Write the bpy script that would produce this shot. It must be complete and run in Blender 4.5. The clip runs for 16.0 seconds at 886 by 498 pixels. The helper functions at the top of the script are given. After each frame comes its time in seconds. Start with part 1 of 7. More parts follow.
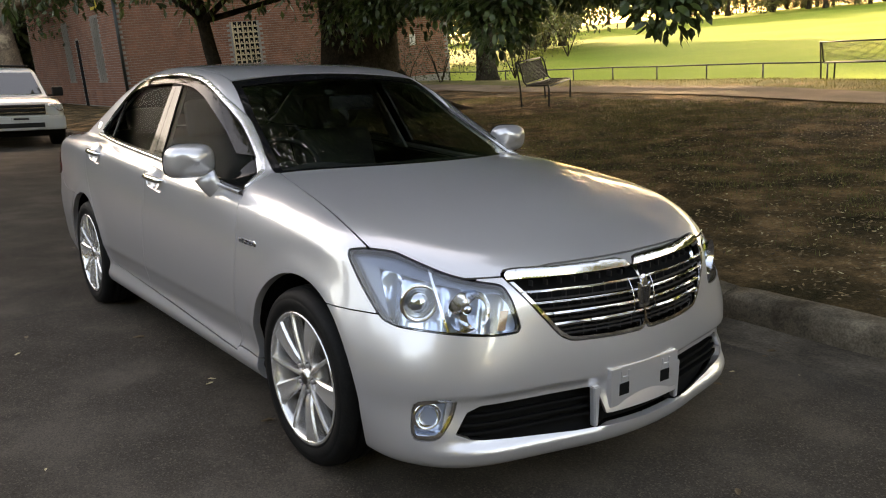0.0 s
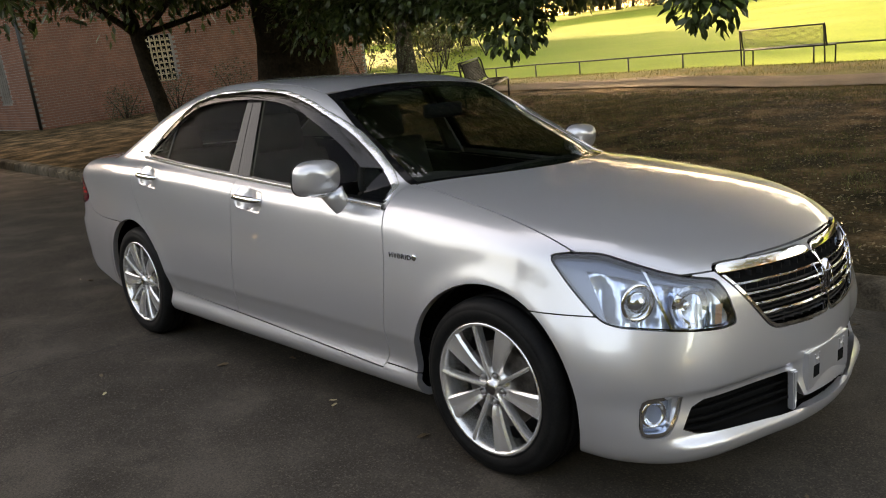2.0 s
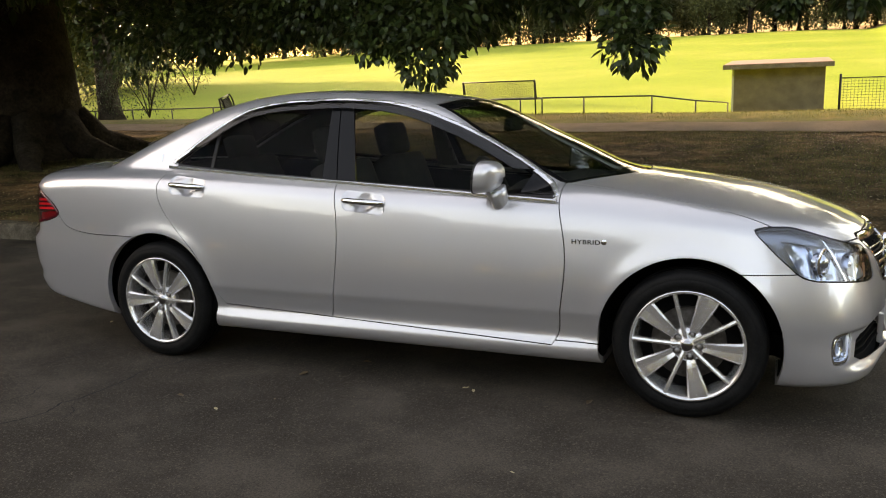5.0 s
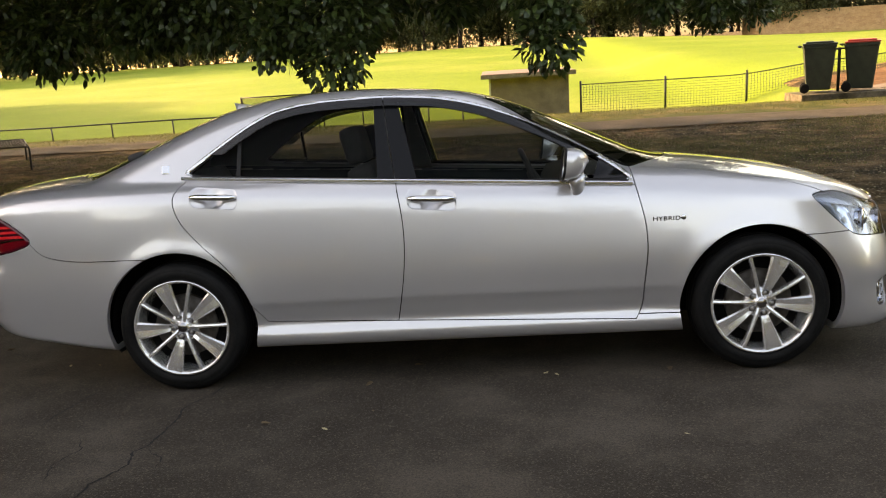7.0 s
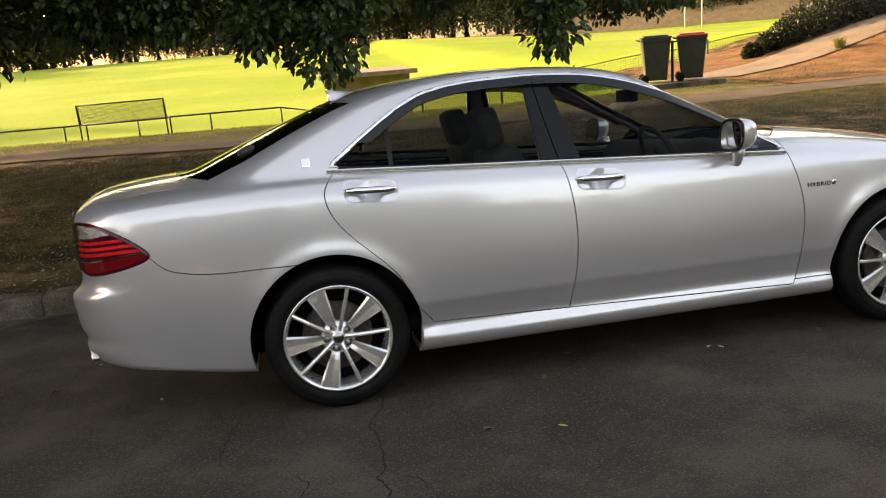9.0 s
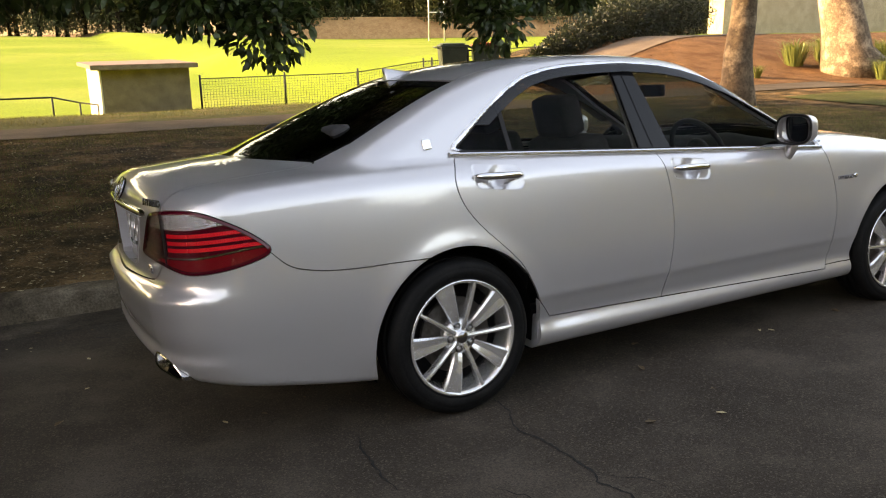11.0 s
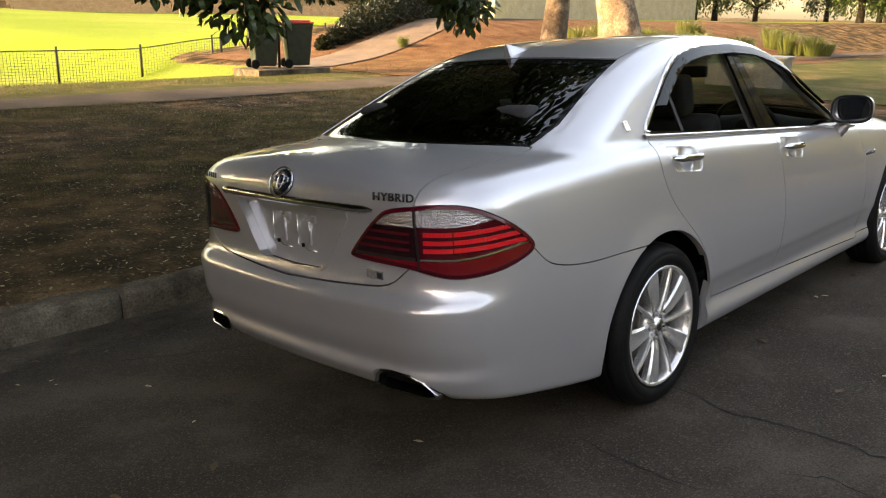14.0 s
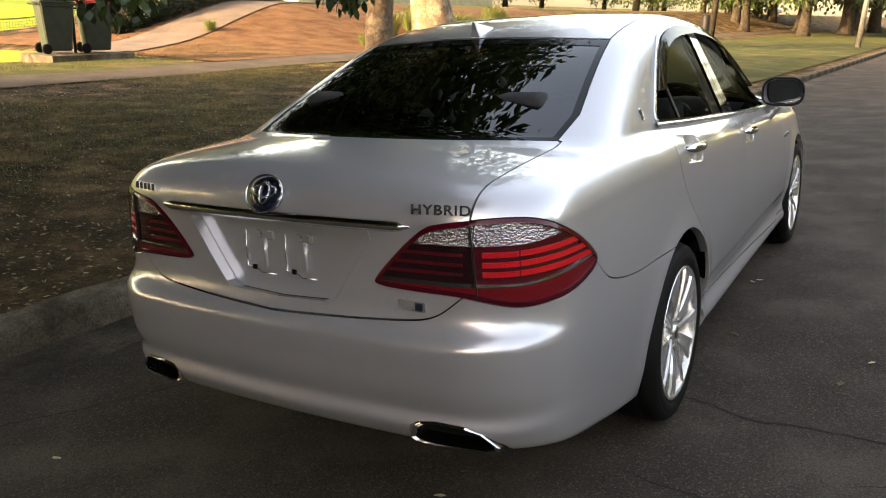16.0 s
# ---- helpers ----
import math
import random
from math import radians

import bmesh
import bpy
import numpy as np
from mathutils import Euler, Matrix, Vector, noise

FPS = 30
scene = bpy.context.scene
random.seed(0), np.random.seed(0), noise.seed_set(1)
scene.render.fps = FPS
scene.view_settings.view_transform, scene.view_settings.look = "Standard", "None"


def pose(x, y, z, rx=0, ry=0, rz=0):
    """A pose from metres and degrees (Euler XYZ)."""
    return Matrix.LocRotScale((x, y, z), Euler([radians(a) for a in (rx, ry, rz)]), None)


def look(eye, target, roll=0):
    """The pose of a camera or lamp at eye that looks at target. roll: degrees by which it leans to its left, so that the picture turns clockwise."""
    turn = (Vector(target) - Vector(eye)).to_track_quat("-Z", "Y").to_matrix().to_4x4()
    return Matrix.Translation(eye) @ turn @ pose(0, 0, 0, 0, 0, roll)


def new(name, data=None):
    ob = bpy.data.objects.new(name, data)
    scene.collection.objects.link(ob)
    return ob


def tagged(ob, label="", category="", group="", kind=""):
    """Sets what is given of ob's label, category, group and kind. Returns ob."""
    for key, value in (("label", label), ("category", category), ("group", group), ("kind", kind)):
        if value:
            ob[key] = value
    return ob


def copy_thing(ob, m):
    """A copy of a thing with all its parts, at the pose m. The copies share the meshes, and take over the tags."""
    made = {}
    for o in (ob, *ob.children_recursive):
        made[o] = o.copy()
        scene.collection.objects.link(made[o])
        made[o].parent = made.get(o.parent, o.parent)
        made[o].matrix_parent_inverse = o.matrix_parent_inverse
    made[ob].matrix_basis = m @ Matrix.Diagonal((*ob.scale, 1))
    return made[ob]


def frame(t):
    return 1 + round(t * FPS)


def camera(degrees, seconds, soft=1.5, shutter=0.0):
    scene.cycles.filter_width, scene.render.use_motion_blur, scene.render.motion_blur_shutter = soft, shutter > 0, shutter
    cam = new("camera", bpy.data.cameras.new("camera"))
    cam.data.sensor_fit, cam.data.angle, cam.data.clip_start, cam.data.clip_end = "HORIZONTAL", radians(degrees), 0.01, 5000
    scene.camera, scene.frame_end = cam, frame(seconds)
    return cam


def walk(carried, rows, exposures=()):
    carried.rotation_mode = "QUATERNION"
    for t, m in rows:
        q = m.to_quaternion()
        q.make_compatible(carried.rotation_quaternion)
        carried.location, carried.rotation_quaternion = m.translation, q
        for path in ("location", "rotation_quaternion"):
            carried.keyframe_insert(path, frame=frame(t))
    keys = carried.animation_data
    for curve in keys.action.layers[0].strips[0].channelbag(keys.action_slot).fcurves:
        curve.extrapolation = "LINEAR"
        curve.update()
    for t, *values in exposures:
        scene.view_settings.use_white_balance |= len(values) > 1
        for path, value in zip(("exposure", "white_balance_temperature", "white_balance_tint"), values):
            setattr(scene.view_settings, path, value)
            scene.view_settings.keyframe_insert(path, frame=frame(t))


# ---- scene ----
cam = camera(56.8, 16.0, 1.1)
# the kerb side of the cambered road lies low: the car and the path round it lean with it
CAMBER = pose(0, 0, 0, -4.5, 0, 0)
PATH = [
    (0, (3.972, -2.132, 1.379), (2.405, -0.959, 0.97), -0.8),
    (0.5, (3.927, -2.212, 1.397), (2.341, -1.06, 1.005), -1.0),
    (1, (3.796, -2.406, 1.395), (2.258, -1.197, 0.978), -0.8),
    (1.5, (3.597, -2.64, 1.416), (2.101, -1.379, 1.0), -2.8),
    (2, (3.341, -2.851, 1.423), (1.917, -1.509, 1.013), -3.6),
    (2.5, (3.149, -3.192, 1.417), (1.826, -1.744, 1.025), -3.4),
    (3, (2.933, -3.476, 1.403), (1.723, -1.934, 1.008), -3.5),
    (3.5, (2.69, -3.716, 1.398), (1.597, -2.087, 1.008), -3.3),
    (4, (2.443, -4.013, 1.361), (1.447, -2.32, 0.984), -2.4),
    (4.5, (2.147, -4.216, 1.334), (1.27, -2.455, 0.975), -1.6),
    (4.7, (2.015, -4.291, 1.349), (1.176, -2.509, 1.002), -1.3),
    (6.8, (0.314, -4.823, 1.328), (0.147, -2.856, 1.005), -3.5),
    (7, (0.188, -4.786, 1.303), (0.05, -2.817, 0.983), -3.4),
    (7.5, (-0.277, -4.794, 1.308), (-0.34, -2.823, 0.976), -4.6),
    (8, (-0.707, -4.695, 1.306), (-0.633, -2.728, 0.955), -5.5),
    (8.5, (-1.13, -4.574, 1.303), (-0.919, -2.617, 0.949), -5.0),
    (9, (-1.544, -4.466, 1.319), (-1.204, -2.527, 0.971), -5.4),
    (9.2, (-1.698, -4.407, 1.312), (-1.297, -2.479, 0.964), -5.4),
    (11.3, (-3.196, -3.546, 1.34), (-2.211, -1.853, 0.935), -3.2),
    (11.5, (-3.309, -3.456, 1.349), (-2.297, -1.784, 0.923), -3.5),
    (12, (-3.561, -3.23, 1.353), (-2.5, -1.598, 0.892), -2.9),
    (12.5, (-3.786, -3.037, 1.367), (-2.649, -1.455, 0.916), -2.9),
    (13, (-3.945, -2.847, 1.376), (-2.728, -1.325, 0.926), -2.8),
    (13.5, (-4.057, -2.642, 1.384), (-2.745, -1.203, 0.931), -1.9),
    (14, (-4.236, -2.433, 1.394), (-2.847, -1.066, 0.942), -2.2),
    (14.5, (-4.233, -2.202, 1.4), (-2.75, -0.942, 0.937), -2.3),
    (15, (-4.244, -2.006, 1.429), (-2.687, -0.834, 0.979), -2.6),
    (15.5, (-4.297, -1.791, 1.422), (-2.675, -0.717, 0.962), -2.6),
    (16, (-4.26, -1.57, 1.398), (-2.595, -0.583, 0.896), -2.1),
]
walk(cam, [(t, CAMBER @ look(eye, target, roll)) for t, eye, target, roll in PATH], [(0, 2.97, 10600, 20), (3, 2.74, 11100, 20), (4.5, 2.75, 11400, 20), (7, 2.72, 11500, 21), (9, 2.75, 11300, 21), (12, 2.78, 10500, 21), (14, 2.86, 10400, 21), (16, 3.0, 10300, 20)])

# ---- world and light ----
SUN_AZ, SUN_EL = radians(152), radians(17)
world = bpy.data.worlds.new("sky")
scene.world = world
world.use_nodes = True
wn = world.node_tree
sky = wn.nodes.new("ShaderNodeTexSky")
sky.sky_type, sky.sun_disc, sky.sun_elevation, sky.sun_rotation = "NISHITA", False, SUN_EL, radians(90) - SUN_AZ
sky.dust_density, sky.air_density = 2.5, 1.0
wn.nodes["Background"].inputs["Strength"].default_value = 0.15
wn.links.new(sky.outputs[0], wn.nodes["Background"].inputs["Color"])
sun = new("sun", bpy.data.lights.new("sun", "SUN"))
sun.data.energy, sun.data.angle, sun.data.color = 2.4, radians(0.6), (1.0, 0.88, 0.66)
sun.matrix_world = look((math.cos(SUN_AZ) * 30, math.sin(SUN_AZ) * 30, math.tan(SUN_EL) * 30), (0, 0, 0))


# ---- materials ----
def shader(name, base=(0.5, 0.5, 0.5), rough=0.5, metal=0.0, coat=0.0, spec=0.5):
    m = bpy.data.materials.new(name)
    m.use_nodes = True
    b = m.node_tree.nodes["Principled BSDF"]
    b.inputs["Base Color"].default_value = (*base, 1)
    b.inputs["Roughness"].default_value = rough
    b.inputs["Metallic"].default_value = metal
    b.inputs["Coat Weight"].default_value = coat
    b.inputs["Coat Roughness"].default_value = 0.03
    b.inputs["Specular IOR Level"].default_value = spec
    return m


def node(m, kind, **values):
    n = m.node_tree.nodes.new(kind)
    for key, value in values.items():
        if key in n.inputs:
            n.inputs[key].default_value = value
    return n


def link(m, a, b):
    m.node_tree.links.new(a, b)


def mottled(name, low, high, scale, rough=0.8, bump=0.3, fine=60.0, depth=0.01, third=None, metal=0.0, spec=0.4):
    """A surface of two or three colours in patches of about 1/scale metres, with fine grain and relief."""
    m = shader(name, low, rough, metal, spec=spec)
    b = m.node_tree.nodes["Principled BSDF"]
    co = node(m, "ShaderNodeTexCoord")
    big = node(m, "ShaderNodeTexNoise", Scale=scale, Detail=5.0, Roughness=0.6)
    small = node(m, "ShaderNodeTexNoise", Scale=fine, Detail=6.0, Roughness=0.7)
    link(m, co.outputs["Object"], big.inputs["Vector"])
    link(m, co.outputs["Object"], small.inputs["Vector"])
    ramp = node(m, "ShaderNodeValToRGB")
    ramp.color_ramp.elements[0].position, ramp.color_ramp.elements[0].color = 0.35, (*low, 1)
    ramp.color_ramp.elements[1].position, ramp.color_ramp.elements[1].color = 0.65, (*high, 1)
    if third:
        e = ramp.color_ramp.elements.new(0.5)
        e.color = (*third, 1)
    mix = node(m, "ShaderNodeMix")
    mix.data_type = "RGBA"
    mix.blend_type = "OVERLAY"
    mix.inputs["Factor"].default_value = 0.6
    grey = node(m, "ShaderNodeMapRange")
    grey.inputs["From Min"].default_value, grey.inputs["From Max"].default_value = 0.25, 0.75
    link(m, big.outputs["Fac"], ramp.inputs["Fac"])
    link(m, small.outputs["Fac"], grey.inputs["Value"])
    link(m, ramp.outputs["Color"], mix.inputs[6])
    link(m, grey.outputs["Result"], mix.inputs[7])
    link(m, mix.outputs[2], b.inputs["Base Color"])
    bp = node(m, "ShaderNodeBump", Strength=bump, Distance=depth)
    link(m, small.outputs["Fac"], bp.inputs["Height"])
    link(m, bp.outputs["Normal"], b.inputs["Normal"])
    return m


def pane(name, tint, gloss=1.0):
    """Thin clear sheet: it lets tinted light through and mirrors by Fresnel."""
    m = bpy.data.materials.new(name)
    m.use_nodes = True
    m.node_tree.nodes.remove(m.node_tree.nodes["Principled BSDF"])
    clear = node(m, "ShaderNodeBsdfTransparent")
    clear.inputs["Color"].default_value = (*tint, 1)
    shine = node(m, "ShaderNodeBsdfGlossy", Roughness=0.01)
    shine.inputs["Color"].default_value = (gloss, gloss, gloss, 1)
    facing = node(m, "ShaderNodeLayerWeight", Blend=0.5)
    power = node(m, "ShaderNodeMath")
    power.operation, power.inputs[1].default_value = "POWER", 5.0
    edge = node(m, "ShaderNodeMath")
    edge.operation, edge.inputs[1].default_value, edge.inputs[2].default_value = "MULTIPLY_ADD", 0.90, 0.09
    link(m, facing.outputs["Facing"], power.inputs[0])
    link(m, power.outputs[0], edge.inputs[0])
    mix = node(m, "ShaderNodeMixShader")
    link(m, edge.outputs[0], mix.inputs[0])
    link(m, clear.outputs[0], mix.inputs[1])
    link(m, shine.outputs[0], mix.inputs[2])
    link(m, mix.outputs[0], m.node_tree.nodes["Material Output"].inputs["Surface"])
    return m


def car_paint(name, base):
    m = shader(name, base, 0.32, 0.60, 1.0)
    b = m.node_tree.nodes["Principled BSDF"]
    b.inputs["Coat IOR"].default_value = 2.1
    b.inputs["Coat Roughness"].default_value = 0.012
    co = node(m, "ShaderNodeTexCoord")
    flake = node(m, "ShaderNodeTexVoronoi", Scale=1800.0)
    link(m, co.outputs["Object"], flake.inputs["Vector"])
    dust = node(m, "ShaderNodeTexNoise", Scale=3.0, Detail=6.0)
    link(m, co.outputs["Object"], dust.inputs["Vector"])
    rough = node(m, "ShaderNodeMapRange")
    rough.inputs["To Min"].default_value, rough.inputs["To Max"].default_value = 0.28, 0.37
    link(m, dust.outputs["Fac"], rough.inputs["Value"])
    link(m, rough.outputs["Result"], b.inputs["Roughness"])
    bp = node(m, "ShaderNodeBump", Strength=0.06, Distance=0.0006)
    link(m, flake.outputs["Color"], bp.inputs["Height"])
    link(m, bp.outputs["Normal"], b.inputs["Normal"])
    return m


PAINT = car_paint("silver_paint", (0.615, 0.605, 0.622))
CHROME = shader("chrome", (0.82, 0.82, 0.83), 0.06, 1.0)
DARK_CHROME = shader("smoked_chrome", (0.35, 0.35, 0.37), 0.15, 1.0)
ALLOY = shader("silver_alloy", (0.82, 0.81, 0.80), 0.24, 0.75, 0.8)
BLACK = shader("black_plastic", (0.012, 0.012, 0.013), 0.55, spec=0.25)
GLOSS_BLACK = shader("gloss_black_trim", (0.005, 0.005, 0.006), 0.06, spec=0.2)
VOID = shader("dark_underbody", (0.008, 0.008, 0.008), 0.9, spec=0.05)
SATIN = shader("satin_chrome", (0.86, 0.86, 0.87), 0.16, 0.8, 0.5)
RUBBER = mottled("tyre_rubber", (0.004, 0.004, 0.0042), (0.009, 0.009, 0.009), 9.0, 0.65, 0.15, 120.0, 0.001, spec=0.15)
GLASS = pane("window_glass", (0.60, 0.63, 0.61), 0.05)
DARK_GLASS = pane("tinted_glass", (0.035, 0.04, 0.04), 1.0)
SCREEN_GLASS = pane("windscreen_glass", (0.55, 0.60, 0.58))
SMOKE = pane("smoked_plastic", (0.10, 0.10, 0.10), 0.5)
LENS = pane("lamp_lens", (0.93, 0.96, 1.0))
COVER = pane("tail_lamp_cover", (1.0, 0.97, 0.97), 0.5)
RED_LENS = shader("red_lamp_plastic", (0.20, 0.004, 0.010), 0.12, coat=0.2, spec=0.3)
CABIN = mottled("dark_grey_upholstery", (0.02, 0.02, 0.022), (0.035, 0.034, 0.035), 8.0, 0.8, 0.2, 200.0, 0.001)
PALE_TRIM = shader("grey_pillar_trim", (0.26, 0.25, 0.24), 0.75)
STEEL = shader("brake_steel", (0.35, 0.34, 0.33), 0.35, 1.0)
IRON = mottled("rusty_brake_iron", (0.05, 0.042, 0.036), (0.11, 0.10, 0.09), 30.0, 0.6, 0.2, 200.0, 0.001, metal=0.6)


# ---- mesh tools ----
def mesh_of(name, bm, material, smooth=False):
    me = bpy.data.meshes.new(name)
    bm.to_mesh(me)
    bm.free()
    if material:
        me.materials.append(material)
    if smooth:
        me.shade_smooth()
    return me


def part(name, bm, material, parent=None, label="", smooth=False):
    ob = new(name, mesh_of(name, bm, material, smooth))
    ob.parent = parent
    if label:
        ob["label"] = label
    return ob


def thing(name, label, category, m=None, group="", kind=""):
    ob = new(name)
    ob.empty_display_size = 0.2
    if m is not None:
        ob.matrix_world = m
    return tagged(ob, label, category, group, kind)


def box(bm, x0, x1, y0, y1, z0, z1, bevel=0.0, m=None):
    made = bmesh.ops.create_cube(bm, size=1)["verts"]
    for v in made:
        v.co = Vector(((x0 + x1) / 2 + v.co.x * (x1 - x0), (y0 + y1) / 2 + v.co.y * (y1 - y0), (z0 + z1) / 2 + v.co.z * (z1 - z0)))
    if bevel:
        edges = list({e for v in made for e in v.link_edges})
        made = bmesh.ops.bevel(bm, geom=edges, offset=bevel, segments=2, affect="EDGES", profile=0.6)["verts"]
    if m is not None:
        bmesh.ops.transform(bm, matrix=m, verts=[v for v in made if v.is_valid])
    return bm


def boxed(*a, **k):
    return box(bmesh.new(), *a, **k)


def tube(bm, points, radius, sides=8, squash=1.0, cap=True):
    """A round bar along points; radius may be one number or one a point."""
    pts = [Vector(p) for p in points]
    radii = radius if isinstance(radius, (list, tuple)) else [radius] * len(pts)
    rings, up = [], None
    for i, p in enumerate(pts):
        way = (pts[min(i + 1, len(pts) - 1)] - pts[max(i - 1, 0)]).normalized()
        if up is None:
            up = way.orthogonal().normalized()
        up = (up - way * up.dot(way)).normalized()
        side = way.cross(up)
        rings.append([bm.verts.new(p + (up * math.cos(a) + side * math.sin(a) * squash) * radii[i]) for a in (2 * math.pi * k / sides for k in range(sides))])
    for a, b in zip(rings, rings[1:]):
        for k in range(sides):
            f = bm.faces.new((a[k], a[(k + 1) % sides], b[(k + 1) % sides], b[k]))
            f.smooth = True
    if cap:
        bm.faces.new(rings[0][::-1])
        bm.faces.new(rings[-1])
    return bm


def turned(bm, profile, sides=48, m=None, start=0.0, sweep=2 * math.pi):
    """A body of revolution about y from (radius, y) pairs."""
    whole = abs(sweep - 2 * math.pi) < 1e-6
    n = sides if whole else sides + 1
    rings = []
    for r, y in profile:
        ring = []
        for k in range(n):
            a = start + sweep * k / sides
            ring.append(bm.verts.new((r * math.cos(a), y, r * math.sin(a))))
        rings.append(ring)
    for a, b in zip(rings, rings[1:]):
        for k in range(sides):
            j = (k + 1) % n
            f = bm.faces.new((a[k], b[k], b[j], a[j]))
            f.smooth = True
    if m is not None:
        bmesh.ops.transform(bm, matrix=m, verts=[v for ring in rings for v in ring])
    return bm


def slab(bm, outline, depth, m=None, bevel=0.0):
    """A flat plate: an outline of (u, v) in the x-z plane, from y = 0 to y = depth."""
    face = bm.faces.new([bm.verts.new((u, 0, v)) for u, v in outline])
    made = bmesh.ops.extrude_face_region(bm, geom=[face])["geom"]
    moved = [g for g in made if isinstance(g, bmesh.types.BMVert)]
    for v in moved:
        v.co.y += depth
    verts = list(face.verts) + moved
    if bevel:
        edges = list({e for v in verts for e in v.link_edges})
        verts = bmesh.ops.bevel(bm, geom=edges, offset=bevel, segments=2, affect="EDGES")["verts"]
        verts = list({v for v in verts if v.is_valid})
    bmesh.ops.recalc_face_normals(bm, faces=bm.faces)
    if m is not None:
        bmesh.ops.transform(bm, matrix=m, verts=[v for v in bm.verts if v.is_valid] if len(bm.verts) == len(verts) else verts)
    return bm


def raw_mesh(name, verts, faces, material, smooth=False):
    me = bpy.data.meshes.new(name)
    me.from_pydata([tuple(v) for v in verts], [], [tuple(f) for f in faces])
    if material:
        me.materials.append(material)
    if smooth:
        me.shade_smooth()
    return me


def spline(xs, ys):
    """A natural cubic curve through a few knots, flat-ended outside them."""
    xs, ys = np.array(xs, float), np.array(ys, float)
    n, h = len(xs), np.diff(xs)
    a, b = np.zeros((n, n)), np.zeros(n)
    a[0, 0] = a[-1, -1] = 1
    for i in range(1, n - 1):
        a[i, i - 1:i + 2] = h[i - 1], 2 * (h[i - 1] + h[i]), h[i]
        b[i] = 6 * ((ys[i + 1] - ys[i]) / h[i] - (ys[i] - ys[i - 1]) / h[i - 1])
    m = np.linalg.solve(a, b)

    def curve(x):
        x = np.clip(x, xs[0], xs[-1])
        i = np.clip(np.searchsorted(xs, x) - 1, 0, n - 2)
        p, q = xs[i + 1] - x, x - xs[i]
        return (m[i] * p ** 3 + m[i + 1] * q ** 3) / (6 * h[i]) + (ys[i] / h[i] - m[i] * h[i] / 6) * p + (ys[i + 1] / h[i] - m[i + 1] * h[i] / 6) * q
    return curve


def smax(a, b, k):
    h = np.maximum(k - np.abs(a - b), 0) / k
    return np.maximum(a, b) + h * h * k / 4


def step(a, b, x):
    t = np.clip((x - a) / (b - a), 0, 1)
    return t * t * (3 - 2 * t)


side_width = spline([.12, .20, .235, .268, .292, .325, .37, .415, .435, .46, .55, .66, .77, .88, .95, 1.01, 1.08, 1.2], [.80, .846, .868, .874, .866, .855, .862, .874, .8805, .8835, .888, .884, .872, .856, .838, .806, .75, .64])
end_width = spline([.12, .20, .26, .34, .44, .55, .66, .77, .88, .95, 1.01, 1.08, 1.2], [.79, .842, .858, .870, .880, .888, .884, .872, .856, .838, .806, .75, .64])
side_taper = spline([-2.7, -2.4, -2.15, -1.8, -1.4, 0, 1.0, 1.4, 1.8, 2.1, 2.4], [.13, .07, .042, .012, 0, 0, 0, .004, .035, .10, .20])
hood_line = spline([.6, .9, 1.2, 1.5, 1.8, 2.05, 2.2, 2.32], [1.05, 1.045, 1.02, .98, .92, .835, .765, .69])
deck_line = spline([-2.7, -2.56, -2.45, -2.3, -2.1, -1.9, -1.5], [.93, 1.03, 1.062, 1.08, 1.095, 1.105, 1.11])
roof_line = spline([-3.4, -2.5, -2.25, -2.05, -1.8, -1.5, -1.25, -.95, -.6, -.2, .05, .25, .5, .8, 1.1, 1.3, 1.8, 2.6], [.4, .90, 1.01, 1.10, 1.205, 1.325, 1.405, 1.457, 1.475, 1.46, 1.43, 1.38, 1.277, 1.14, 1.0, .905, .65, .2])
nose_line = spline([.12, .16, .20, .25, .30, .36, .43, .50, .60, .70, .80, .95], [2.19, 2.24, 2.272, 2.282, 2.275, 2.260, 2.262, 2.262, 2.252, 2.235, 2.19, 2.05])
tail_line = spline([.15, .24, .31, .36, .385, .42, .46, .49, .54, .61, .635, .655, .68, .74, .85, .95, 1.02, 1.1], [-2.44, -2.50, -2.545, -2.578, -2.587, -2.579, -2.591, -2.600, -2.605, -2.612, -2.604, -2.580, -2.562, -2.556, -2.556, -2.56, -2.55, -2.50])


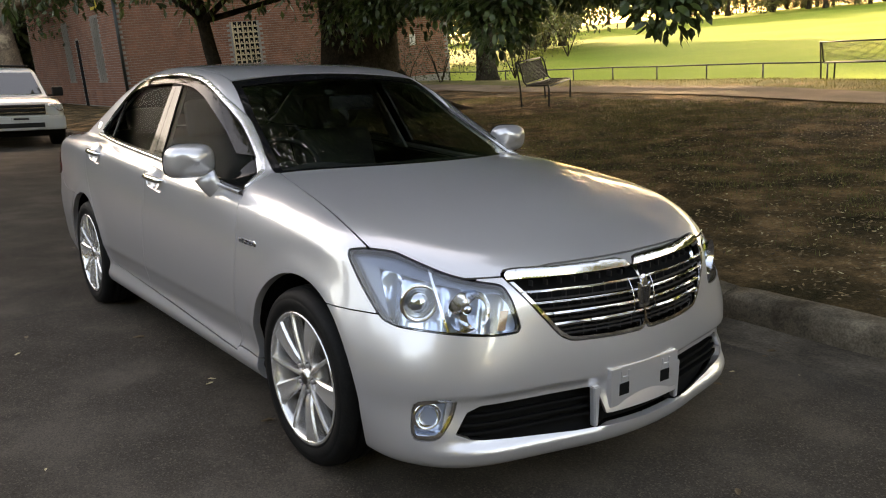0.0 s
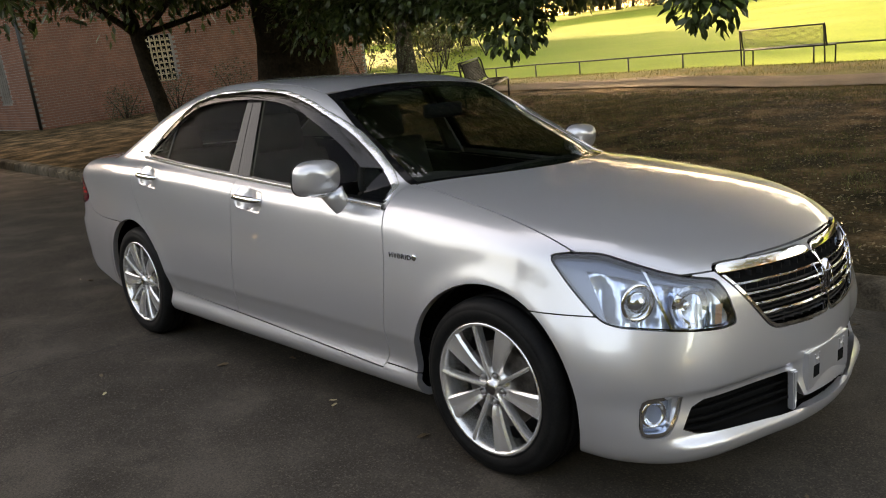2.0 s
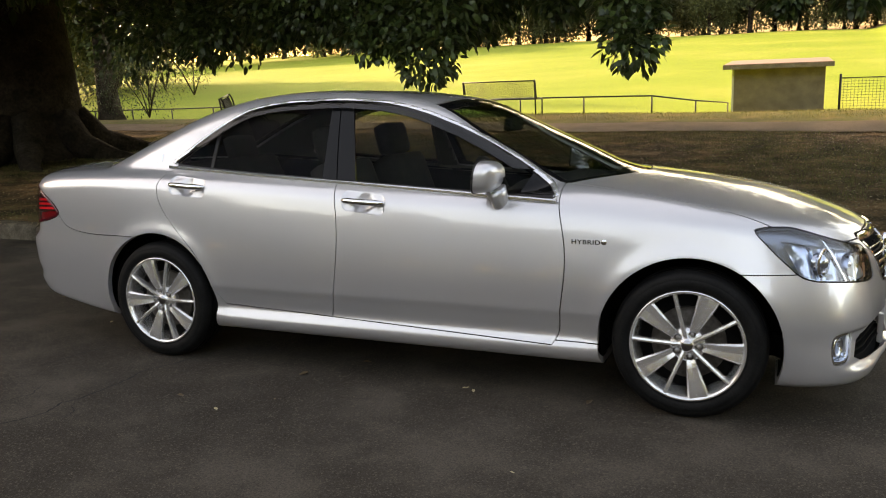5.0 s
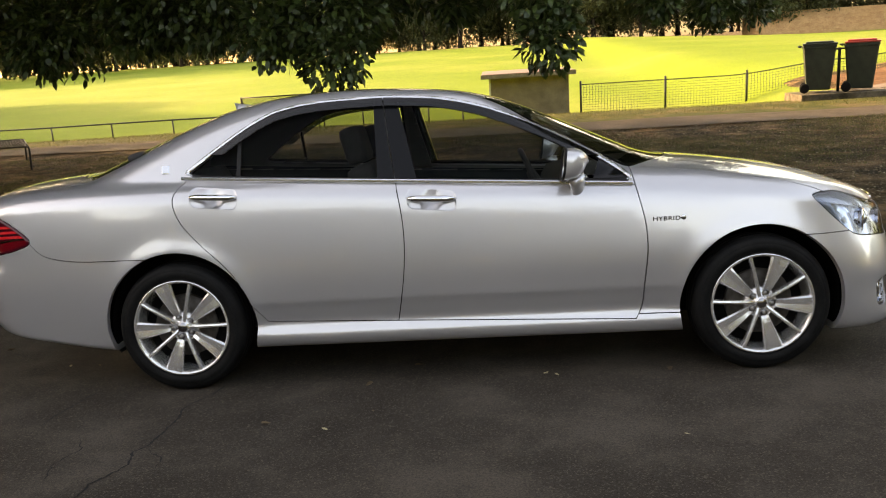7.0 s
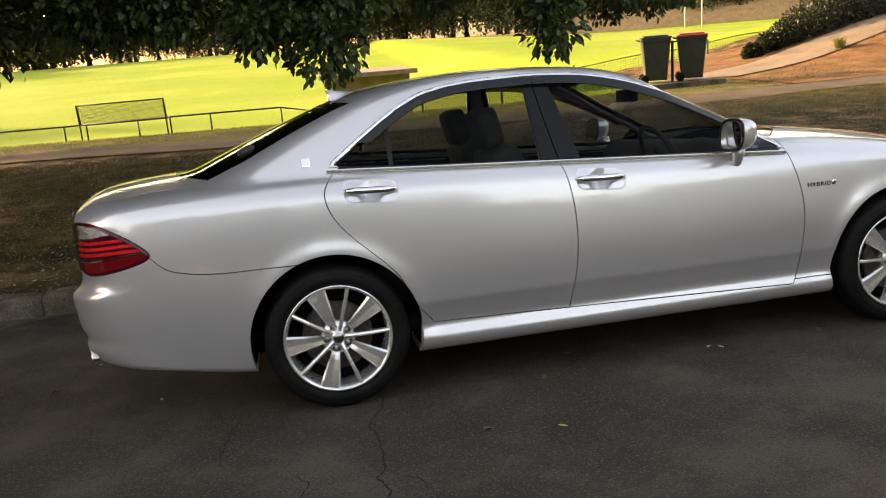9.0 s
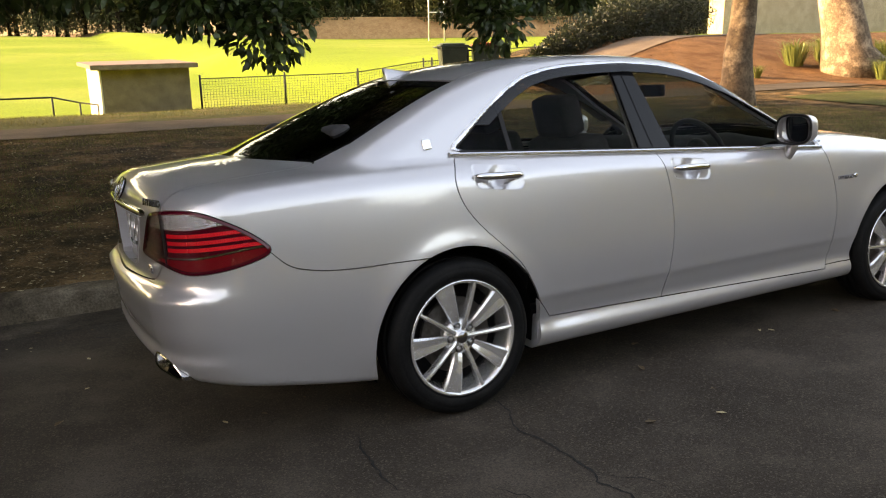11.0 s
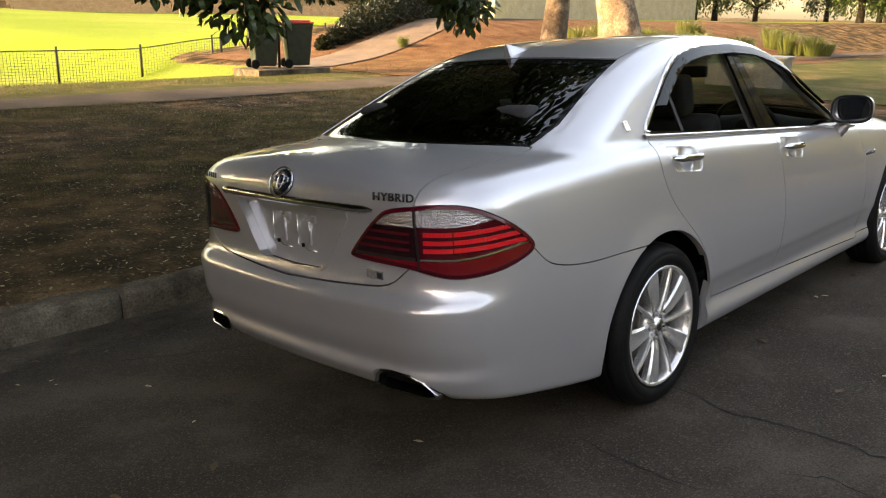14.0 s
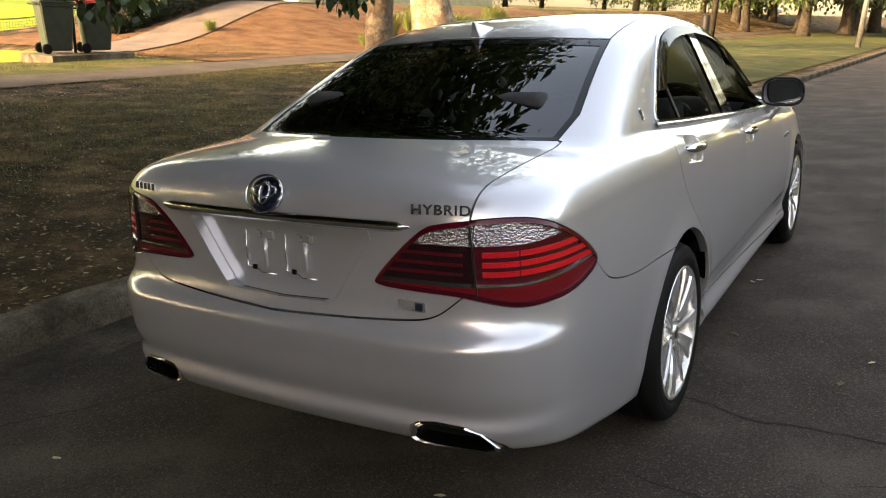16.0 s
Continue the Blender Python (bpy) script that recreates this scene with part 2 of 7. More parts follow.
def skin(x, y, z):
    """Below 0 inside the car's body, 0 on its skin. x to its front, y across, z up, in its own metres."""
    y = np.abs(y)
    belt = z + .061 * (np.clip(x, -1.7, 1.2) + .3) * step(.45, .9, z)
    ends = step(1.04, 1.12, np.abs(x))
    broad = 1 - .85 * step(.84, .42, z) * step(1.45, 1.75, x)
    side = y - (side_width(belt) * (1 - ends) + end_width(belt) * ends - side_taper(x) * broad)
    arch = np.minimum(np.hypot(x - 1.43, z - .32), np.hypot(x + 1.425, z - .32))
    side = side - .009 * np.exp(-((arch - .39) / .055) ** 2) * step(.2, .35, z)
    nose = x - (nose_line(z) - .44 * y ** 2 - .9 * np.maximum(y - .55, 0) ** 2 + .075 * step(.80, .40, z) * step(.30, .85, y))
    nose = nose + .028 * step(1.8, 1.95, x) * step(.228, .272, z) * step(.42, .385, z) * step(.16, .24, y) * step(.80, .66, y)
    tail = (tail_line(z) + .09 * y ** 2 + .3 * np.maximum(y - .55, 0) ** 2) - x
    swap = step(-1.2, .4, x)
    top = z - (hood_line(x) * swap + deck_line(x) * (1 - swap) - .11 * y ** 2)
    low = smax(smax(nose, side, .26 - .10 * step(.80, .40, z)), smax(tail, side, .24), .02)
    low = smax(low, top, .085)
    low = smax(low, .20 - .03 * step(1.2, 1.8, x) + .13 * step(1.6, 2.75, -x) - z, .03)
    bend = .42 * step(-.1, .5, x) - .32 * step(.2, 1.2, -x)
    roof = z - (roof_line(x + bend * y ** 2) - .045 * y ** 2 - .25 * np.maximum(y - .35, 0) ** 2)
    flank = y - (.782 - .47 * (belt - 1.0) - .10 * np.maximum(belt - 1.2, 0) ** 2 - .05 * step(.7, 1.9, -x) - .03 * step(.3, 1.2, x))
    cabin = smax(smax(roof, flank, .07), .95 + .10 * step(1.65, 1.95, -x) - z, .04)
    blend = .012 + .016 * step(1.25, 1.75, -x) + .03 * step(.75, 1.0, x)
    return -smax(-low, -cabin, blend)


# ---- the parked sedan: its skin is solved once and cut into panels ----
def skin_grid():
    a, b, z0 = -1.55, 1.45, 0.62
    rear = [(a, -math.cos(t), math.sin(t)) for t in np.radians(np.arange(0, 90, 0.9))]
    mid = [(x, 0.0, 1.0) for x in np.linspace(a, b, 151)]
    front = [(b, math.sin(t), math.cos(t)) for t in np.radians(np.arange(0.9, 90.01, 0.9))]
    plan = np.array(rear + mid + front)
    lift = np.radians(np.concatenate([np.linspace(-36, -8, 66), np.linspace(-7.3, 90, 112)]))
    n, k = len(plan), len(lift)
    ox = np.repeat(plan[:, 0], k)
    dx, dy = np.repeat(plan[:, 1], k) * np.tile(np.cos(lift), n), np.repeat(plan[:, 2], k) * np.tile(np.cos(lift), n)
    dz = np.tile(np.sin(lift), n)
    lo, hi = np.full(n * k, 0.05), np.full(n * k, 1.7)
    open_ = np.ones(n * k, bool)
    for t in np.linspace(0.1, 1.7, 41):
        out = open_ & (skin(ox + dx * t, dy * t, z0 + dz * t) > 0)
        hi[out] = t
        lo[out] = t - 0.04
        open_ &= ~out
    for _ in range(13):
        t = (lo + hi) / 2
        out = skin(ox + dx * t, dy * t, z0 + dz * t) > 0
        hi, lo = np.where(out, t, hi), np.where(out, lo, t)
    t = (lo + hi) / 2
    v = np.stack([ox + dx * t, np.maximum(dy * t, 0), z0 + dz * t], 1)
    i = np.arange(n * k).reshape(n, k)
    q = np.stack([i[:-1, :-1], i[1:, :-1], i[1:, 1:], i[:-1, 1:]], -1).reshape(-1, 4)
    tris = np.concatenate([q[:, [0, 1, 2]], q[:, [0, 2, 3]]])
    return v, tris


def skin_normal(v):
    e = 0.002
    g = np.stack([skin(*(v + d).T) - skin(*(v - d).T) for d in np.eye(3) * e], 1)
    return g / np.maximum(np.linalg.norm(g, axis=1, keepdims=True), 1e-9)


def cut(v, tris, f):
    """The part of a mesh where f(x, y, z) is below 0, cut clean along f = 0."""
    val = f(*v.T)
    for _ in range(2):
        # finer triangles along the line of the cut
        c = (val < 0)[tris].sum(1)
        mixed = (c > 0) & (c < 3)
        m = tris[mixed]
        if not len(m):
            break
        e = np.sort(np.concatenate([m[:, [0, 1]], m[:, [1, 2]], m[:, [2, 0]]]), axis=1)
        uniq, back = np.unique(e, axis=0, return_inverse=True)
        mid = back.reshape(3, -1) + len(v)
        extra = (v[uniq[:, 0]] + v[uniq[:, 1]]) / 2
        a, b, d = m.T
        ab, bd, da = mid
        tris = np.concatenate([tris[~mixed], np.stack([a, ab, da], 1), np.stack([ab, b, bd], 1), np.stack([da, bd, d], 1), np.stack([ab, bd, da], 1)])
        v = np.concatenate([v, extra])
        val = np.concatenate([val, f(*extra.T)])
    side = val < 0
    count = side[tris].sum(1)
    keep = [tris[count == 3]]
    edges, new_tris = [], []
    for wanted, flag in ((1, True), (2, False)):
        m = tris[count == wanted]
        if not len(m):
            continue
        first = np.argmax(side[m] == flag, axis=1)
        r = np.arange(len(m))
        a, b, c = m[r, first], m[r, (first + 1) % 3], m[r, (first + 2) % 3]
        new_tris.append((wanted, a, b, c))
        edges += [np.stack([a, b], 1), np.stack([a, c], 1)]
    if edges:
        e = np.sort(np.concatenate(edges), axis=1)
        uniq, back = np.unique(e, axis=0, return_inverse=True)
        back = back.reshape(-1)
        fa, fb = val[uniq[:, 0]], val[uniq[:, 1]]
        w = (fa / (fa - fb))[:, None]
        cutv = v[uniq[:, 0]] * (1 - w) + v[uniq[:, 1]] * w
        at = 0
        for wanted, a, b, c in new_tris:
            p, q = len(v) + back[at:at + len(a)], len(v) + back[at + len(a):at + 2 * len(a)]
            at += 2 * len(a)
            if wanted == 1:
                keep.append(np.stack([a, p, q], 1))
            else:
                keep += [np.stack([p, b, c], 1), np.stack([p, c, q], 1)]
        v = np.concatenate([v, cutv])
    tris = np.concatenate(keep)
    used, back = np.unique(tris, return_inverse=True)
    return v[used], back.reshape(-1, 3)


SKIN_V, SKIN_T = skin_grid()


def panel(name, material, parent, tests, sides=(1, -1), rim=0.014, lift=0.0, label="", thick=0.0):
    v, t = SKIN_V, SKIN_T
    for f in tests:
        v, t = cut(v, t, f)
    n = skin_normal(v)
    if callable(lift):
        v = v + n * lift(*v.T)[:, None]
        flat = np.cross(v[t[:, 1]] - v[t[:, 0]], v[t[:, 2]] - v[t[:, 0]])
        total = np.zeros_like(v)
        for k in range(3):
            np.add.at(total, t[:, k], flat)
        if (total * n).sum() < 0:
            total = -total
        n = total / np.maximum(np.linalg.norm(total, axis=1, keepdims=True), 1e-12)
    else:
        v = v + n * lift
    e = np.sort(np.concatenate([t[:, [0, 1]], t[:, [1, 2]], t[:, [2, 0]]]), axis=1)
    directed = np.concatenate([t[:, [0, 1]], t[:, [1, 2]], t[:, [2, 0]]])
    uniq, inv, cnt = np.unique(e, axis=0, return_inverse=True, return_counts=True)
    edge = directed[cnt[inv.reshape(-1)] == 1]
    edge = edge[~((v[edge[:, 0], 1] < 0.004) & (v[edge[:, 1], 1] < 0.004))]
    verts, faces, normals = [], [], []
    base = 0
    for s in sides:
        flip = np.array([1, s, 1])
        # outward winding on the y > 0 half is reversed by the mirror
        tt = t if s > 0 else t[:, ::-1]
        area = np.cross(v[t[:50, 1]] - v[t[:50, 0]], v[t[:50, 2]] - v[t[:50, 0]])
        if (area * n[t[:50, 0]]).sum() < 0:
            tt = tt[:, ::-1]
        verts.append(v * flip)
        faces.append(tt + base)
        normals.append((n * flip)[tt].reshape(-1, 3))
        base += len(v)
        if rim:
            p, q = edge[:, 0], edge[:, 1]
            ring = np.concatenate([v[p], v[q], v[q] - n[q] * rim, v[p] - n[p] * rim]) * flip
            k = len(p)
            i = np.arange(k) + base
            quads = np.concatenate([np.stack([i, i + k, i + 2 * k], 1), np.stack([i, i + 2 * k, i + 3 * k], 1)])
            fn = np.cross(ring[k:2 * k] - ring[:k], ring[2 * k:3 * k] - ring[:k])
            fn /= np.maximum(np.linalg.norm(fn, axis=1, keepdims=True), 1e-9)
            verts.append(ring)
            faces.append(quads)
            normals.append(np.repeat(np.concatenate([fn, fn]), 3, axis=0))
            base += 4 * k
    verts, faces, normals = np.concatenate(verts), np.concatenate(faces), np.concatenate(normals)
    me = bpy.data.meshes.new(name)
    me.vertices.add(len(verts))
    me.vertices.foreach_set("co", verts.astype(np.float32).ravel())
    me.loops.add(len(faces) * 3)
    me.loops.foreach_set("vertex_index", faces.astype(np.int32).ravel())
    me.polygons.add(len(faces))
    me.polygons.foreach_set("loop_start", np.arange(0, len(faces) * 3, 3, dtype=np.int32))
    me.update(calc_edges=True)
    me.shade_smooth()
    me.normals_split_custom_set(normals.astype(np.float32))
    me.materials.append(material)
    ob = new(name, me)
    ob.parent = parent
    if label:
        ob["label"] = label
    return ob


def on_skin(x, z, y_guess=1.0):
    """The y > 0 of the skin's flank at x, z."""
    ys = np.linspace(0.3, 1.05, 1501)
    f = skin(np.full(1501, x), ys, np.full(1501, z))
    return float(ys[max(np.argmax(f > 0), 1)]) if (f > 0).any() else y_guess


def at_end(y, z, front=True):
    """The x of the skin's nose or tail at y, z."""
    xs = np.linspace(1.4, 2.6, 2401) * (1 if front else -1) - (0 if front else 0.2)
    f = skin(xs, np.full(2401, y), np.full(2401, z))
    return float(xs[np.argmax(f > 0)])


def poly(points):
    """The signed distance to an outline in a plane: below 0 inside."""
    p = np.array(points, float)

    def dist(u, w):
        best, inside = np.full(u.shape, 1e9), np.zeros(u.shape, bool)
        for (ax, ay), (bx, by) in zip(p, np.roll(p, -1, axis=0)):
            ex, ey = bx - ax, by - ay
            k = np.clip(((u - ax) * ex + (w - ay) * ey) / (ex * ex + ey * ey), 0, 1)
            best = np.minimum(best, np.hypot(u - ax - k * ex, w - ay - k * ey))
            inside ^= ((ay > w) != (by > w)) & (u < (bx - ax) * (w - ay) / (by - ay if by != ay else 1e-9) + ax)
        return np.where(inside, -best, best)
    return dist


def eased(points, turns=2, share=.25):
    """The outline with its corners cut off and rounded."""
    p = np.array(points, float)
    for _ in range(turns):
        q = np.roll(p, -1, axis=0)
        p = np.stack([p + (q - p) * share, q - (q - p) * share], 1).reshape(-1, 2)
    return poly(p)


def meet(*regions):
    return lambda x, y, z: np.maximum.reduce([r(x, y, z) for r in regions])


def band(f, half):
    """Two cuts that leave the strip where f lies within half of 0."""
    return [lambda x, y, z: f(x, y, z) - half, lambda x, y, z: -f(x, y, z) - half]


def grown(region, d):
    return lambda x, y, z: region(x, y, z) - d


def outside(*regions, gap=0.0025):
    return lambda x, y, z: gap - np.minimum.reduce([r(x, y, z) for r in regions])


# lines of the panels
door_fore = spline([.20, .28, .31, .42, .59, .78, .95, 1.02, 1.2], [.80, .834, .852, .872, .891, .882, .848, .845, .845])
door_mid = spline([.25, .31, .46, .625, .87, 1.026, 1.42], [-.345, -.33, -.299, -.277, -.284, -.312, -.37])
door_aft = spline([.25, .343, .43, .575, .727, .86, .93, .996, 1.082, 1.1], [-.95, -.986, -1.052, -1.122, -1.264, -1.379, -1.408, -1.406, -1.342, -1.33])
hood_side = spline([.7, .86, 1.19, 1.40, 1.55, 1.70, 1.84, 1.99, 2.11, 2.2], [.60, .64, .70, .73, .752, .765, .75, .67, .52, .40])
lid_low = spline([0, .25, .44, .53, .60, .7], [.655, .664, .676, .70, .755, .80])
lid_step = spline([0, .85, 1.21, 1.30, 1.36, 1.7, 2.3], [.66, .685, .705, .74, .79, .79, .79])


def belt(x):
    return 1.0 - .061 * (x + .3)


glazing_outline = eased([(-1.385, 1.075), (-1.26, 1.165), (-1.12, 1.26), (-1.02, 1.32), (-.92, 1.365), (-.80, 1.39), (-.66, 1.404), (-.36, 1.41), (-.12, 1.392),
                        (.02, 1.365), (.15, 1.328), (.30, 1.268), (.44, 1.20), (.60, 1.115), (.72, 1.045), (.80, .988), (.83, .958), (.82, .942), (.2, .972), (-.3, 1.003), (-.9, 1.04)], 2, .15)
head_outline = eased([(.86, .832), (.96, .842), (1.10, .838), (1.20, .815), (1.36, .778), (1.50, .757), (1.60, .745), (1.645, .70), (1.69, .602), (1.60, .596), (1.42, .606), (1.28, .615), (1.14, .622), (1.06, .64), (.95, .735)], 2, .18)
tail_outline = eased([(2.06, .925), (1.98, .945), (1.80, .957), (1.64, .948), (1.50, .90), (1.40, .845), (1.33, .785), (1.47, .745), (1.64, .725), (1.74, .722), (1.83, .735), (1.93, .752), (2.10, .755), (2.21, .762), (2.205, .785)])
grille_outline = eased([(-.01, .776), (.25, .779), (.47, .785), (.495, .768), (.43, .675), (.35, .575), (.31, .552), (.15, .545), (-.01, .543)], 2, .15)
intake_outline = poly([(-.01, .285), (.185, .285), (.20, .362), (.22, .372), (.60, .371), (.64, .354), (.680, .292), (.64, .272), (.3, .250), (-.01, .245)])
fog_outline = eased([(1.215, .385), (1.255, .402), (1.415, .408), (1.39, .34), (1.345, .288), (1.31, .276), (1.225, .274), (1.208, .30)], 1, .2)
plate_outline = poly([(-.01, .905), (.32, .905), (.325, .89), (.20, .71), (.17, .695), (-.01, .69)])


def r_arch(x, y, z):
    return np.maximum(np.minimum(np.hypot(x - 1.43, z - .325), np.hypot(x + 1.425, z - .325)) - .385, .45 - y)


def r_glazing(x, y, z):
    return np.maximum(glazing_outline(x, z), .4 - y)


def r_front_door(x, y, z):
    return np.maximum.reduce([door_mid(z) - x, x - door_fore(z), (.306 - .033 * x) - z, z - belt(x) + .004, .5 - y])


def r_rear_door(x, y, z):
    return np.maximum.reduce([door_aft(z) - x, x - door_mid(z), (.306 - .033 * x) - z, z - belt(x) + .004, .5 - y])


def r_screen(x, y, z):
    return np.maximum.reduce([y - (.645 - (z - 1.02) * .33), z - (1.412 - .12 * y * y), x - (1.13 - .66 * y * y), -x - .2, .9 - z])


def r_rear_screen(x, y, z):
    return np.maximum.reduce([y - (.625 - (z - 1.10) * .36 - .5 * np.maximum(1.14 - z, 0)), z - (1.385 - .07 * y * y), -x - (2.115 - .55 * y * y), x + .9, 1.0 - z])


def r_hood(x, y, z):
    return np.maximum.reduce([y - hood_side(x), (1.135 - .66 * y * y) - x, .787 - .02 * step(.3, .5, y) - z, .6 - x])


def r_lid(x, y, z):
    return np.maximum.reduce([y - .615, lid_low(y) - z, x + (2.12 - .55 * y * y)])


def r_roof(x, y, z):
    return np.maximum.reduce([y - .527, 1.3 - z, x - .8, -1.6 - x])


def r_head(x, y, z):
    return np.maximum(head_outline(x - y, z), 1.4 - x)


def r_tail(x, y, z):
    return np.maximum(tail_outline(-x - y, z), 1.9 + x)


def r_front_bumper(x, y, z):
    return np.maximum.reduce([1.40 - x, z - (.652 + .15 * step(1.25, 1.6, x - y))])


def r_rear_bumper(x, y, z):
    mix = step(.57, .60, y)
    return np.maximum(x + 1.45, z - (lid_step(-x - y) * mix + lid_low(y) * (1 - mix)))


def r_grille(x, y, z):
    return np.maximum(grille_outline(y, z), 1.5 - x)


def r_intake(x, y, z):
    return np.maximum(intake_outline(y, z), 1.5 - x)


def r_fog(x, y, z):
    return np.maximum(fog_outline(x - y, z), 1.5 - x)


def r_plate(x, y, z):
    return np.maximum(plate_outline(y, z), x + 2.2)


pipe_outline = poly([(.435, .352), (.445, .385), (.47, .400), (.52, .406), (.60, .402), (.645, .386), (.690, .340), (.70, .30), (.43, .28)])


def r_pipe(x, y, z):
    return np.maximum(pipe_outline(y, z), x + 2.2)


def r_fender(x, y, z):
    return np.maximum.reduce([door_fore(z) - x, .30 - z, .5 - y])


def dish_box(u, w):
    """A long rounded recess."""
    a, b = np.abs(u) - .086, np.abs(w + .1 * u) - .016
    return np.hypot(np.maximum(a, 0), np.maximum(b, 0)) + np.minimum(np.maximum(a, b), 0) - .034


def r_dish(x, y, z):
    return np.maximum(np.minimum(dish_box(x + .131, z - .906), dish_box(x + 1.207, z - .967)), .6 - y)


car = thing("sedan_car", "silver metallic four-door sedan with chrome trim, parked at the kerb", "car")
car.matrix_world = CAMBER
openings = (r_grille, r_intake, r_fog, r_head)
hood = panel("hood", PAINT, car, [grown(r_hood, -.0025), outside(r_head, r_screen), outside(r_grille, gap=.004)])
lid = panel("boot_lid", PAINT, car, [grown(r_lid, -.0025), outside(r_tail, gap=.001), outside(r_plate, gap=0)], rim=.038)
roof = panel("roof", PAINT, car, [grown(r_roof, -.0025), outside(r_screen, r_rear_screen)])
front_bumper = panel("front_bumper", PAINT, car, [grown(r_front_bumper, -.002), outside(r_arch, *openings), outside(r_hood)], rim=.03)
rear_bumper = panel("rear_bumper", PAINT, car, [grown(r_rear_bumper, -.002), outside(r_arch, r_tail), outside(r_lid), outside(r_pipe, gap=0)], rim=.03)
doors = {}
for s in (-1, 1):
    panel("front_fender", PAINT, car, [grown(r_fender, -.0025), outside(r_hood, r_head, r_front_bumper, r_arch), outside(r_screen, r_glazing)], (s,), rim=.03)
    panel("body_side", PAINT, car, [outside(r_front_door, r_rear_door, r_glazing), outside(r_hood, r_lid, r_roof, r_screen, r_rear_screen), outside(r_front_bumper, r_rear_bumper, r_tail, r_head), outside(r_arch, r_fender)], (s,), rim=.03)
    doors["front", s] = panel("front_door", PAINT, car, [grown(r_front_door, -.0025), outside(r_dish, gap=0)], (s,))
    doors["rear", s] = panel("rear_door", PAINT, car, [grown(r_rear_door, -.0025), outside(r_arch), outside(r_dish, gap=0)], (s,))
    # glazing: quarter light, rear pane, two gloss pillars, front pane, mirror sail
    rear_edge = lambda x, y, z: x - (-.395 - .06 * (z - 1.03))
    pillar = lambda x, y, z: np.maximum((-.395 - .06 * (z - 1.03)) - x, x - (-.205 - .24 * (z - 1.02)))
    front_edge = lambda x, y, z: (-.205 - .24 * (z - 1.02)) - x
    quarter = lambda x, y, z: x + 1.105
    glass = grown(r_glazing, -.012)
    sail = lambda x, y, z: x - .655 - .45 * (z - .96)
    panel("side_window", GLASS, doors["rear", s], [glass, grown(rear_edge, -.004), lambda x, y, z: -1.085 - x], (s,), 0, -.004)
    panel("quarter_light", GLASS, doors["rear", s], [glass, quarter], (s,), 0, -.004)
    panel("window_bar", BLACK, doors["rear", s], [glass, outside(quarter, gap=0), lambda x, y, z: x + 1.085], (s,), .01, .001)
    panel("pillar_cover", GLOSS_BLACK, doors["rear", s], [glass, pillar, lambda x, y, z: x - door_mid(z) + .003], (s,), .012, .002)
    panel("pillar_cover", GLOSS_BLACK, doors["front", s], [glass, pillar, lambda x, y, z: door_mid(z) - x + .003], (s,), .012, .002)
    panel("side_window", GLASS, doors["front", s], [glass, grown(front_edge, -.004), sail], (s,), 0, -.004)
    panel("mirror_sail", GLOSS_BLACK, doors["front", s], [glass, outside(sail, gap=0)], (s,), .012, .002)
    panel("window_frame", GLOSS_BLACK, doors["front", s], [r_glazing, outside(grown(r_glazing, -.012), gap=0), lambda x, y, z: door_mid(z) - x], (s,), .012, .0)
    panel("window_frame", GLOSS_BLACK, doors["rear", s], [r_glazing, outside(grown(r_glazing, -.012), gap=0), lambda x, y, z: x - door_mid(z)], (s,), .012, .0)
    for where, test in (("front", lambda x, y, z: door_mid(z) - x + .002), ("rear", lambda x, y, z: x - door_mid(z) + .002)):
        panel("weather_shield", SMOKE, doors[where, s], [grown(r_glazing, -.005), outside(grown(r_glazing, -.046), gap=0), lambda x, y, z: belt(x) + .115 - z, test], (s,), .006, lambda x, y, z: .012 + .010 * np.clip(-r_glazing(x, y, z) / .052, 0, 1) ** .6, "smoked plastic weather shield")
    # chrome line round the glazing
    panel("window_trim", SATIN, car, [grown(r_glazing, .013), outside(grown(r_glazing, -.006), gap=0), lambda x, y, z: belt(x) + .02 - z], (s,), .006, lambda x, y, z: .009 - 45 * (r_glazing(x, y, z) - .0035) ** 2, "chrome strip round the side windows")
screen = panel("windscreen", SCREEN_GLASS, car, [grown(r_screen, -.004)], rim=0, lift=-.004, label="clear curved windscreen")
panel("screen_border", GLOSS_BLACK, car, [grown(r_screen, -.001), outside(grown(r_screen, -.028), gap=0)], rim=.01, lift=-.002)
rear_screen = panel("rear_window", DARK_GLASS, car, [grown(r_rear_screen, -.004)], rim=0, lift=-.004, label="dark tinted rear window")
panel("rear_screen_border", GLOSS_BLACK, car, [grown(r_rear_screen, -.001), outside(grown(r_rear_screen, -.02), gap=0)], rim=.01, lift=-.002)
# a dark inner shell closes the gaps between the panels
panel("inner_shell", VOID, car, [outside(grown(r_arch, .01), gap=0), outside(*openings, gap=0), outside(r_plate, r_tail, gap=0), lambda x, y, z: np.where((x < 1.0) & (x > -1.85), z - belt(x) + .012, z - 2.0)], rim=0, lift=-.03)


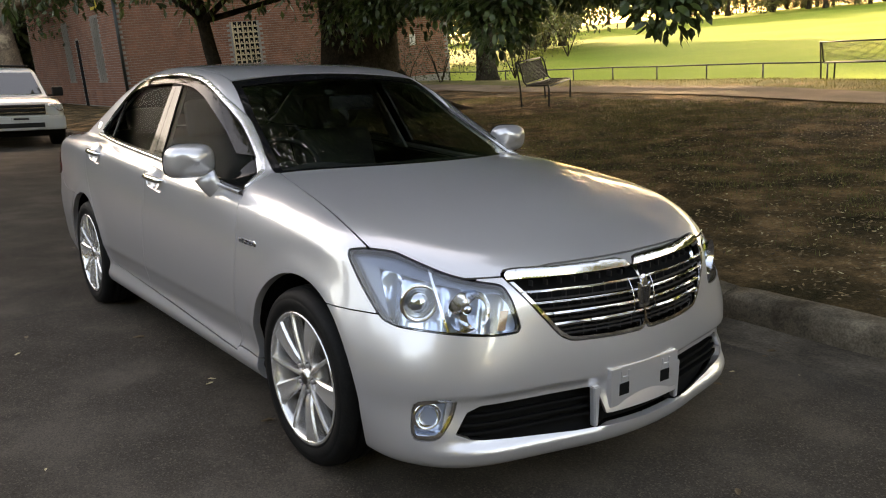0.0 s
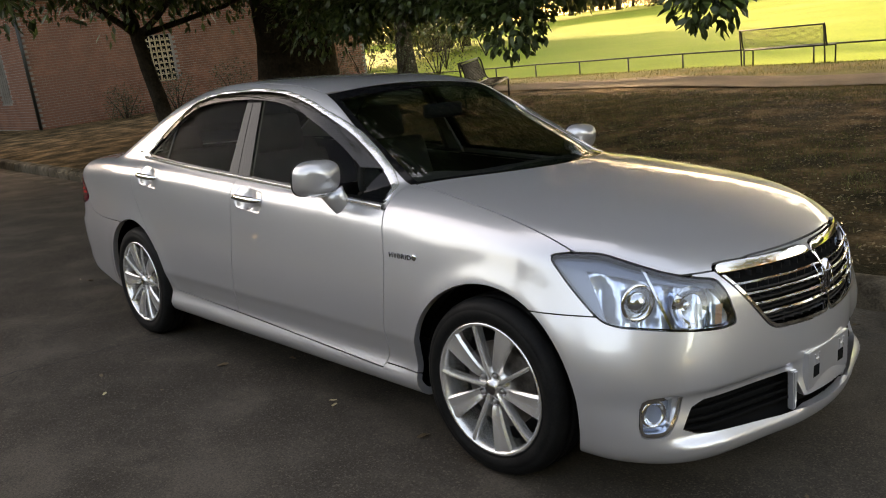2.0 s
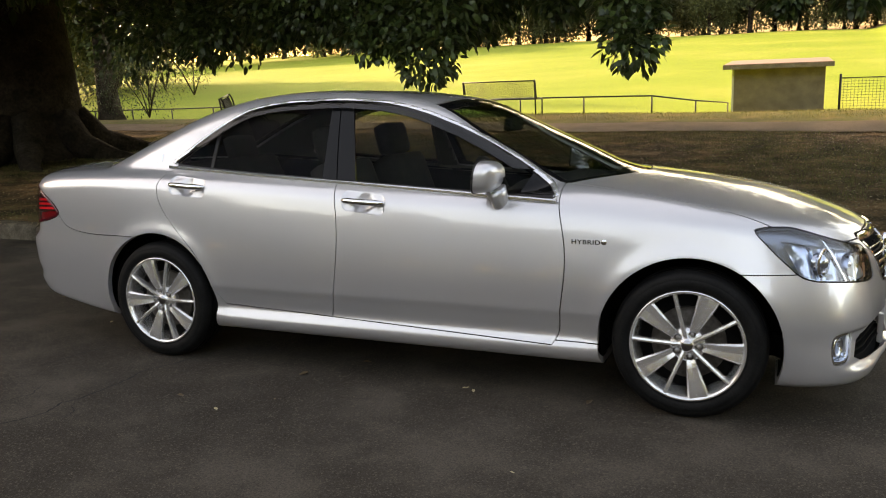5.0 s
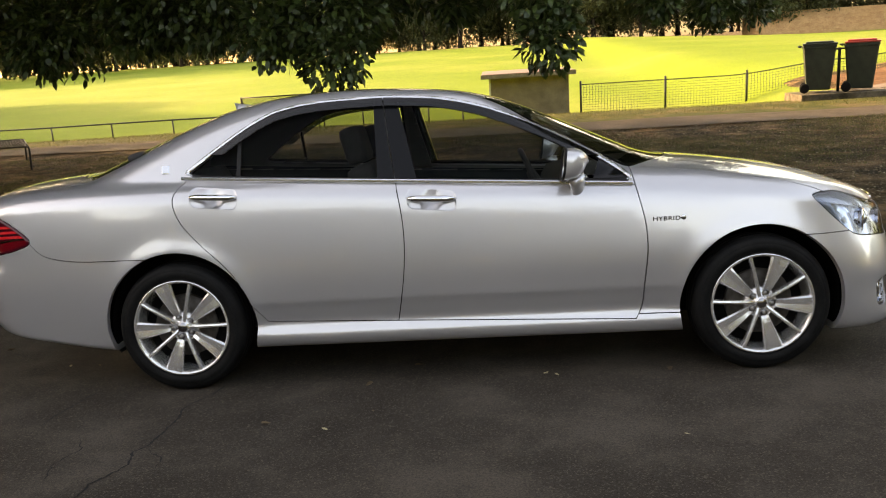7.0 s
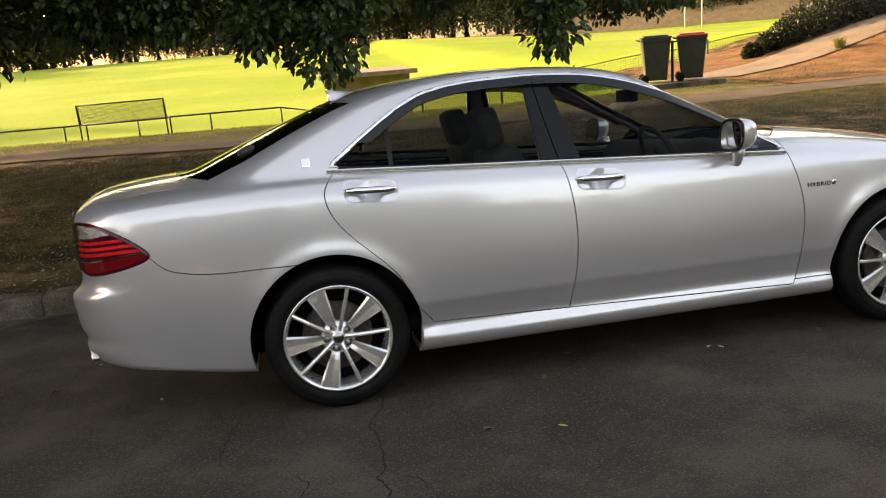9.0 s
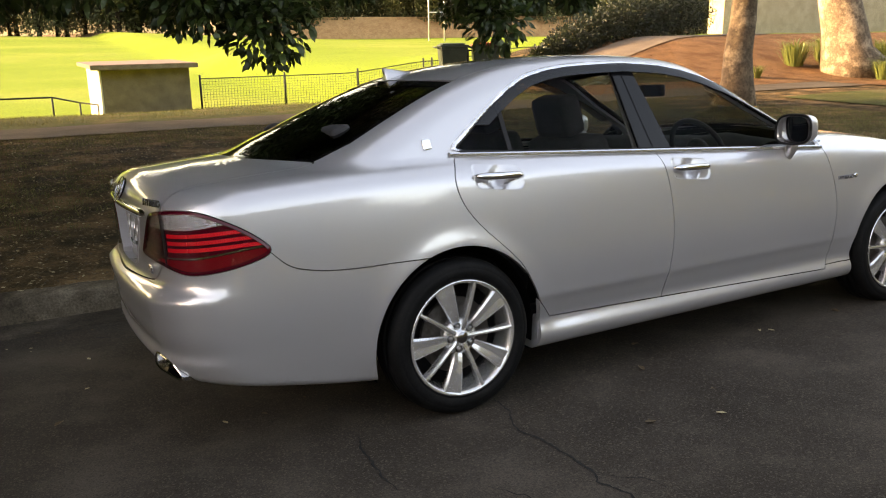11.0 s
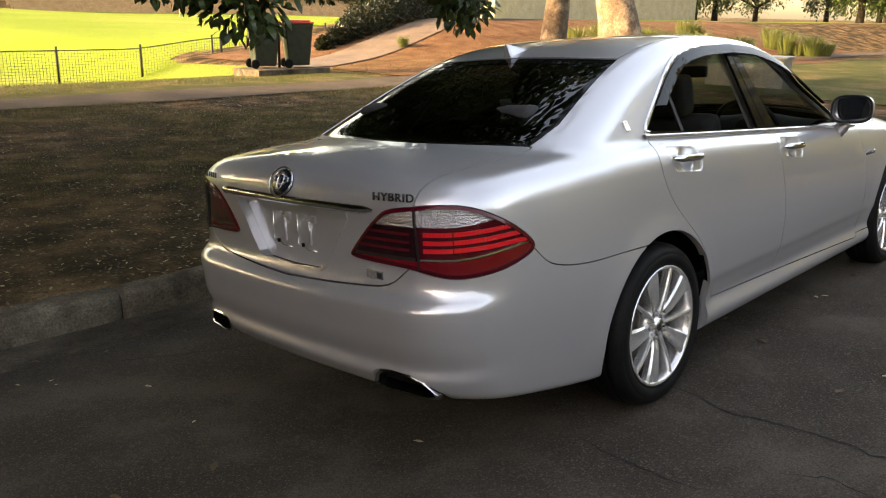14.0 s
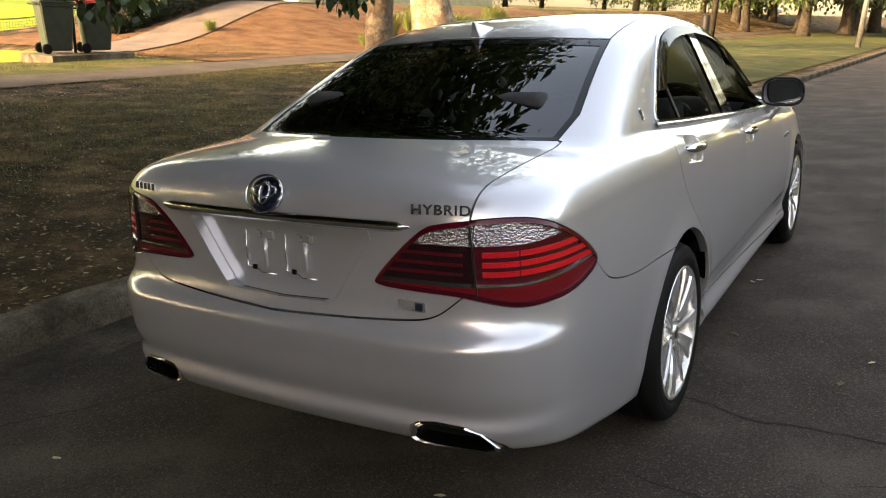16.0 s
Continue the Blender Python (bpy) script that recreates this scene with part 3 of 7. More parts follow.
def wheel(y_sign):
    """A tyre with ten-spoke rim, facing y < 0, axle at the origin."""
    w = new("wheel")
    bm = bmesh.new()
    turned(bm, [(.238, -.088), (.2455, -.099), (.249, -.101), (.251, -.0985), (.254, -.101), (.272, -.106), (.290, -.105), (.2915, -.1035), (.294, -.104), (.308, -.098), (.316, -.090), (.322, -.078), (.3275, -.064), (.3295, -.045), (.324, -.043), (.324, -.037), (.3305, -.035), (.331, -.004), (.325, -.003), (.325, .003), (.331, .004), (.3305, .035), (.324, .037), (.324, .043), (.3295, .045), (.322, .078), (.308, .094), (.272, .10), (.238, .088), (.2, .08)], 72)
    tyre = part("tyre", bm, RUBBER, w, "black rubber road tyre")
    bm = bmesh.new()
    turned(bm, [(.210, .06), (.219, -.02), (.224, -.07), (.229, -.094), (.237, -.102), (.2435, -.102), (.2455, -.094), (.238, -.077), (.238, .085)], 72)
    part("rim", bm, ALLOY, w, smooth=False)
    bm = bmesh.new()
    for k in range(10):
        a = radians(90 + 36 * k)
        wide = k % 2 == 0
        rows = []
        for r, y in (((.066, -.080), (.08, -.085)) if wide else ((.030, -.078), (.06, -.085))) + ((.10, -.090), (.15, -.096), (.20, -.099), (.233, -.098)):
            f = (r - .03) / .196
            h = .016 + .030 * f ** 1.1 if wide else .0105 - .001 * f
            rows.append([(r, -h, y + .008), (r, -h * .78, y), (r, 0, y + (.0035 if wide else -.0025)), (r, h * .78, y), (r, h, y + .008), (r, h * .8, y + .035), (r, -h * .8, y + .035)])
        ring = [[bm.verts.new((u * math.cos(a) - v * math.sin(a), y, u * math.sin(a) + v * math.cos(a))) for u, v, y in row] for row in rows]
        for p, q in zip(ring, ring[1:]):
            for i in range(7):
                j = (i + 1) % 7
                bm.faces.new((p[i], p[j], q[j], q[i]))
    bmesh.ops.recalc_face_normals(bm, faces=bm.faces)
    part("spokes", bm, ALLOY, w)
    bm = bmesh.new()
    turned(bm, [(.001, -.088), (.02, -.088), (.027, -.085), (.029, -.078), (.05, -.074), (.072, -.070), (.078, -.055), (.078, -.02)], 40)
    part("hub", bm, ALLOY, w)
    bm = bmesh.new()
    turned(bm, [(.001, -.0905), (.022, -.0895), (.024, -.087)], 32)
    part("hub_cap", bm, DARK_CHROME, w)
    for k in range(5):
        a = radians(90 + 72 * k)
        bm = bmesh.new()
        turned(bm, [(.001, -.086), (.006, -.086), (.0085, -.082), (.0085, -.06)], 12, Matrix.Translation((.052 * math.cos(a), 0, .052 * math.sin(a))))
        part("wheel_nut", bm, STEEL, w)
        bm = bmesh.new()
        turned(bm, [(.0165, -.0775), (.0150, -.0795), (.0135, -.0775), (.0125, -.0745), (.001, -.0745)], 20, Matrix.Translation((.052 * math.cos(a), 0, .052 * math.sin(a))))
        part("nut_well", bm, DARK_CHROME, w)
    bm = bmesh.new()
    turned(bm, [(.06, -.03), (.158, -.03), (.160, -.02), (.158, -.005), (.06, -.005)], 48)
    part("brake_disc", bm, IRON, w)
    bm = bmesh.new()
    turned(bm, [(.001, .0), (.21, .0), (.21, .05)], 32)
    part("wheel_back", bm, VOID, w)
    return w


first = wheel(1)
first.parent = car
first.matrix_basis = pose(1.43, -.775, .328, 0, 22)
for x, s, turn in ((-1.425, -1, 0), (1.43, 1, 180), (-1.425, 1, 180)):
    w = copy_thing(first, Matrix.Translation((x, .775 * s, .328)) @ pose(0, 0, 0, 0, 0, turn) @ pose(0, 0, 0, 0, 52 if x < 0 else 22))
for x in (1.43, -1.425):
    for s in (-1, 1):
        bm = bmesh.new()
        turned(bm, [(.388, -.80), (.40, -.6), (.40, -.45), (.05, -.44)], 40, pose(x, 0, .325) @ Matrix.Diagonal((1, -s, 1, 1)), radians(-20), radians(220))
        part("arch_liner", bm, VOID, car)
for s in (-1, 1):
    bm = bmesh.new()
    slab(bm, [(-.006, 0), (.030, 0), (.036, .08), (.026, .122), (.006, .124), (0, .06)], .05, Matrix.Translation((-1.043, s * .828 - .025, .224)), .004)
    guard = part("sill_guard", bm, PAINT, car, "silver stone guard at the end of the sill")
    part("guard_clip", turned(bmesh.new(), [(.001, -.004), (.007, -.004), (.009, 0)], 16, pose(-1.028, s * .853, .322) @ Matrix.Diagonal((1, -s, 1, 1))), BLACK, guard)
bm = bmesh.new()
box(bm, -2.2, 2.05, -.60, .60, .24, .34, .01)
part("underbody", bm, VOID, car)


# ---- the sedan's lamps, grille, trim and cabin ----
def dish_depth(x, y, z):
    edge = np.clip(-r_dish(x, y, z) / .012, 0, 1)
    cup = np.minimum(np.hypot((x + .131) / .052, (z - .906) / .047), np.hypot((x + 1.207) / .052, (z - .967) / .047))
    return -.005 * edge * (2 - edge) - .020 * np.clip(1 - cup * cup, 0, 1) ** .75


for s in (-1, 1):
    for where, x0, x1, z in (("front", -.250, -.012, .907), ("rear", -1.326, -1.089, .968)):
        d = doors[where, s]
        inside = (lambda x, y, z: x + .7) if where == "rear" else (lambda x, y, z: -.7 - x)
        panel("handle_recess", PAINT, d, [grown(r_dish, .0005), inside], (s,), 0, dish_depth)
        bm = bmesh.new()
        pts, radii = [], []
        for k in range(17):
            f = k / 16
            x = x0 + (x1 - x0) * f
            bow = math.sin(math.pi * f) ** .4
            pts.append((x, s * (on_skin(x, z) - .002 + .026 * bow), z + .012 - .024 * f * 0.5))
            radii.append(.0165 * (0.5 + .5 * min(1, 6 * f, 6 * (1 - f))))
        tube(bm, pts, radii, 12)
        h = part("handle", bm, CHROME, d, "chrome pull handle")
        if where == "front":
            bm = bmesh.new()
            turned(bm, [(.001, -.004), (.006, -.004), (.007, 0)], 16, pose(x0 + .028, s * (on_skin(x0, z) + .026), z + .008) @ Matrix.Diagonal((1, -s, 1, 1)))
            part("key_lock", bm, DARK_CHROME, h)
    # bright belt moulding
    bm = bmesh.new()
    xs = np.linspace(-1.388, .838, 60)
    rows = []
    for x in xs:
        z = belt(x) + .002
        y = max(on_skin(x, z - .014), on_skin(x, z + .014))
        rows.append([bm.verts.new((x, s * (y + dy), z + dz)) for dy, dz in ((-.02, -.008), (.002, -.009), (.005, -.006), (.005, .005), (.001, .009), (-.035, .010))])
    for a, b in zip(rows, rows[1:]):
        for i in range(5):
            bm.faces.new((a[i], a[i + 1], b[i + 1], b[i]))
    bmesh.ops.recalc_face_normals(bm, faces=bm.faces)
    part("belt_moulding", bm, SATIN, car, "chrome strip under the side windows")
    # door mirror
    mir = new("door_mirror")
    mir.parent = car
    mir.matrix_basis = Matrix.Translation((.555, s * .885, 1.035))
    bm = bmesh.new()
    rings = []
    for i in range(13):
        f = i / 12
        x = .058 - .108 * f
        g = (1 - (1 - min(1, f * 1.15)) ** 2.6) ** .5 if f > 0 else 0.05
        g = max(g, .12)
        ring = []
        for k in range(28):
            a = 2 * math.pi * k / 28
            c, q = math.cos(a), math.sin(a)
            w, h = .106 * g, .080 * g * (1 if q > 0 else .84)
            ring.append(bm.verts.new((x + .012 * q, s * (w * math.copysign(abs(c) ** .62, c) + .012), h * math.copysign(abs(q) ** .66, q) + .006)))
        rings.append(ring)
    for a, b in zip(rings, rings[1:]):
        for k in range(28):
            f = bm.faces.new((a[k], a[(k + 1) % 28], b[(k + 1) % 28], b[k]))
            f.smooth = True
    bm.faces.new(rings[0])
    bmesh.ops.recalc_face_normals(bm, faces=bm.faces)
    part("housing", bm, PAINT, mir, "silver painted mirror shell")
    bm = bmesh.new()
    ring = [(-.050 + .012 * math.sin(a), s * (.103 * math.copysign(abs(math.cos(a)) ** .62, math.cos(a)) + .012), (.078 if math.sin(a) > 0 else .065) * math.copysign(abs(math.sin(a)) ** .66, math.sin(a)) + .006) for a in np.linspace(0, 2 * math.pi, 41)]
    tube(bm, ring, .006, 8)
    part("glass_frame", bm, BLACK, mir)
    bm = bmesh.new()
    ring = [bm.verts.new((-.036 - .22 * .094 * math.copysign(abs(math.cos(a)) ** .62, math.cos(a)), s * (.094 * math.copysign(abs(math.cos(a)) ** .62, math.cos(a)) + .012), (.070 if math.sin(a) > 0 else .056) * math.copysign(abs(math.sin(a)) ** .66, math.sin(a)) + .006)) for a in np.linspace(0, 2 * math.pi, 33)[:-1]]
    bm.faces.new(ring)
    bmesh.ops.recalc_face_normals(bm, faces=bm.faces)
    part("mirror_glass", bm, shader("mirror_silver", (.75, .77, .78), .02, 1.0) if s < 0 else bpy.data.materials["mirror_silver"], mir, "mirror glass")
    bm = bmesh.new()
    tube(bm, [(.034, s * .098, -.050), (.052, s * .04, -.052), (.053, s * -.02, -.052), (.044, s * -.07, -.050)], .008, 8, .7)
    part("indicator", bm, LENS, mir, "clear indicator strip")
    bm = bmesh.new()
    tube(bm, [(.01, s * -.035, -.05), (.02, s * -.05, -.085), (.025, s * -.075, -.12), (.03, s * -.10, -.145)], [.052, .046, .042, .034], 14, .62)
    part("stalk", bm, PAINT, mir)

# -- head lamps --
def facets(m, scale, strength, depth):
    """Moulded prisms in a lamp's bowl."""
    co = node(m, "ShaderNodeTexCoord")
    cell = node(m, "ShaderNodeTexVoronoi", Scale=scale)
    bp = node(m, "ShaderNodeBump", Strength=strength, Distance=depth)
    link(m, co.outputs["Object"], cell.inputs["Vector"])
    link(m, cell.outputs["Distance"], bp.inputs["Height"])
    link(m, bp.outputs["Normal"], m.node_tree.nodes["Principled BSDF"].inputs["Normal"])
    return m


HOUSING = facets(shader("lamp_bowl", (.60, .72, .90), .15, .7, .6), 16.0, .45, .012)
# dark colour stands in for shading and mirrored trees in the bowl
SHADED_BOWL = shader("shaded_lamp_bowl", (.11, .14, .19), .12, .5, .6)
AMBER = facets(shader("amber_plastic", (.40, .22, .14), .2, coat=.5), 120.0, .7, .004)
for s in (-1, 1):
    lamp = new("headlamp")
    lamp.parent = car
    lamp["label"] = "clear head lamp with projector and chrome bowls"
    panel("lens", LENS, lamp, [grown(r_head, -.003)], (s,), 0, -.002)
    panel("seal", GLOSS_BLACK, lamp, [grown(r_head, -.001), outside(grown(r_head, -.0055), gap=0)], (s,), .03, -.003)
    panel("bowl", HOUSING, lamp, [r_head], (s,), 0, lambda x, y, z: -.05 + .02 * np.sin((x - y) * 34) * step(.80, .74, z))
    panel("upper_bowl", SHADED_BOWL, lamp, [r_head, lambda x, y, z: (.772 - .12 * (x - y - 1.2)) - z], (s,), 0, -.028)
    panel("side_bowl", SHADED_BOWL, lamp, [r_head, lambda x, y, z: (x - y) - (1.06 - .45 * (z - .7))], (s,), 0, -.030)
    for u, z, r, kind in ((1.24, .690, .056, 0), (1.46, .672, .060, 1)):
        # x - y = u on the skin at that height
        ys = np.linspace(.3, .85, 1200)
        f = skin(u + ys, ys, np.full(1200, z))
        y = float(ys[np.argmax(f > 0)]) if (f > 0).any() else .6
        m = Matrix.Translation((u + y - .018, s * (y - .012), z)) @ pose(0, 0, 0, 0, 0, 90 + s * 22)
        bm = bmesh.new()
        if kind == 0:
            turned(bm, [(r * 1.12, -.004), (r * 1.02, -.012), (r * .82, .004), (r * .74, .012)], 32, m)
            part("projector_ring", bm, CHROME, lamp)
            bm = bmesh.new()
            turned(bm, [(.0005, -.026), (r * .3, -.023), (r * .55, -.014), (r * .74, .008), (r * .7, .03)], 28, m)
            part("projector_lens", bm, shader("lamp_glass_bead", (.55, .62, .70), .03, .9) if s < 0 else bpy.data.materials["lamp_glass_bead"], lamp)
        else:
            turned(bm, [(r * 1.15, -.010), (r * 1.0, .002), (r * .8, .022), (r * .5, .036), (r * .2, .042)], 32, m)
            part("reflector", bm, CHROME, lamp)
            bm = bmesh.new()
            turned(bm, [(.001, -.002), (.014, .0), (.017, .01), (.017, .04)], 20, m)
            part("bulb_cap", bm, CHROME, lamp)
    panel("divider", CHROME, lamp, [grown(r_head, -.006), *band(lambda x, y, z: (x - y) - (1.335 - .55 * (z - .68)), .006)], (s,), .02, -.012)
    panel("corner_reflector", AMBER, lamp, [grown(r_head, -.012), *band(lambda x, y, z: (x - y) - 1.615 - .2 * (z - .65), .018), lambda x, y, z: z - .67], (s,), .0, -.02)

# -- grille --
grille = new("grille")
grille.parent = car
grille["label"] = "chrome radiator grille with four curved bars over black mesh"
inner = grown(r_grille, -.004)
BAR = shader("grille_bar_chrome", (.62, .62, .63), .12, 1.0)


def bar(lo, hi):
    return [lambda x, y, z: (lo + .012 * y) - z, lambda x, y, z: z - (hi + .012 * y)]


for lo, hi, out in ((.752, .80, .008), (.710, .7175, .006), (.674, .680, .004), (.638, .643, .003), (.603, .607, .002)):
    panel("grille_bar", CHROME if hi > .79 else BAR, grille, [inner, *bar(lo, hi)], rim=.007, lift=lambda x, y, z, lo=lo, hi=hi, out=out: out - .010 * ((z - (lo + hi) / 2 - .012 * y) / ((hi - lo) / 2)) ** 2)
panel("grille_surround", CHROME, grille, [grown(r_grille, -.002), outside(grown(r_grille, -.013), gap=0), lambda x, y, z: z - .75], rim=.03, lift=.003)
panel("grille_mesh", VOID, grille, [r_grille], rim=0, lift=-.045)
for y in np.arange(-.40, .401, .05):
    for lo, hi in ((.724, .742), (.684, .706), (.648, .670), (.612, .634), (.560, .599)):
        top, bottom = hi + .012 * abs(y), lo + .012 * abs(y)
        if grille_outline(np.array([abs(y)]), np.array([bottom]))[0] < -.012:
            x = at_end(abs(y), (top + bottom) / 2) - .02
            part("grille_rib", boxed(x - .015, x + .004, y - .0022, y + .0022, bottom, top), BLACK, grille)
for z in (.690, .656, .620, .585, .572):
    panel("grille_slat", BLACK, grille, [inner, *band(lambda x, y, z, k=z: z - k - .012 * y, .003)], rim=.02, lift=-.014)
bm = bmesh.new()
slab(bm, [(-.034, .0), (-.024, -.052), (.024, -.052), (.034, 0), (.030, .038), (.016, .028), (.010, .05), (0, .062), (-.010, .05), (-.016, .028), (-.030, .038)], .016, pose(at_end(0, .66) + .006, 0, .668, 0, 0, 90), .003)
part("grille_badge", bm, CHROME, grille, "chrome badge")
bm = bmesh.new()
for y in (-.014, 0, .014):
    box(bm, at_end(0, .66) - .004, at_end(0, .66) + .011, y - .003, y + .003, .628, .69, .002)
part("badge_ridges", bm, DARK_CHROME, grille)
for y in (-.062, .062):
    bm = bmesh.new()
    tube(bm, [(at_end(abs(y), z) + .004, y * (.82 + .9 * abs(z - .655)), z) for z in (.60, .63, .66, .69, .72)], .0018, 6)
    part("badge_wing", bm, CHROME, grille)

# -- lower intake, fog lamps and number plate bracket of the nose --
panel("intake_mesh", VOID, front_bumper, [r_intake], rim=0, lift=-.05)
for s in (-1, 1):
    for z in (.285, .312, .339):
        panel("intake_slat", VOID, front_bumper, [grown(r_intake, -.002), *band(lambda x, y, z, k=z: z - k, .004), lambda x, y, z: .215 - y], (s,), .03, -.016)
for s in (-1, 1):
    fog = new("fog_lamp")
    fog.parent = car
    fog["label"] = "chrome-framed round fog lamp"
    panel("bezel", CHROME, fog, [grown(r_fog, -.001), outside(grown(r_fog, -.014), gap=0)], (s,), .03, -.004)
    panel("bowl", HOUSING, fog, [r_fog], (s,), 0, lambda x, y, z: -.030 + .016 * np.sin(z * 120) * step(.315, .295, z))
    panel("cheek", PAINT, fog, [grown(r_fog, -.012), lambda x, y, z: 1.355 + .25 * (z - .33) - (x - y)], (s,), .02, -.012)
    panel("lens", LENS, fog, [grown(r_fog, -.010)], (s,), 0, -.008)
    ys = np.linspace(.5, .90, 800)
    f = skin(1.285 + ys, ys, np.full(800, .345))
    y = float(ys[np.argmax(f > 0)])
    bm = bmesh.new()
    turned(bm, [(.046, -.004), (.040, -.010), (.036, .0), (.022, .014), (.008, .018)], 28, Matrix.Translation((1.285 + y - .018, s * (y - .01), .345)) @ pose(0, 0, 0, 0, 0, 90 + s * 25))
    part("reflector", bm, CHROME, fog)
x = at_end(0, .37) + .002
bracket = new("plate_bracket")
bracket.parent = car
bracket["label"] = "silver number plate bracket without a plate"
bm = bmesh.new()
box(bm, x - .02, x + .005, -.172, .172, .302, .434, .004)
part("plate_panel", bm, PAINT, bracket)
for y in (-.105, .105):
    part("fixing_hole", boxed(x - .012, x + .0062, y - .028, y + .022, .335, .378, .003), VOID, bracket)
    bm = bmesh.new()
    for d in (-.018, .018):
        box(bm, x + .003, x + .008, y + d - .003, y + d + .003, .383, .418)
    box(bm, x + .003, x + .008, y - .018, y + .018, .396, .400)
    part("clip_guide", bm, PAINT, bracket)
for y in (-.208, .208):
    bm = bmesh.new()
    slab(bm, [(y - .016, .378), (y + .016, .378), (y + .009, .238), (y - .009, .238)], .024, Matrix.Translation((at_end(.2, .3) - .004, 0, 0)) @ pose(0, 0, 0, 0, 0, 90), .004)
    part("intake_strut", bm, PAINT, bracket)

# -- tail lamps --
DEEP_RED = shader("deep_red_plastic", (.085, .003, .010), .10, coat=.3, spec=.3)
BRIGHT_RED = facets(shader("bright_red_reflector", (.90, .012, .025), .2, .1, coat=.2, spec=.3), 160.0, .5, .003)
CLEAR = facets(shader("ribbed_clear_lamp", (.66, .65, .66), .10, .85, coat=.5), 150.0, .9, .005)
DIM_RED = shader("dim_red_bar", (.10, .004, .009), .15, coat=.3)
DARK_LENS = shader("dark_red_lamp_plastic", (.022, .002, .005), .08, coat=.2, spec=.3)


def lamp_s(x, y, z):
    return -x - y


for s in (-1, 1):
    lamp = new("tail_lamp")
    lamp.parent = car
    lamp["label"] = "red and clear wrap-round tail lamp"
    panel("rim", DEEP_RED, lamp, [grown(r_tail, -.001), outside(grown(r_tail, -.012), gap=0)], (s,), .02, lambda x, y, z: .001 + .004 * np.clip(-r_tail(x, y, z) / .012, 0, 1) ** .5)
    core = grown(r_tail, -.011)
    panel("cover", COVER, lamp, [core], (s,), 0, .0055, "clear glossy cover")
    upper = lambda x, y, z: (.884 + .02 * step(1.75, 1.45, -x - y)) - z
    panel("clear_band", CLEAR, lamp, [core, upper], (s,), .004, -.004)
    panel("red_body", DEEP_RED, lamp, [core, outside(upper, gap=0)], (s,), 0, -.004)
    panel("inner_body", DARK_LENS, lamp, [core, outside(upper, gap=0), lambda x, y, z: 1.892 - (-x - y)], (s,), 0, -.0025)
    for z0 in (.862, .836, .811):
        stripe = band(lambda x, y, z, k=z0: z - k - .012 * step(1.8, 1.4, -x - y), .0068)
        panel("red_bar", BRIGHT_RED, lamp, [core, *stripe, lambda x, y, z: (-x - y) - 1.862, lambda x, y, z: 1.732 - (-x - y)], (s,), .005, .0015)
        panel("red_bar", BRIGHT_RED, lamp, [core, *stripe, lambda x, y, z: (-x - y) - 1.727], (s,), .005, .0015)
        panel("dark_bar", DIM_RED, lamp, [core, *band(lambda x, y, z, k=z0: z - k, .0045), lambda x, y, z: 1.925 - (-x - y)], (s,), .004, .0)
    panel("bright_line", CHROME, lamp, [core, *band(lambda x, y, z: z - (.782 + .03 * step(1.75, 1.35, -x - y)), .0028), lambda x, y, z: (-x - y) - 1.885], (s,), .004, .001)
    panel("bright_line", DARK_CHROME, lamp, [core, *band(lambda x, y, z: z - .782, .006), lambda x, y, z: 1.90 - (-x - y)], (s,), .004, .0005)
    panel("lower_red", RED_LENS, lamp, [core, lambda x, y, z: z - (.776 + .03 * step(1.75, 1.35, -x - y))], (s,), .004, -.0005)
    panel("joint", BLACK, lamp, [r_tail, *band(lambda x, y, z: (-x - y) - 1.892 - .1 * (z - .85), .003)], (s,), .02, .0045)

# -- tail: plate recess, bright strip, emblem, letters, tail pipes --
panel("recess_lip", PAINT, lid, [grown(r_plate, .009), outside(r_plate, gap=0)], rim=.006, lift=.0035)
panel("plate_recess", PAINT, lid, [grown(r_plate, -.002)], rim=0, lift=-.034)
recess_x = at_end(0, .8, False) + .036
rear_plate = new("plate_bracket")
rear_plate.parent = car
rear_plate["label"] = "stamped plate mount without a plate"
for side in (-1, 1):
    bm = bmesh.new()
    c = side * .075
    tube(bm, [(recess_x - .004, c + .058, .866), (recess_x - .005, c + .060, .80), (recess_x - .005, c + .060, .758), (recess_x - .005, c + .02, .752), (recess_x - .005, c + .005, .742), (recess_x - .005, c - .05, .742)], .0022, 6)
    part("stamped_line", bm, CHROME, rear_plate)
    part("rib", tube(bmesh.new(), [(recess_x - .003, c - .012, .845), (recess_x - .003, c - .012, .762)], .006, 8), PAINT, rear_plate)
    part("fixing_hole", boxed(recess_x - .008, recess_x - .002, c + .026, c + .040, .750, .764), VOID, rear_plate)
    part("screw_cup", turned(bmesh.new(), [(.012, -.006), (.015, 0), (.016, .004)], 16, Matrix.Translation((recess_x, c + .012, .858)) @ pose(0, 0, 0, 0, 0, -90)), CHROME, rear_plate)
    part("clip", boxed(recess_x - .012, recess_x, c - .050, c - .028, .845, .872, .003), PALE_TRIM, rear_plate)
strip = bmesh.new()
rows = []
for y in np.linspace(-.455, .455, 41):
    x = at_end(abs(y), .926, False)
    g = min(1, (.458 - abs(y)) * 22 + .15)
    rows.append([strip.verts.new((x - dx * g, y, .928 + dz * g)) for dx, dz in ((-.004, -.016), (.009, -.015), (.016, -.004), (.014, .009), (.004, .014), (-.004, .014))])
for a, b in zip(rows, rows[1:]):
    for i in range(5):
        f = strip.faces.new((a[i], a[i + 1], b[i + 1], b[i]))
        f.smooth = True
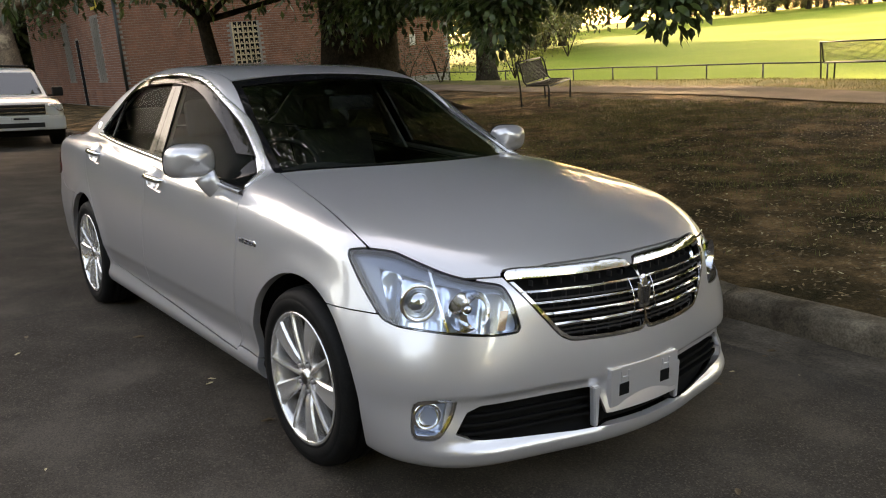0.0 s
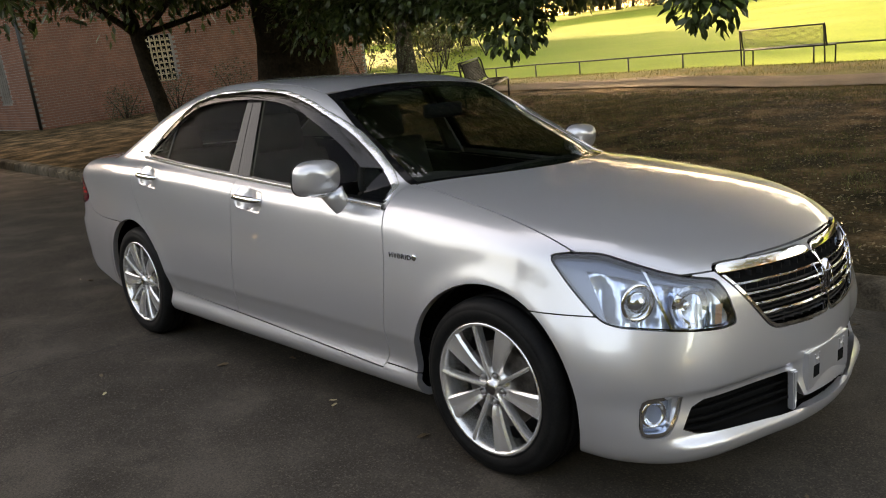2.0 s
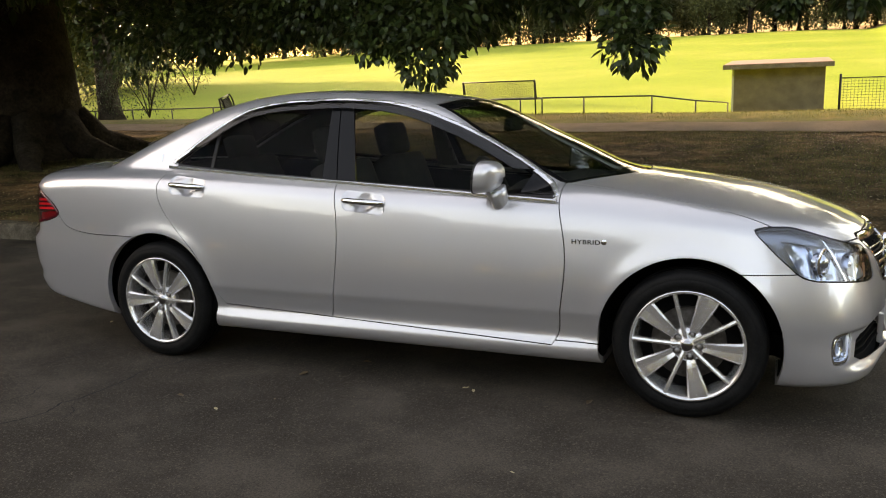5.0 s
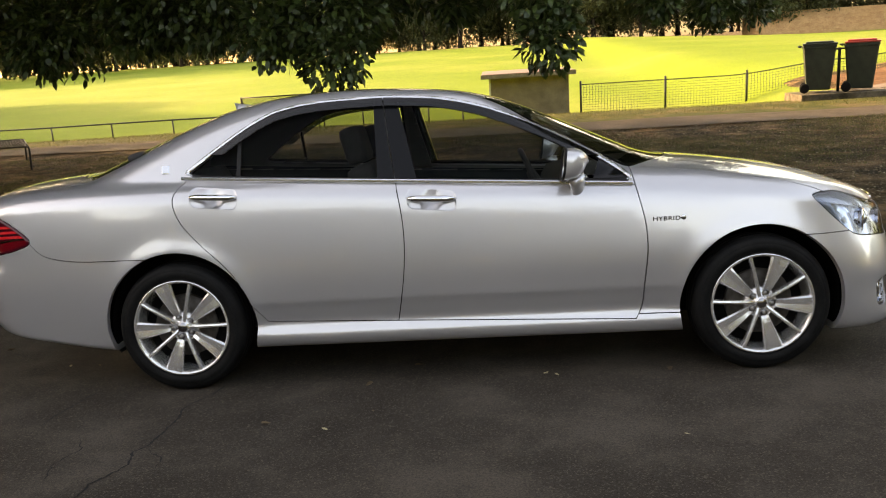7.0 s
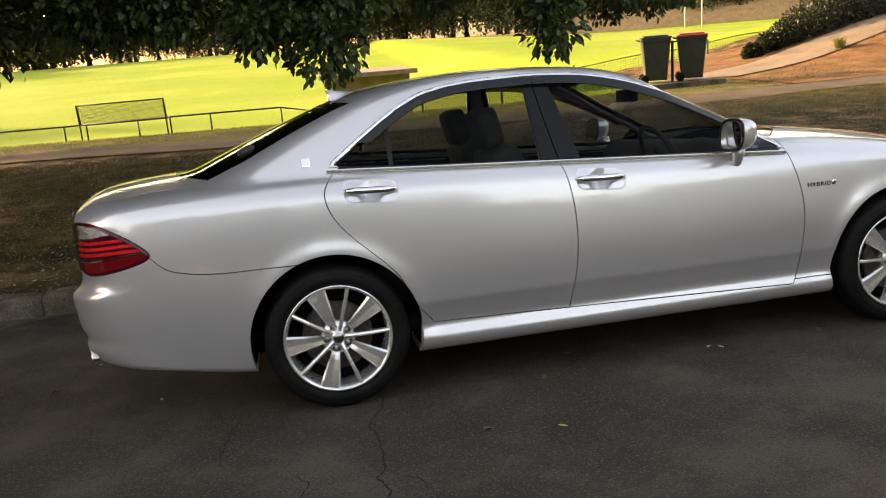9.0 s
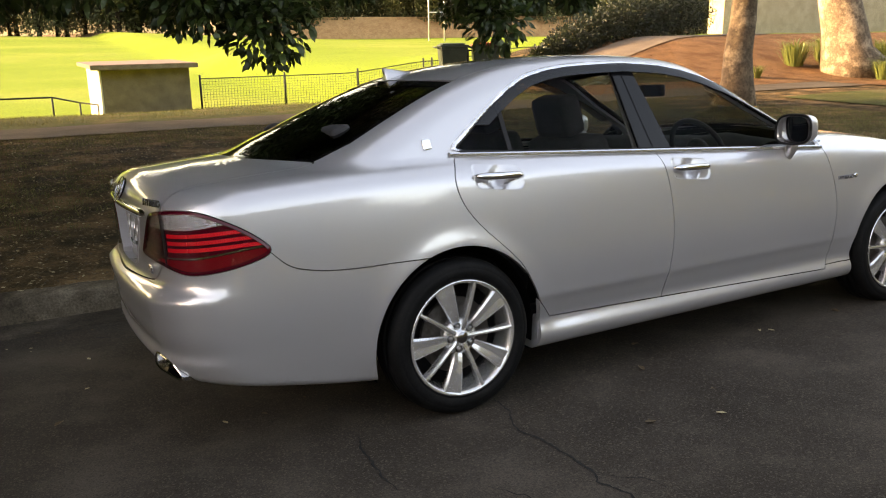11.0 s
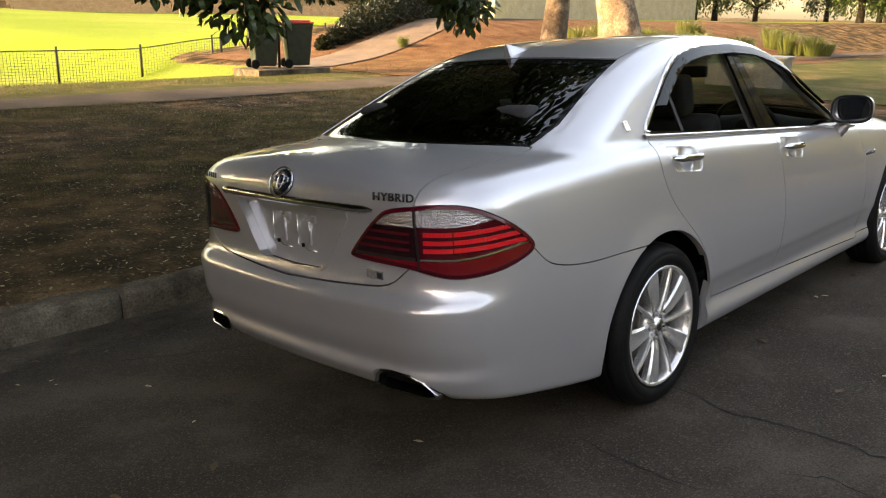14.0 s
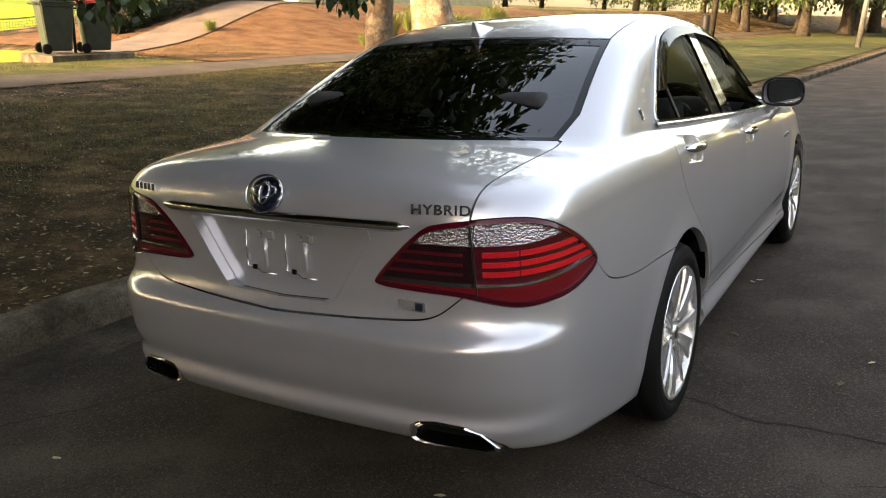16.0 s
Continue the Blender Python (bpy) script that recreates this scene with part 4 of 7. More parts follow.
bmesh.ops.recalc_face_normals(strip, faces=strip.faces)
part("boot_strip", strip, CHROME, lid, "chrome strip above the plate recess")
badge = new("round_badge")
badge.parent = lid
slope = math.degrees(math.atan2(at_end(0, 1.02, False) - at_end(0, .955, False), .065))
m = Matrix.Translation((at_end(.0, .985, False), .012, .985)) @ pose(0, 0, 0, 0, 0, -90) @ pose(0, 0, 0, -slope, 0, 0) @ Matrix.Diagonal((1.12, 1, .92, 1))
part("badge_disc", turned(bmesh.new(), [(.0005, -.010), (.03, -.009), (.052, -.006), (.056, 0)], 40, m), shader("deep_blue_enamel", (.006, .012, .035), .06, coat=1.0), badge, "round dark blue badge with chrome rings")
for rx, rz, dz in ((.058, .058, 0), (.036, .020, .010), (.015, .034, .004)):
    ring = [m @ Vector((rx * math.cos(a), -.012, rz * math.sin(a) + dz)) for a in np.linspace(0, 2 * math.pi, 33)]
    part("badge_ring", tube(bmesh.new(), ring, .0034, 8), CHROME, badge)

LETTER = shader("dark_letter_chrome", (.13, .125, .12), .18, 1.0)


def letters(text, size, matrix, parent, name="lettering", material=CHROME):
    c = bpy.data.curves.new("letters", "FONT")
    c.body, c.size, c.extrude, c.bevel_depth, c.align_x, c.align_y, c.space_character = text, size, .002, .0006, "CENTER", "CENTER", 1.12
    tmp = bpy.data.objects.new("letters", c)
    scene.collection.objects.link(tmp)
    dg = bpy.context.evaluated_depsgraph_get()
    me = bpy.data.meshes.new_from_object(tmp.evaluated_get(dg))
    bpy.data.objects.remove(tmp)
    me.materials.clear()
    me.materials.append(material)
    ob = new(name, me)
    ob.parent = parent
    ob.matrix_basis = matrix
    return ob


x = at_end(.54, .972, False)
x2 = at_end(.47, .972, False)
yaw = math.degrees(math.atan2(at_end(.61, .972, False) - x2, .14))
for s, text in ((-1, "HYBRID"), (1, None)):
    m = Matrix.Translation((x - .004, s * .54, .975)) @ pose(0, 0, 0, 0, 0, -s * yaw) @ pose(0, 0, 0, 84, 0, -90)
    if text:
        ob = letters(text, .036, m @ Matrix.Diagonal((1.18, 1, 1, 1)), lid, "hybrid_lettering", LETTER)
    else:
        for k in range(5):
            bm = bmesh.new()
            box(bm, -.055 + k * .024, -.038 + k * .024, -.011, .011, 0, .003, .001)
            ob = part("name_bar", bm, CHROME, lid)
            ob.matrix_basis = m
m = Matrix.Translation((at_end(.45, .715, False) - .003, -.45, .715)) @ pose(0, 0, 0, 90, 0, -90)
part("small_badge", boxed(-.042, .042, -.014, .014, 0, .004, .003), SATIN, lid).matrix_basis = m
part("badge_dot", boxed(.012, .034, -.010, .010, .003, .0055, .002), bpy.data.materials["deep_blue_enamel"], lid).matrix_basis = m
for s in (-1, 1):
    y = on_skin(1.0, .76)
    m = Matrix.Translation((1.0, s * (y + .001), .76)) @ pose(0, 0, 0, 93, 0, 0 if s < 0 else 180)
    letters("HYBRID", .030, m @ Matrix.Diagonal((1.15, .95, 1, 1)) @ Matrix.Translation((-.012, 0, 0)), car, "hybrid_lettering", DARK_CHROME)
    part("hybrid_symbol", turned(bmesh.new(), [(.001, -.003), (.011, -.003), (.013, 0)], 20, Matrix.Translation((1.066 if s < 0 else .934, s * (y + .001), .763)) @ Matrix.Diagonal((1, -s, 1, 1))), CHROME, car)
    z, x = 1.115, -1.475
    y = on_skin(x, z)
    part("pillar_badge", boxed(-.020, .020, -.022, .022, -.002, .005, .004), CHROME, car, "small square chrome badge").matrix_basis = Matrix.Translation((x, s * y, z)) @ pose(0, 0, 0, 66 if s < 0 else -66, 0, -8 * s)
    # tail pipe finisher: a slanted, rounded trapezoid mouth
    pipe = new("tail_pipe")
    pipe.parent = car
    pipe["label"] = "chrome trapezoid exhaust finisher"
    outline = [(.440, .345), (.448, .380), (.47, .396), (.52, .403), (.60, .399), (.643, .383), (.684, .340), (.684, .328), (.66, .322), (.50, .330), (.455, .336)]
    bm = bmesh.new()
    loops = []
    for depth, shrink in ((.012, 1.0), (-.006, 1.0), (-.010, .96), (-.004, .88), (.06, .82), (.16, .78)):
        ring = []
        for y, z in outline:
            yy, zz = .565 + (y - .565) * shrink, .362 + (z - .362) * (shrink if shrink == 1 else shrink - .10)
            ring.append(bm.verts.new((at_end(yy, .42, False) + .004 + depth, s * yy, zz)))
        loops.append(ring)
    for a, b in zip(loops, loops[1:]):
        for k in range(len(a)):
            bm.faces.new((a[k], a[(k + 1) % len(a)], b[(k + 1) % len(a)], b[k]))
    bmesh.ops.recalc_face_normals(bm, faces=bm.faces)
    part("finisher", bm, shader("exhaust_chrome", (.55, .54, .53), .12, 1.0) if s < 0 else bpy.data.materials["exhaust_chrome"], pipe)
    part("pipe_inside", boxed(-2.44, -2.40, min(s * .46, s * .67), max(s * .46, s * .67), .33, .40), VOID, pipe)
# aerial fin
bm = bmesh.new()
rows = []
for f in np.linspace(0, 1, 9):
    x = -1.135 - .17 * f
    base = float(roof_line(np.array([x]))[0]) - .004
    h = .062 * f ** 1.25
    w = .032 * (1 - .25 * f)
    rows.append([bm.verts.new((x, -w, base)), bm.verts.new((x, -w * .45, base + h * .45)), bm.verts.new((x - .012 * f, -.004, base + h)), bm.verts.new((x - .012 * f, .004, base + h)), bm.verts.new((x, w * .45, base + h * .45)), bm.verts.new((x, w, base))])
for a, b in zip(rows, rows[1:]):
    for i in range(5):
        f = bm.faces.new((a[i], a[i + 1], b[i + 1], b[i]))
        f.smooth = True
bm.faces.new(rows[-1])
bmesh.ops.recalc_face_normals(bm, faces=bm.faces)
part("aerial_fin", bm, PAINT, car, "silver shark-fin roof aerial")

# -- cabin --
cabin_shell = meet(lambda x, y, z: belt(x) - .03 - z, outside(r_glazing, r_screen, r_rear_screen, gap=.0), lambda x, y, z: np.abs(x + .4) - 1.75)
panel("roof_lining", PALE_TRIM, car, [cabin_shell], rim=0, lift=-.03)
for s in (-1, 1):
    panel("pillar_trim", PALE_TRIM, doors["front", s], [grown(r_glazing, .01), lambda x, y, z: np.maximum(-.39 - x, x + .245 + .24 * (z - 1.02))], (s,), .01, -.035)
part("cabin_floor", boxed(-1.75, 1.0, -.66, .66, .26, .33, .02), CABIN, car)
bm = bmesh.new()
rows = []
for x, z in ((1.02, .93), (.86, .97), (.66, .985), (.56, .965), (.52, .90), (.50, .72), (.62, .45)):
    rows.append([bm.verts.new((x - .04 * (y / .7) ** 2, y, z - .01 * (y / .7) ** 2 + (.03 * math.exp(-((y + .36) / .16) ** 2) if .5 < x < .7 and z > .8 else 0))) for y in np.linspace(-.68, .68, 25)])
for a, b in zip(rows, rows[1:]):
    for i in range(24):
        f = bm.faces.new((a[i], a[i + 1], b[i + 1], b[i]))
        f.smooth = True
part("dashboard", bm, CABIN, car)
wheel_m = Matrix.Translation((.40, -.37, .93)) @ pose(0, 0, 0, 0, -25, 0) @ pose(0, 0, 0, 0, 0, 90)
bm = bmesh.new()
tube(bm, [wheel_m @ Vector((.185 * math.cos(a), 0, .185 * math.sin(a))) for a in np.linspace(0, 2 * math.pi, 37)], .015, 8)
steering = part("steering_wheel", bm, BLACK, car)
bm = bmesh.new()
turned(bm, [(.001, .03), (.06, .028), (.075, .01), (.07, -.02), (.001, -.03)], 20, wheel_m)
for a in (0, 180, 270):
    tube(bm, [wheel_m @ Vector((.06 * math.cos(radians(a)), 0, .06 * math.sin(radians(a)))), wheel_m @ Vector((.18 * math.cos(radians(a)), 0, .18 * math.sin(radians(a))))], .016, 6)
part("steering_hub", bm, BLACK, steering)


def cushion(bm, x0, x1, y0, y1, z0, z1, m=None):
    return box(bm, x0, x1, y0, y1, z0, z1, min(x1 - x0, y1 - y0, z1 - z0) * .33, m)


for y in (-.37, .37):
    seat = new("front_seat")
    seat.parent = car
    part("seat_base", cushion(bmesh.new(), -.32, .22, y - .26, y + .26, .38, .56), CABIN, seat, smooth=True)
    part("backrest", cushion(bmesh.new(), -.10, .06, y - .25, y + .25, 0, .62, None), CABIN, seat, smooth=True).matrix_basis = Matrix.Translation((-.29, 0, .50)) @ pose(0, 0, 0, 0, -20, 0)
    part("headrest", cushion(bmesh.new(), -.06, .06, y - .135, y + .135, 0, .20, None), CABIN, seat, smooth=True).matrix_basis = Matrix.Translation((-.53, 0, 1.08)) @ pose(0, 0, 0, 0, -14, 0)
bench = new("rear_seat")
bench.parent = car
part("seat_base", cushion(bmesh.new(), -1.45, -.90, -.62, .62, .38, .58), CABIN, bench, smooth=True)
part("backrest", cushion(bmesh.new(), -.08, .10, -.62, .62, 0, .60, None), CABIN, bench, smooth=True).matrix_basis = Matrix.Translation((-1.45, 0, .50)) @ pose(0, 0, 0, 0, -24, 0)
for y in (-.36, .36):
    part("headrest", cushion(bmesh.new(), -.05, .05, y - .13, y + .13, 0, .16, None), CABIN, bench, smooth=True).matrix_basis = Matrix.Translation((-1.70, 0, 1.05)) @ pose(0, 0, 0, 0, -16, 0)
part("parcel_shelf", boxed(-2.05, -1.68, -.58, .58, 1.0, 1.03, .01), CABIN, car)
bm = bmesh.new()
box(bm, -.02, .02, -.12, .12, -.035, .035, .014)
part("rear_view_mirror", bm, BLACK, car, smooth=True).matrix_basis = Matrix.Translation((.38, 0, 1.265))
# front sun band on the glass
panel("sun_band", pane("blue_sun_band", (.42, .66, .62)), car, [grown(r_screen, -.03), lambda x, y, z: 1.315 - z], rim=0, lift=-.007)


# ---- street and park ----
STREET = pose(0, 0, 0, 0, 0, -2.4)
RISE = math.tan(radians(4.5))


def asphalt():
    m = mottled("worn_asphalt", (0.038, 0.031, 0.0245), (0.080, 0.067, 0.054), 1.7, 0.92, 0.9, 120.0, 0.008, (0.051, 0.0425, 0.034), spec=0.14)
    b = m.node_tree.nodes["Principled BSDF"]
    co = node(m, "ShaderNodeTexCoord")
    stone = node(m, "ShaderNodeTexVoronoi", Scale=170.0)
    link(m, co.outputs["Object"], stone.inputs["Vector"])
    old = b.inputs["Base Color"].links[0].from_socket
    pale = node(m, "ShaderNodeValToRGB")
    pale.color_ramp.elements[0].position, pale.color_ramp.elements[0].color = 0.80, (0, 0, 0, 1)
    pale.color_ramp.elements[1].position, pale.color_ramp.elements[1].color = 1.0, (1, 1, 1, 1)
    sep = node(m, "ShaderNodeSeparateColor")
    link(m, stone.outputs["Color"], sep.inputs[0])
    link(m, sep.outputs[0], pale.inputs["Fac"])
    mix = node(m, "ShaderNodeMix")
    mix.data_type = "RGBA"
    link(m, pale.outputs["Color"], mix.inputs["Factor"])
    link(m, old, mix.inputs[6])
    mix.inputs[7].default_value = (0.105, 0.088, 0.071, 1)
    link(m, mix.outputs[2], b.inputs["Base Color"])
    return m


ASPHALT = asphalt()
GUTTER = mottled("stained_gutter_concrete", (0.040, 0.033, 0.025), (0.125, 0.104, 0.08), 2.2, 0.9, 0.7, 60.0, 0.008, (0.070, 0.058, 0.045), spec=0.08)
CONCRETE = mottled("weathered_concrete", (0.050, 0.040, 0.028), (0.19, 0.158, 0.118), 3.2, 0.9, 0.7, 70.0, 0.010, (0.105, 0.087, 0.064), spec=0.08)
PATHWAY = mottled("dusty_footpath", (0.062, 0.050, 0.038), (0.098, 0.079, 0.061), 1.2, 0.9, 0.3, 70.0, 0.004, spec=0.08)
EARTH = mottled("bare_earth_and_litter", (0.026, 0.021, 0.009), (0.24, 0.150, 0.078), 1.6, 0.95, 1.0, 38.0, 0.05, (0.085, 0.056, 0.027), spec=0.08)
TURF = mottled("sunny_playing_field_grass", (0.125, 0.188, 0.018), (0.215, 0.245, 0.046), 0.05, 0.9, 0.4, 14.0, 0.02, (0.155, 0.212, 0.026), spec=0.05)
MULCH = mottled("bark_mulch", (0.10, 0.048, 0.023), (0.18, 0.098, 0.050), 1.5, 0.95, 0.8, 30.0, 0.03, spec=0.08)
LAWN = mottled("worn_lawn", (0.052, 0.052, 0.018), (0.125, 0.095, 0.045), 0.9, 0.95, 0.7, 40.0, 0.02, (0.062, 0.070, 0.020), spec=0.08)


def sheet(name, xs, ys, height, material, m=None, label="", category=""):
    x, y = np.meshgrid(xs, ys, indexing="ij")
    z = height(x, y)
    i = np.arange(x.size).reshape(x.shape)
    q = np.stack([i[:-1, :-1], i[1:, :-1], i[1:, 1:], i[:-1, 1:]], -1).reshape(-1, 4)
    ob = new(name, raw_mesh(name, np.stack([x, y, z], -1).reshape(-1, 3), q.tolist(), material, True))
    if m is not None:
        ob.matrix_world = m
    return tagged(ob, label, category, kind="structure")


def road_height(x, y):
    crown = -3.4
    across = y - 0.0419 * np.clip(x, -6, 6)
    return np.where(y > crown, -across * RISE, -(crown - 0.0419 * np.clip(x, -6, 6)) * RISE + (y - crown) * 0.035)


def wavy(x, y, size, amount, seed=0.0):
    return amount * (np.sin(x / size * 1.3 + seed) * np.cos(y / size + 2.1 * seed) + 0.6 * np.sin(x / size * 2.9 + y / size * 1.7 + seed))


def park_height(x, y):
    """Level by the kerb, falling past the path to the field, with a mulched bank beyond the bins."""
    bank = 1.25 * step(9.8, 19, x) * step(13.2, 21, y) * step(42, 26, y)
    fall = -1.0 * step(14.2, 25, y) * (1 - step(6.5, 10.5, x))
    dip = wavy(x, y, 2.3, 0.014) + wavy(x, y, 9, 0.02, 1.0)
    rise = 2.6 * step(22, 150, y) * (1 - .92 * step(-10, 55, x))
    return bank + fall + dip * step(2.2, 3.0, y) + rise


def spaced(a, b, fine, far):
    """Steps that are fine near 0 and grow towards a and b."""
    up, s = [0.0], fine
    while up[-1] < b:
        s = min(s * 1.12, far) if up[-1] > 14 else fine
        up.append(up[-1] + s)
    down, s = [0.0], fine
    while down[-1] > a:
        s = min(s * 1.12, far) if down[-1] < -14 else fine
        down.append(down[-1] - s)
    return np.array(down[:0:-1] + up)


XS = spaced(-900, 900, 0.30, 60)
road = sheet("road", XS, np.array([-8.2, -6.5, -5, -3.9, -3.4, -2.9, -1.5, 0, 1.0, 1.60]), road_height, ASPHALT, STREET, "dark worn asphalt road with cracks and leaves", "road")
gutter = sheet("gutter", XS, np.array([1.54, 1.60, 1.66, 1.90, 1.955]), lambda x, y: road_height(x, y) + 0.006 + wavy(x, y, .8, .003) - .012 * (y < 1.55), GUTTER, STREET, "stained concrete gutter beside the kerb", "gutter")
ground = sheet("ground", XS, np.concatenate([[2.10], np.arange(2.3, 14, .3), np.arange(14, 30, .6), np.arange(30, 160, 8), [200, 300, 500, 900]]), lambda x, y: park_height(x, y) - 0.01 - .5 * step(25.5, 29, y) * step(150, 140, y), EARTH, STREET, "bare earth with leaf litter and thin grass", "ground")
for v in gutter.data.vertices:
    if v.co.y < 1.63:
        v.co.y += .030 * math.sin(v.co.x * 2.1) + .022 * math.sin(v.co.x * 6.7 + 1)
far_ground = sheet("ground", XS, np.array([-900, -400, -150, -60, -20, -12, -8.6, -8.30, -8.22, -8.17]), lambda x, y: np.where(y > -8.25, -.05, 0.22), LAWN, STREET, "grass verge across the road", "ground")
path = sheet("footpath", XS, np.array([11.25, 11.5, 11.8, 12.2, 12.6, 12.95]), lambda x, y: park_height(x, y) + 0.012, PATHWAY, STREET, "dusty grey footpath through the park", "path")
for v in path.data.vertices:
    v.co.y += float(.45 * step(3.0, 12.0, v.co.x) + .7 * step(3.0, 8.0, -v.co.x))
    v.co.z = float(park_height(np.array([v.co.x]), np.array([v.co.y]))[0]) + .014
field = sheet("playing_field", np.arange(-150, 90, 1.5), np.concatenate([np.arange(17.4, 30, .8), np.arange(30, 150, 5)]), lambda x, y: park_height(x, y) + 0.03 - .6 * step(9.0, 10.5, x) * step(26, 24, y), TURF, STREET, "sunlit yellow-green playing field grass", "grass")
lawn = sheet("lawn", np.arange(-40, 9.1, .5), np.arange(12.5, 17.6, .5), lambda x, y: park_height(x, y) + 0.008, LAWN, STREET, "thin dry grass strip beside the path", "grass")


def kerb():
    """Concrete kerb stones in a row, rounded on the street side."""
    rng = random.Random(4)
    holder = thing("kerb", "rough grey concrete kerb, chipped and stained", "kerb", STREET, kind="structure")
    prof = [(1.93, -.30), (1.94, -.145), (1.948, -.03), (1.965, -.006), (1.99, .004), (2.09, .008), (2.13, .0), (2.13, -.3)]
    meshes = []
    for k in range(4):
        bm = bmesh.new()
        rows = []
        for x in np.linspace(0, 1.192, 9):
            rows.append([bm.verts.new((x, y + rng.uniform(-.006, .006), z + rng.uniform(-.006, .006) - (.012 if x in (0, 1.192) else 0))) for y, z in prof])
        for a, b in zip(rows, rows[1:]):
            for i in range(len(prof) - 1):
                f = bm.faces.new((a[i], a[i + 1], b[i + 1], b[i]))
                f.smooth = True
        bm.faces.new(rows[0])
        bm.faces.new(rows[-1][::-1])
        bmesh.ops.recalc_face_normals(bm, faces=bm.faces)
        meshes.append(mesh_of("kerb_stone", bm, CONCRETE))
    for k in range(-70, 70):
        ob = new("kerb_stone", meshes[rng.randrange(4)])
        ob.parent = holder
        ob.location = (k * 1.2, 0, rng.uniform(-.004, .004))


kerb()


# ---- trees ----
BARK = mottled("grey_brown_bark", (0.026, 0.021, 0.016), (0.060, 0.049, 0.038), 3.0, 0.95, 1.0, 16.0, 0.05, spec=0.08)
PALE_BARK = mottled("pale_gum_bark", (0.22, 0.15, 0.095), (0.42, 0.31, 0.21), 2.0, 0.9, 0.6, 18.0, 0.02, (0.13, 0.09, 0.06))


def leaf_material(name, low, high, rough=0.42):
    m = shader(name, low, rough, spec=0.5)
    b = m.node_tree.nodes["Principled BSDF"]
    geo = node(m, "ShaderNodeNewGeometry")
    ramp = node(m, "ShaderNodeValToRGB")
    ramp.color_ramp.elements[0].color, ramp.color_ramp.elements[1].color = (*low, 1), (*high, 1)
    link(m, geo.outputs["Random Per Island"], ramp.inputs["Fac"])
    link(m, ramp.outputs["Color"], b.inputs["Base Color"])
    thin = node(m, "ShaderNodeBsdfTranslucent")
    link(m, ramp.outputs["Color"], thin.inputs["Color"])
    mix = node(m, "ShaderNodeMixShader")
    mix.inputs[0].default_value = 0.25
    out = m.node_tree.nodes["Material Output"]
    link(m, b.outputs[0], mix.inputs[1])
    link(m, thin.outputs[0], mix.inputs[2])
    link(m, mix.outputs[0], out.inputs["Surface"])
    return m


LEAF = leaf_material("glossy_dark_leaf", (0.022, 0.045, 0.013), (0.075, 0.115, 0.030), 0.36)
FAR_LEAF = leaf_material("olive_leaf", (0.035, 0.050, 0.016), (0.10, 0.11, 0.035), 0.6)
SHRUB_LEAF = leaf_material("shrub_leaf", (0.020, 0.034, 0.014), (0.065, 0.08, 0.03), 0.55)
BLADE = leaf_material("strappy_grass_blade", (0.07, 0.10, 0.02), (0.20, 0.22, 0.06), 0.6)


def leaves(rng, centres, radii, counts, length, width, droop=0.35, rounded=False):
    """Folded leaves scattered in clumps: vertices and faces of one mesh."""
    c = np.repeat(np.array(centres), counts, axis=0)
    r = np.repeat(np.array(radii), counts, axis=0)
    n = len(c)
    out = rng.normal(size=(n, 3))
    out /= np.linalg.norm(out, axis=1, keepdims=True)
    at = c + out * r * (rng.random((n, 1)) ** 0.45)
    way = out + rng.normal(size=(n, 3)) * 0.55 + np.array([0, 0, -droop])
    way /= np.linalg.norm(way, axis=1, keepdims=True)
    side = np.cross(way, rng.normal(size=(n, 3)) * 0.5 + np.array([0, 0, 1.0]))
    side /= np.maximum(np.linalg.norm(side, axis=1, keepdims=True), 1e-6)
    top = np.cross(side, way)
    ln = length * (0.6 + 0.7 * rng.random((n, 1)))
    wd = width * (0.7 + 0.5 * rng.random((n, 1)))
    a, b = at, at + way * ln
    if rounded:
        ring = [a]
        for f, w, q in ((.28, .42, 1), (.66, .46, 1), (1.0, 0, 0), (.66, .46, -1), (.28, .42, -1)):
            ring.append(at + way * ln * f + side * wd * w * q + top * wd * (.16 * abs(q) - .3 * f * f))
        v = np.stack(ring, 1).reshape(-1, 3)
        i = np.arange(n)[:, None] * 6
        return v, np.concatenate([i + [0, 1, 5], i + [1, 2, 4], i + [1, 4, 5], i + [2, 3, 4]], 0)
    mid = at + way * ln * 0.48 - top * wd * 0.12
    p, q = mid + side * wd / 2 + top * wd * 0.22, mid - side * wd / 2 + top * wd * 0.22
    v = np.stack([a, p, b, q], 1).reshape(-1, 3)
    i = np.arange(n)[:, None] * 4
    f = np.concatenate([i + [0, 1, 2], i + [0, 2, 3]], 0)
    return v, f


def limb(bm, rng, start, way, length, radius, depth, tips, sides=9, bend=0.18):
    p, w = Vector(start), Vector(way).normalized()
    pts, radii = [p.copy()], [radius]
    n = 6
    for k in range(n):
        w = (w + Vector((rng.uniform(-1, 1), rng.uniform(-1, 1), rng.uniform(-.6, .8))) * bend).normalized()
        p = p + w * length / n
        pts.append(p.copy())
        radii.append(radius * (1 - 0.55 * (k + 1) / n))
    tube(bm, pts, radii, sides)
    tips.append(p.copy())
    if depth:
        for k in range(rng.choice((2, 3))):
            at = pts[rng.randrange(3, n + 1)]
            side = (w + Vector((rng.uniform(-1, 1), rng.uniform(-1, 1), rng.uniform(-.2, .6))) * 0.9).normalized()
            limb(bm, rng, at, side, length * rng.uniform(.55, .75), radius * .42, depth - 1, tips, max(5, sides - 2), bend)


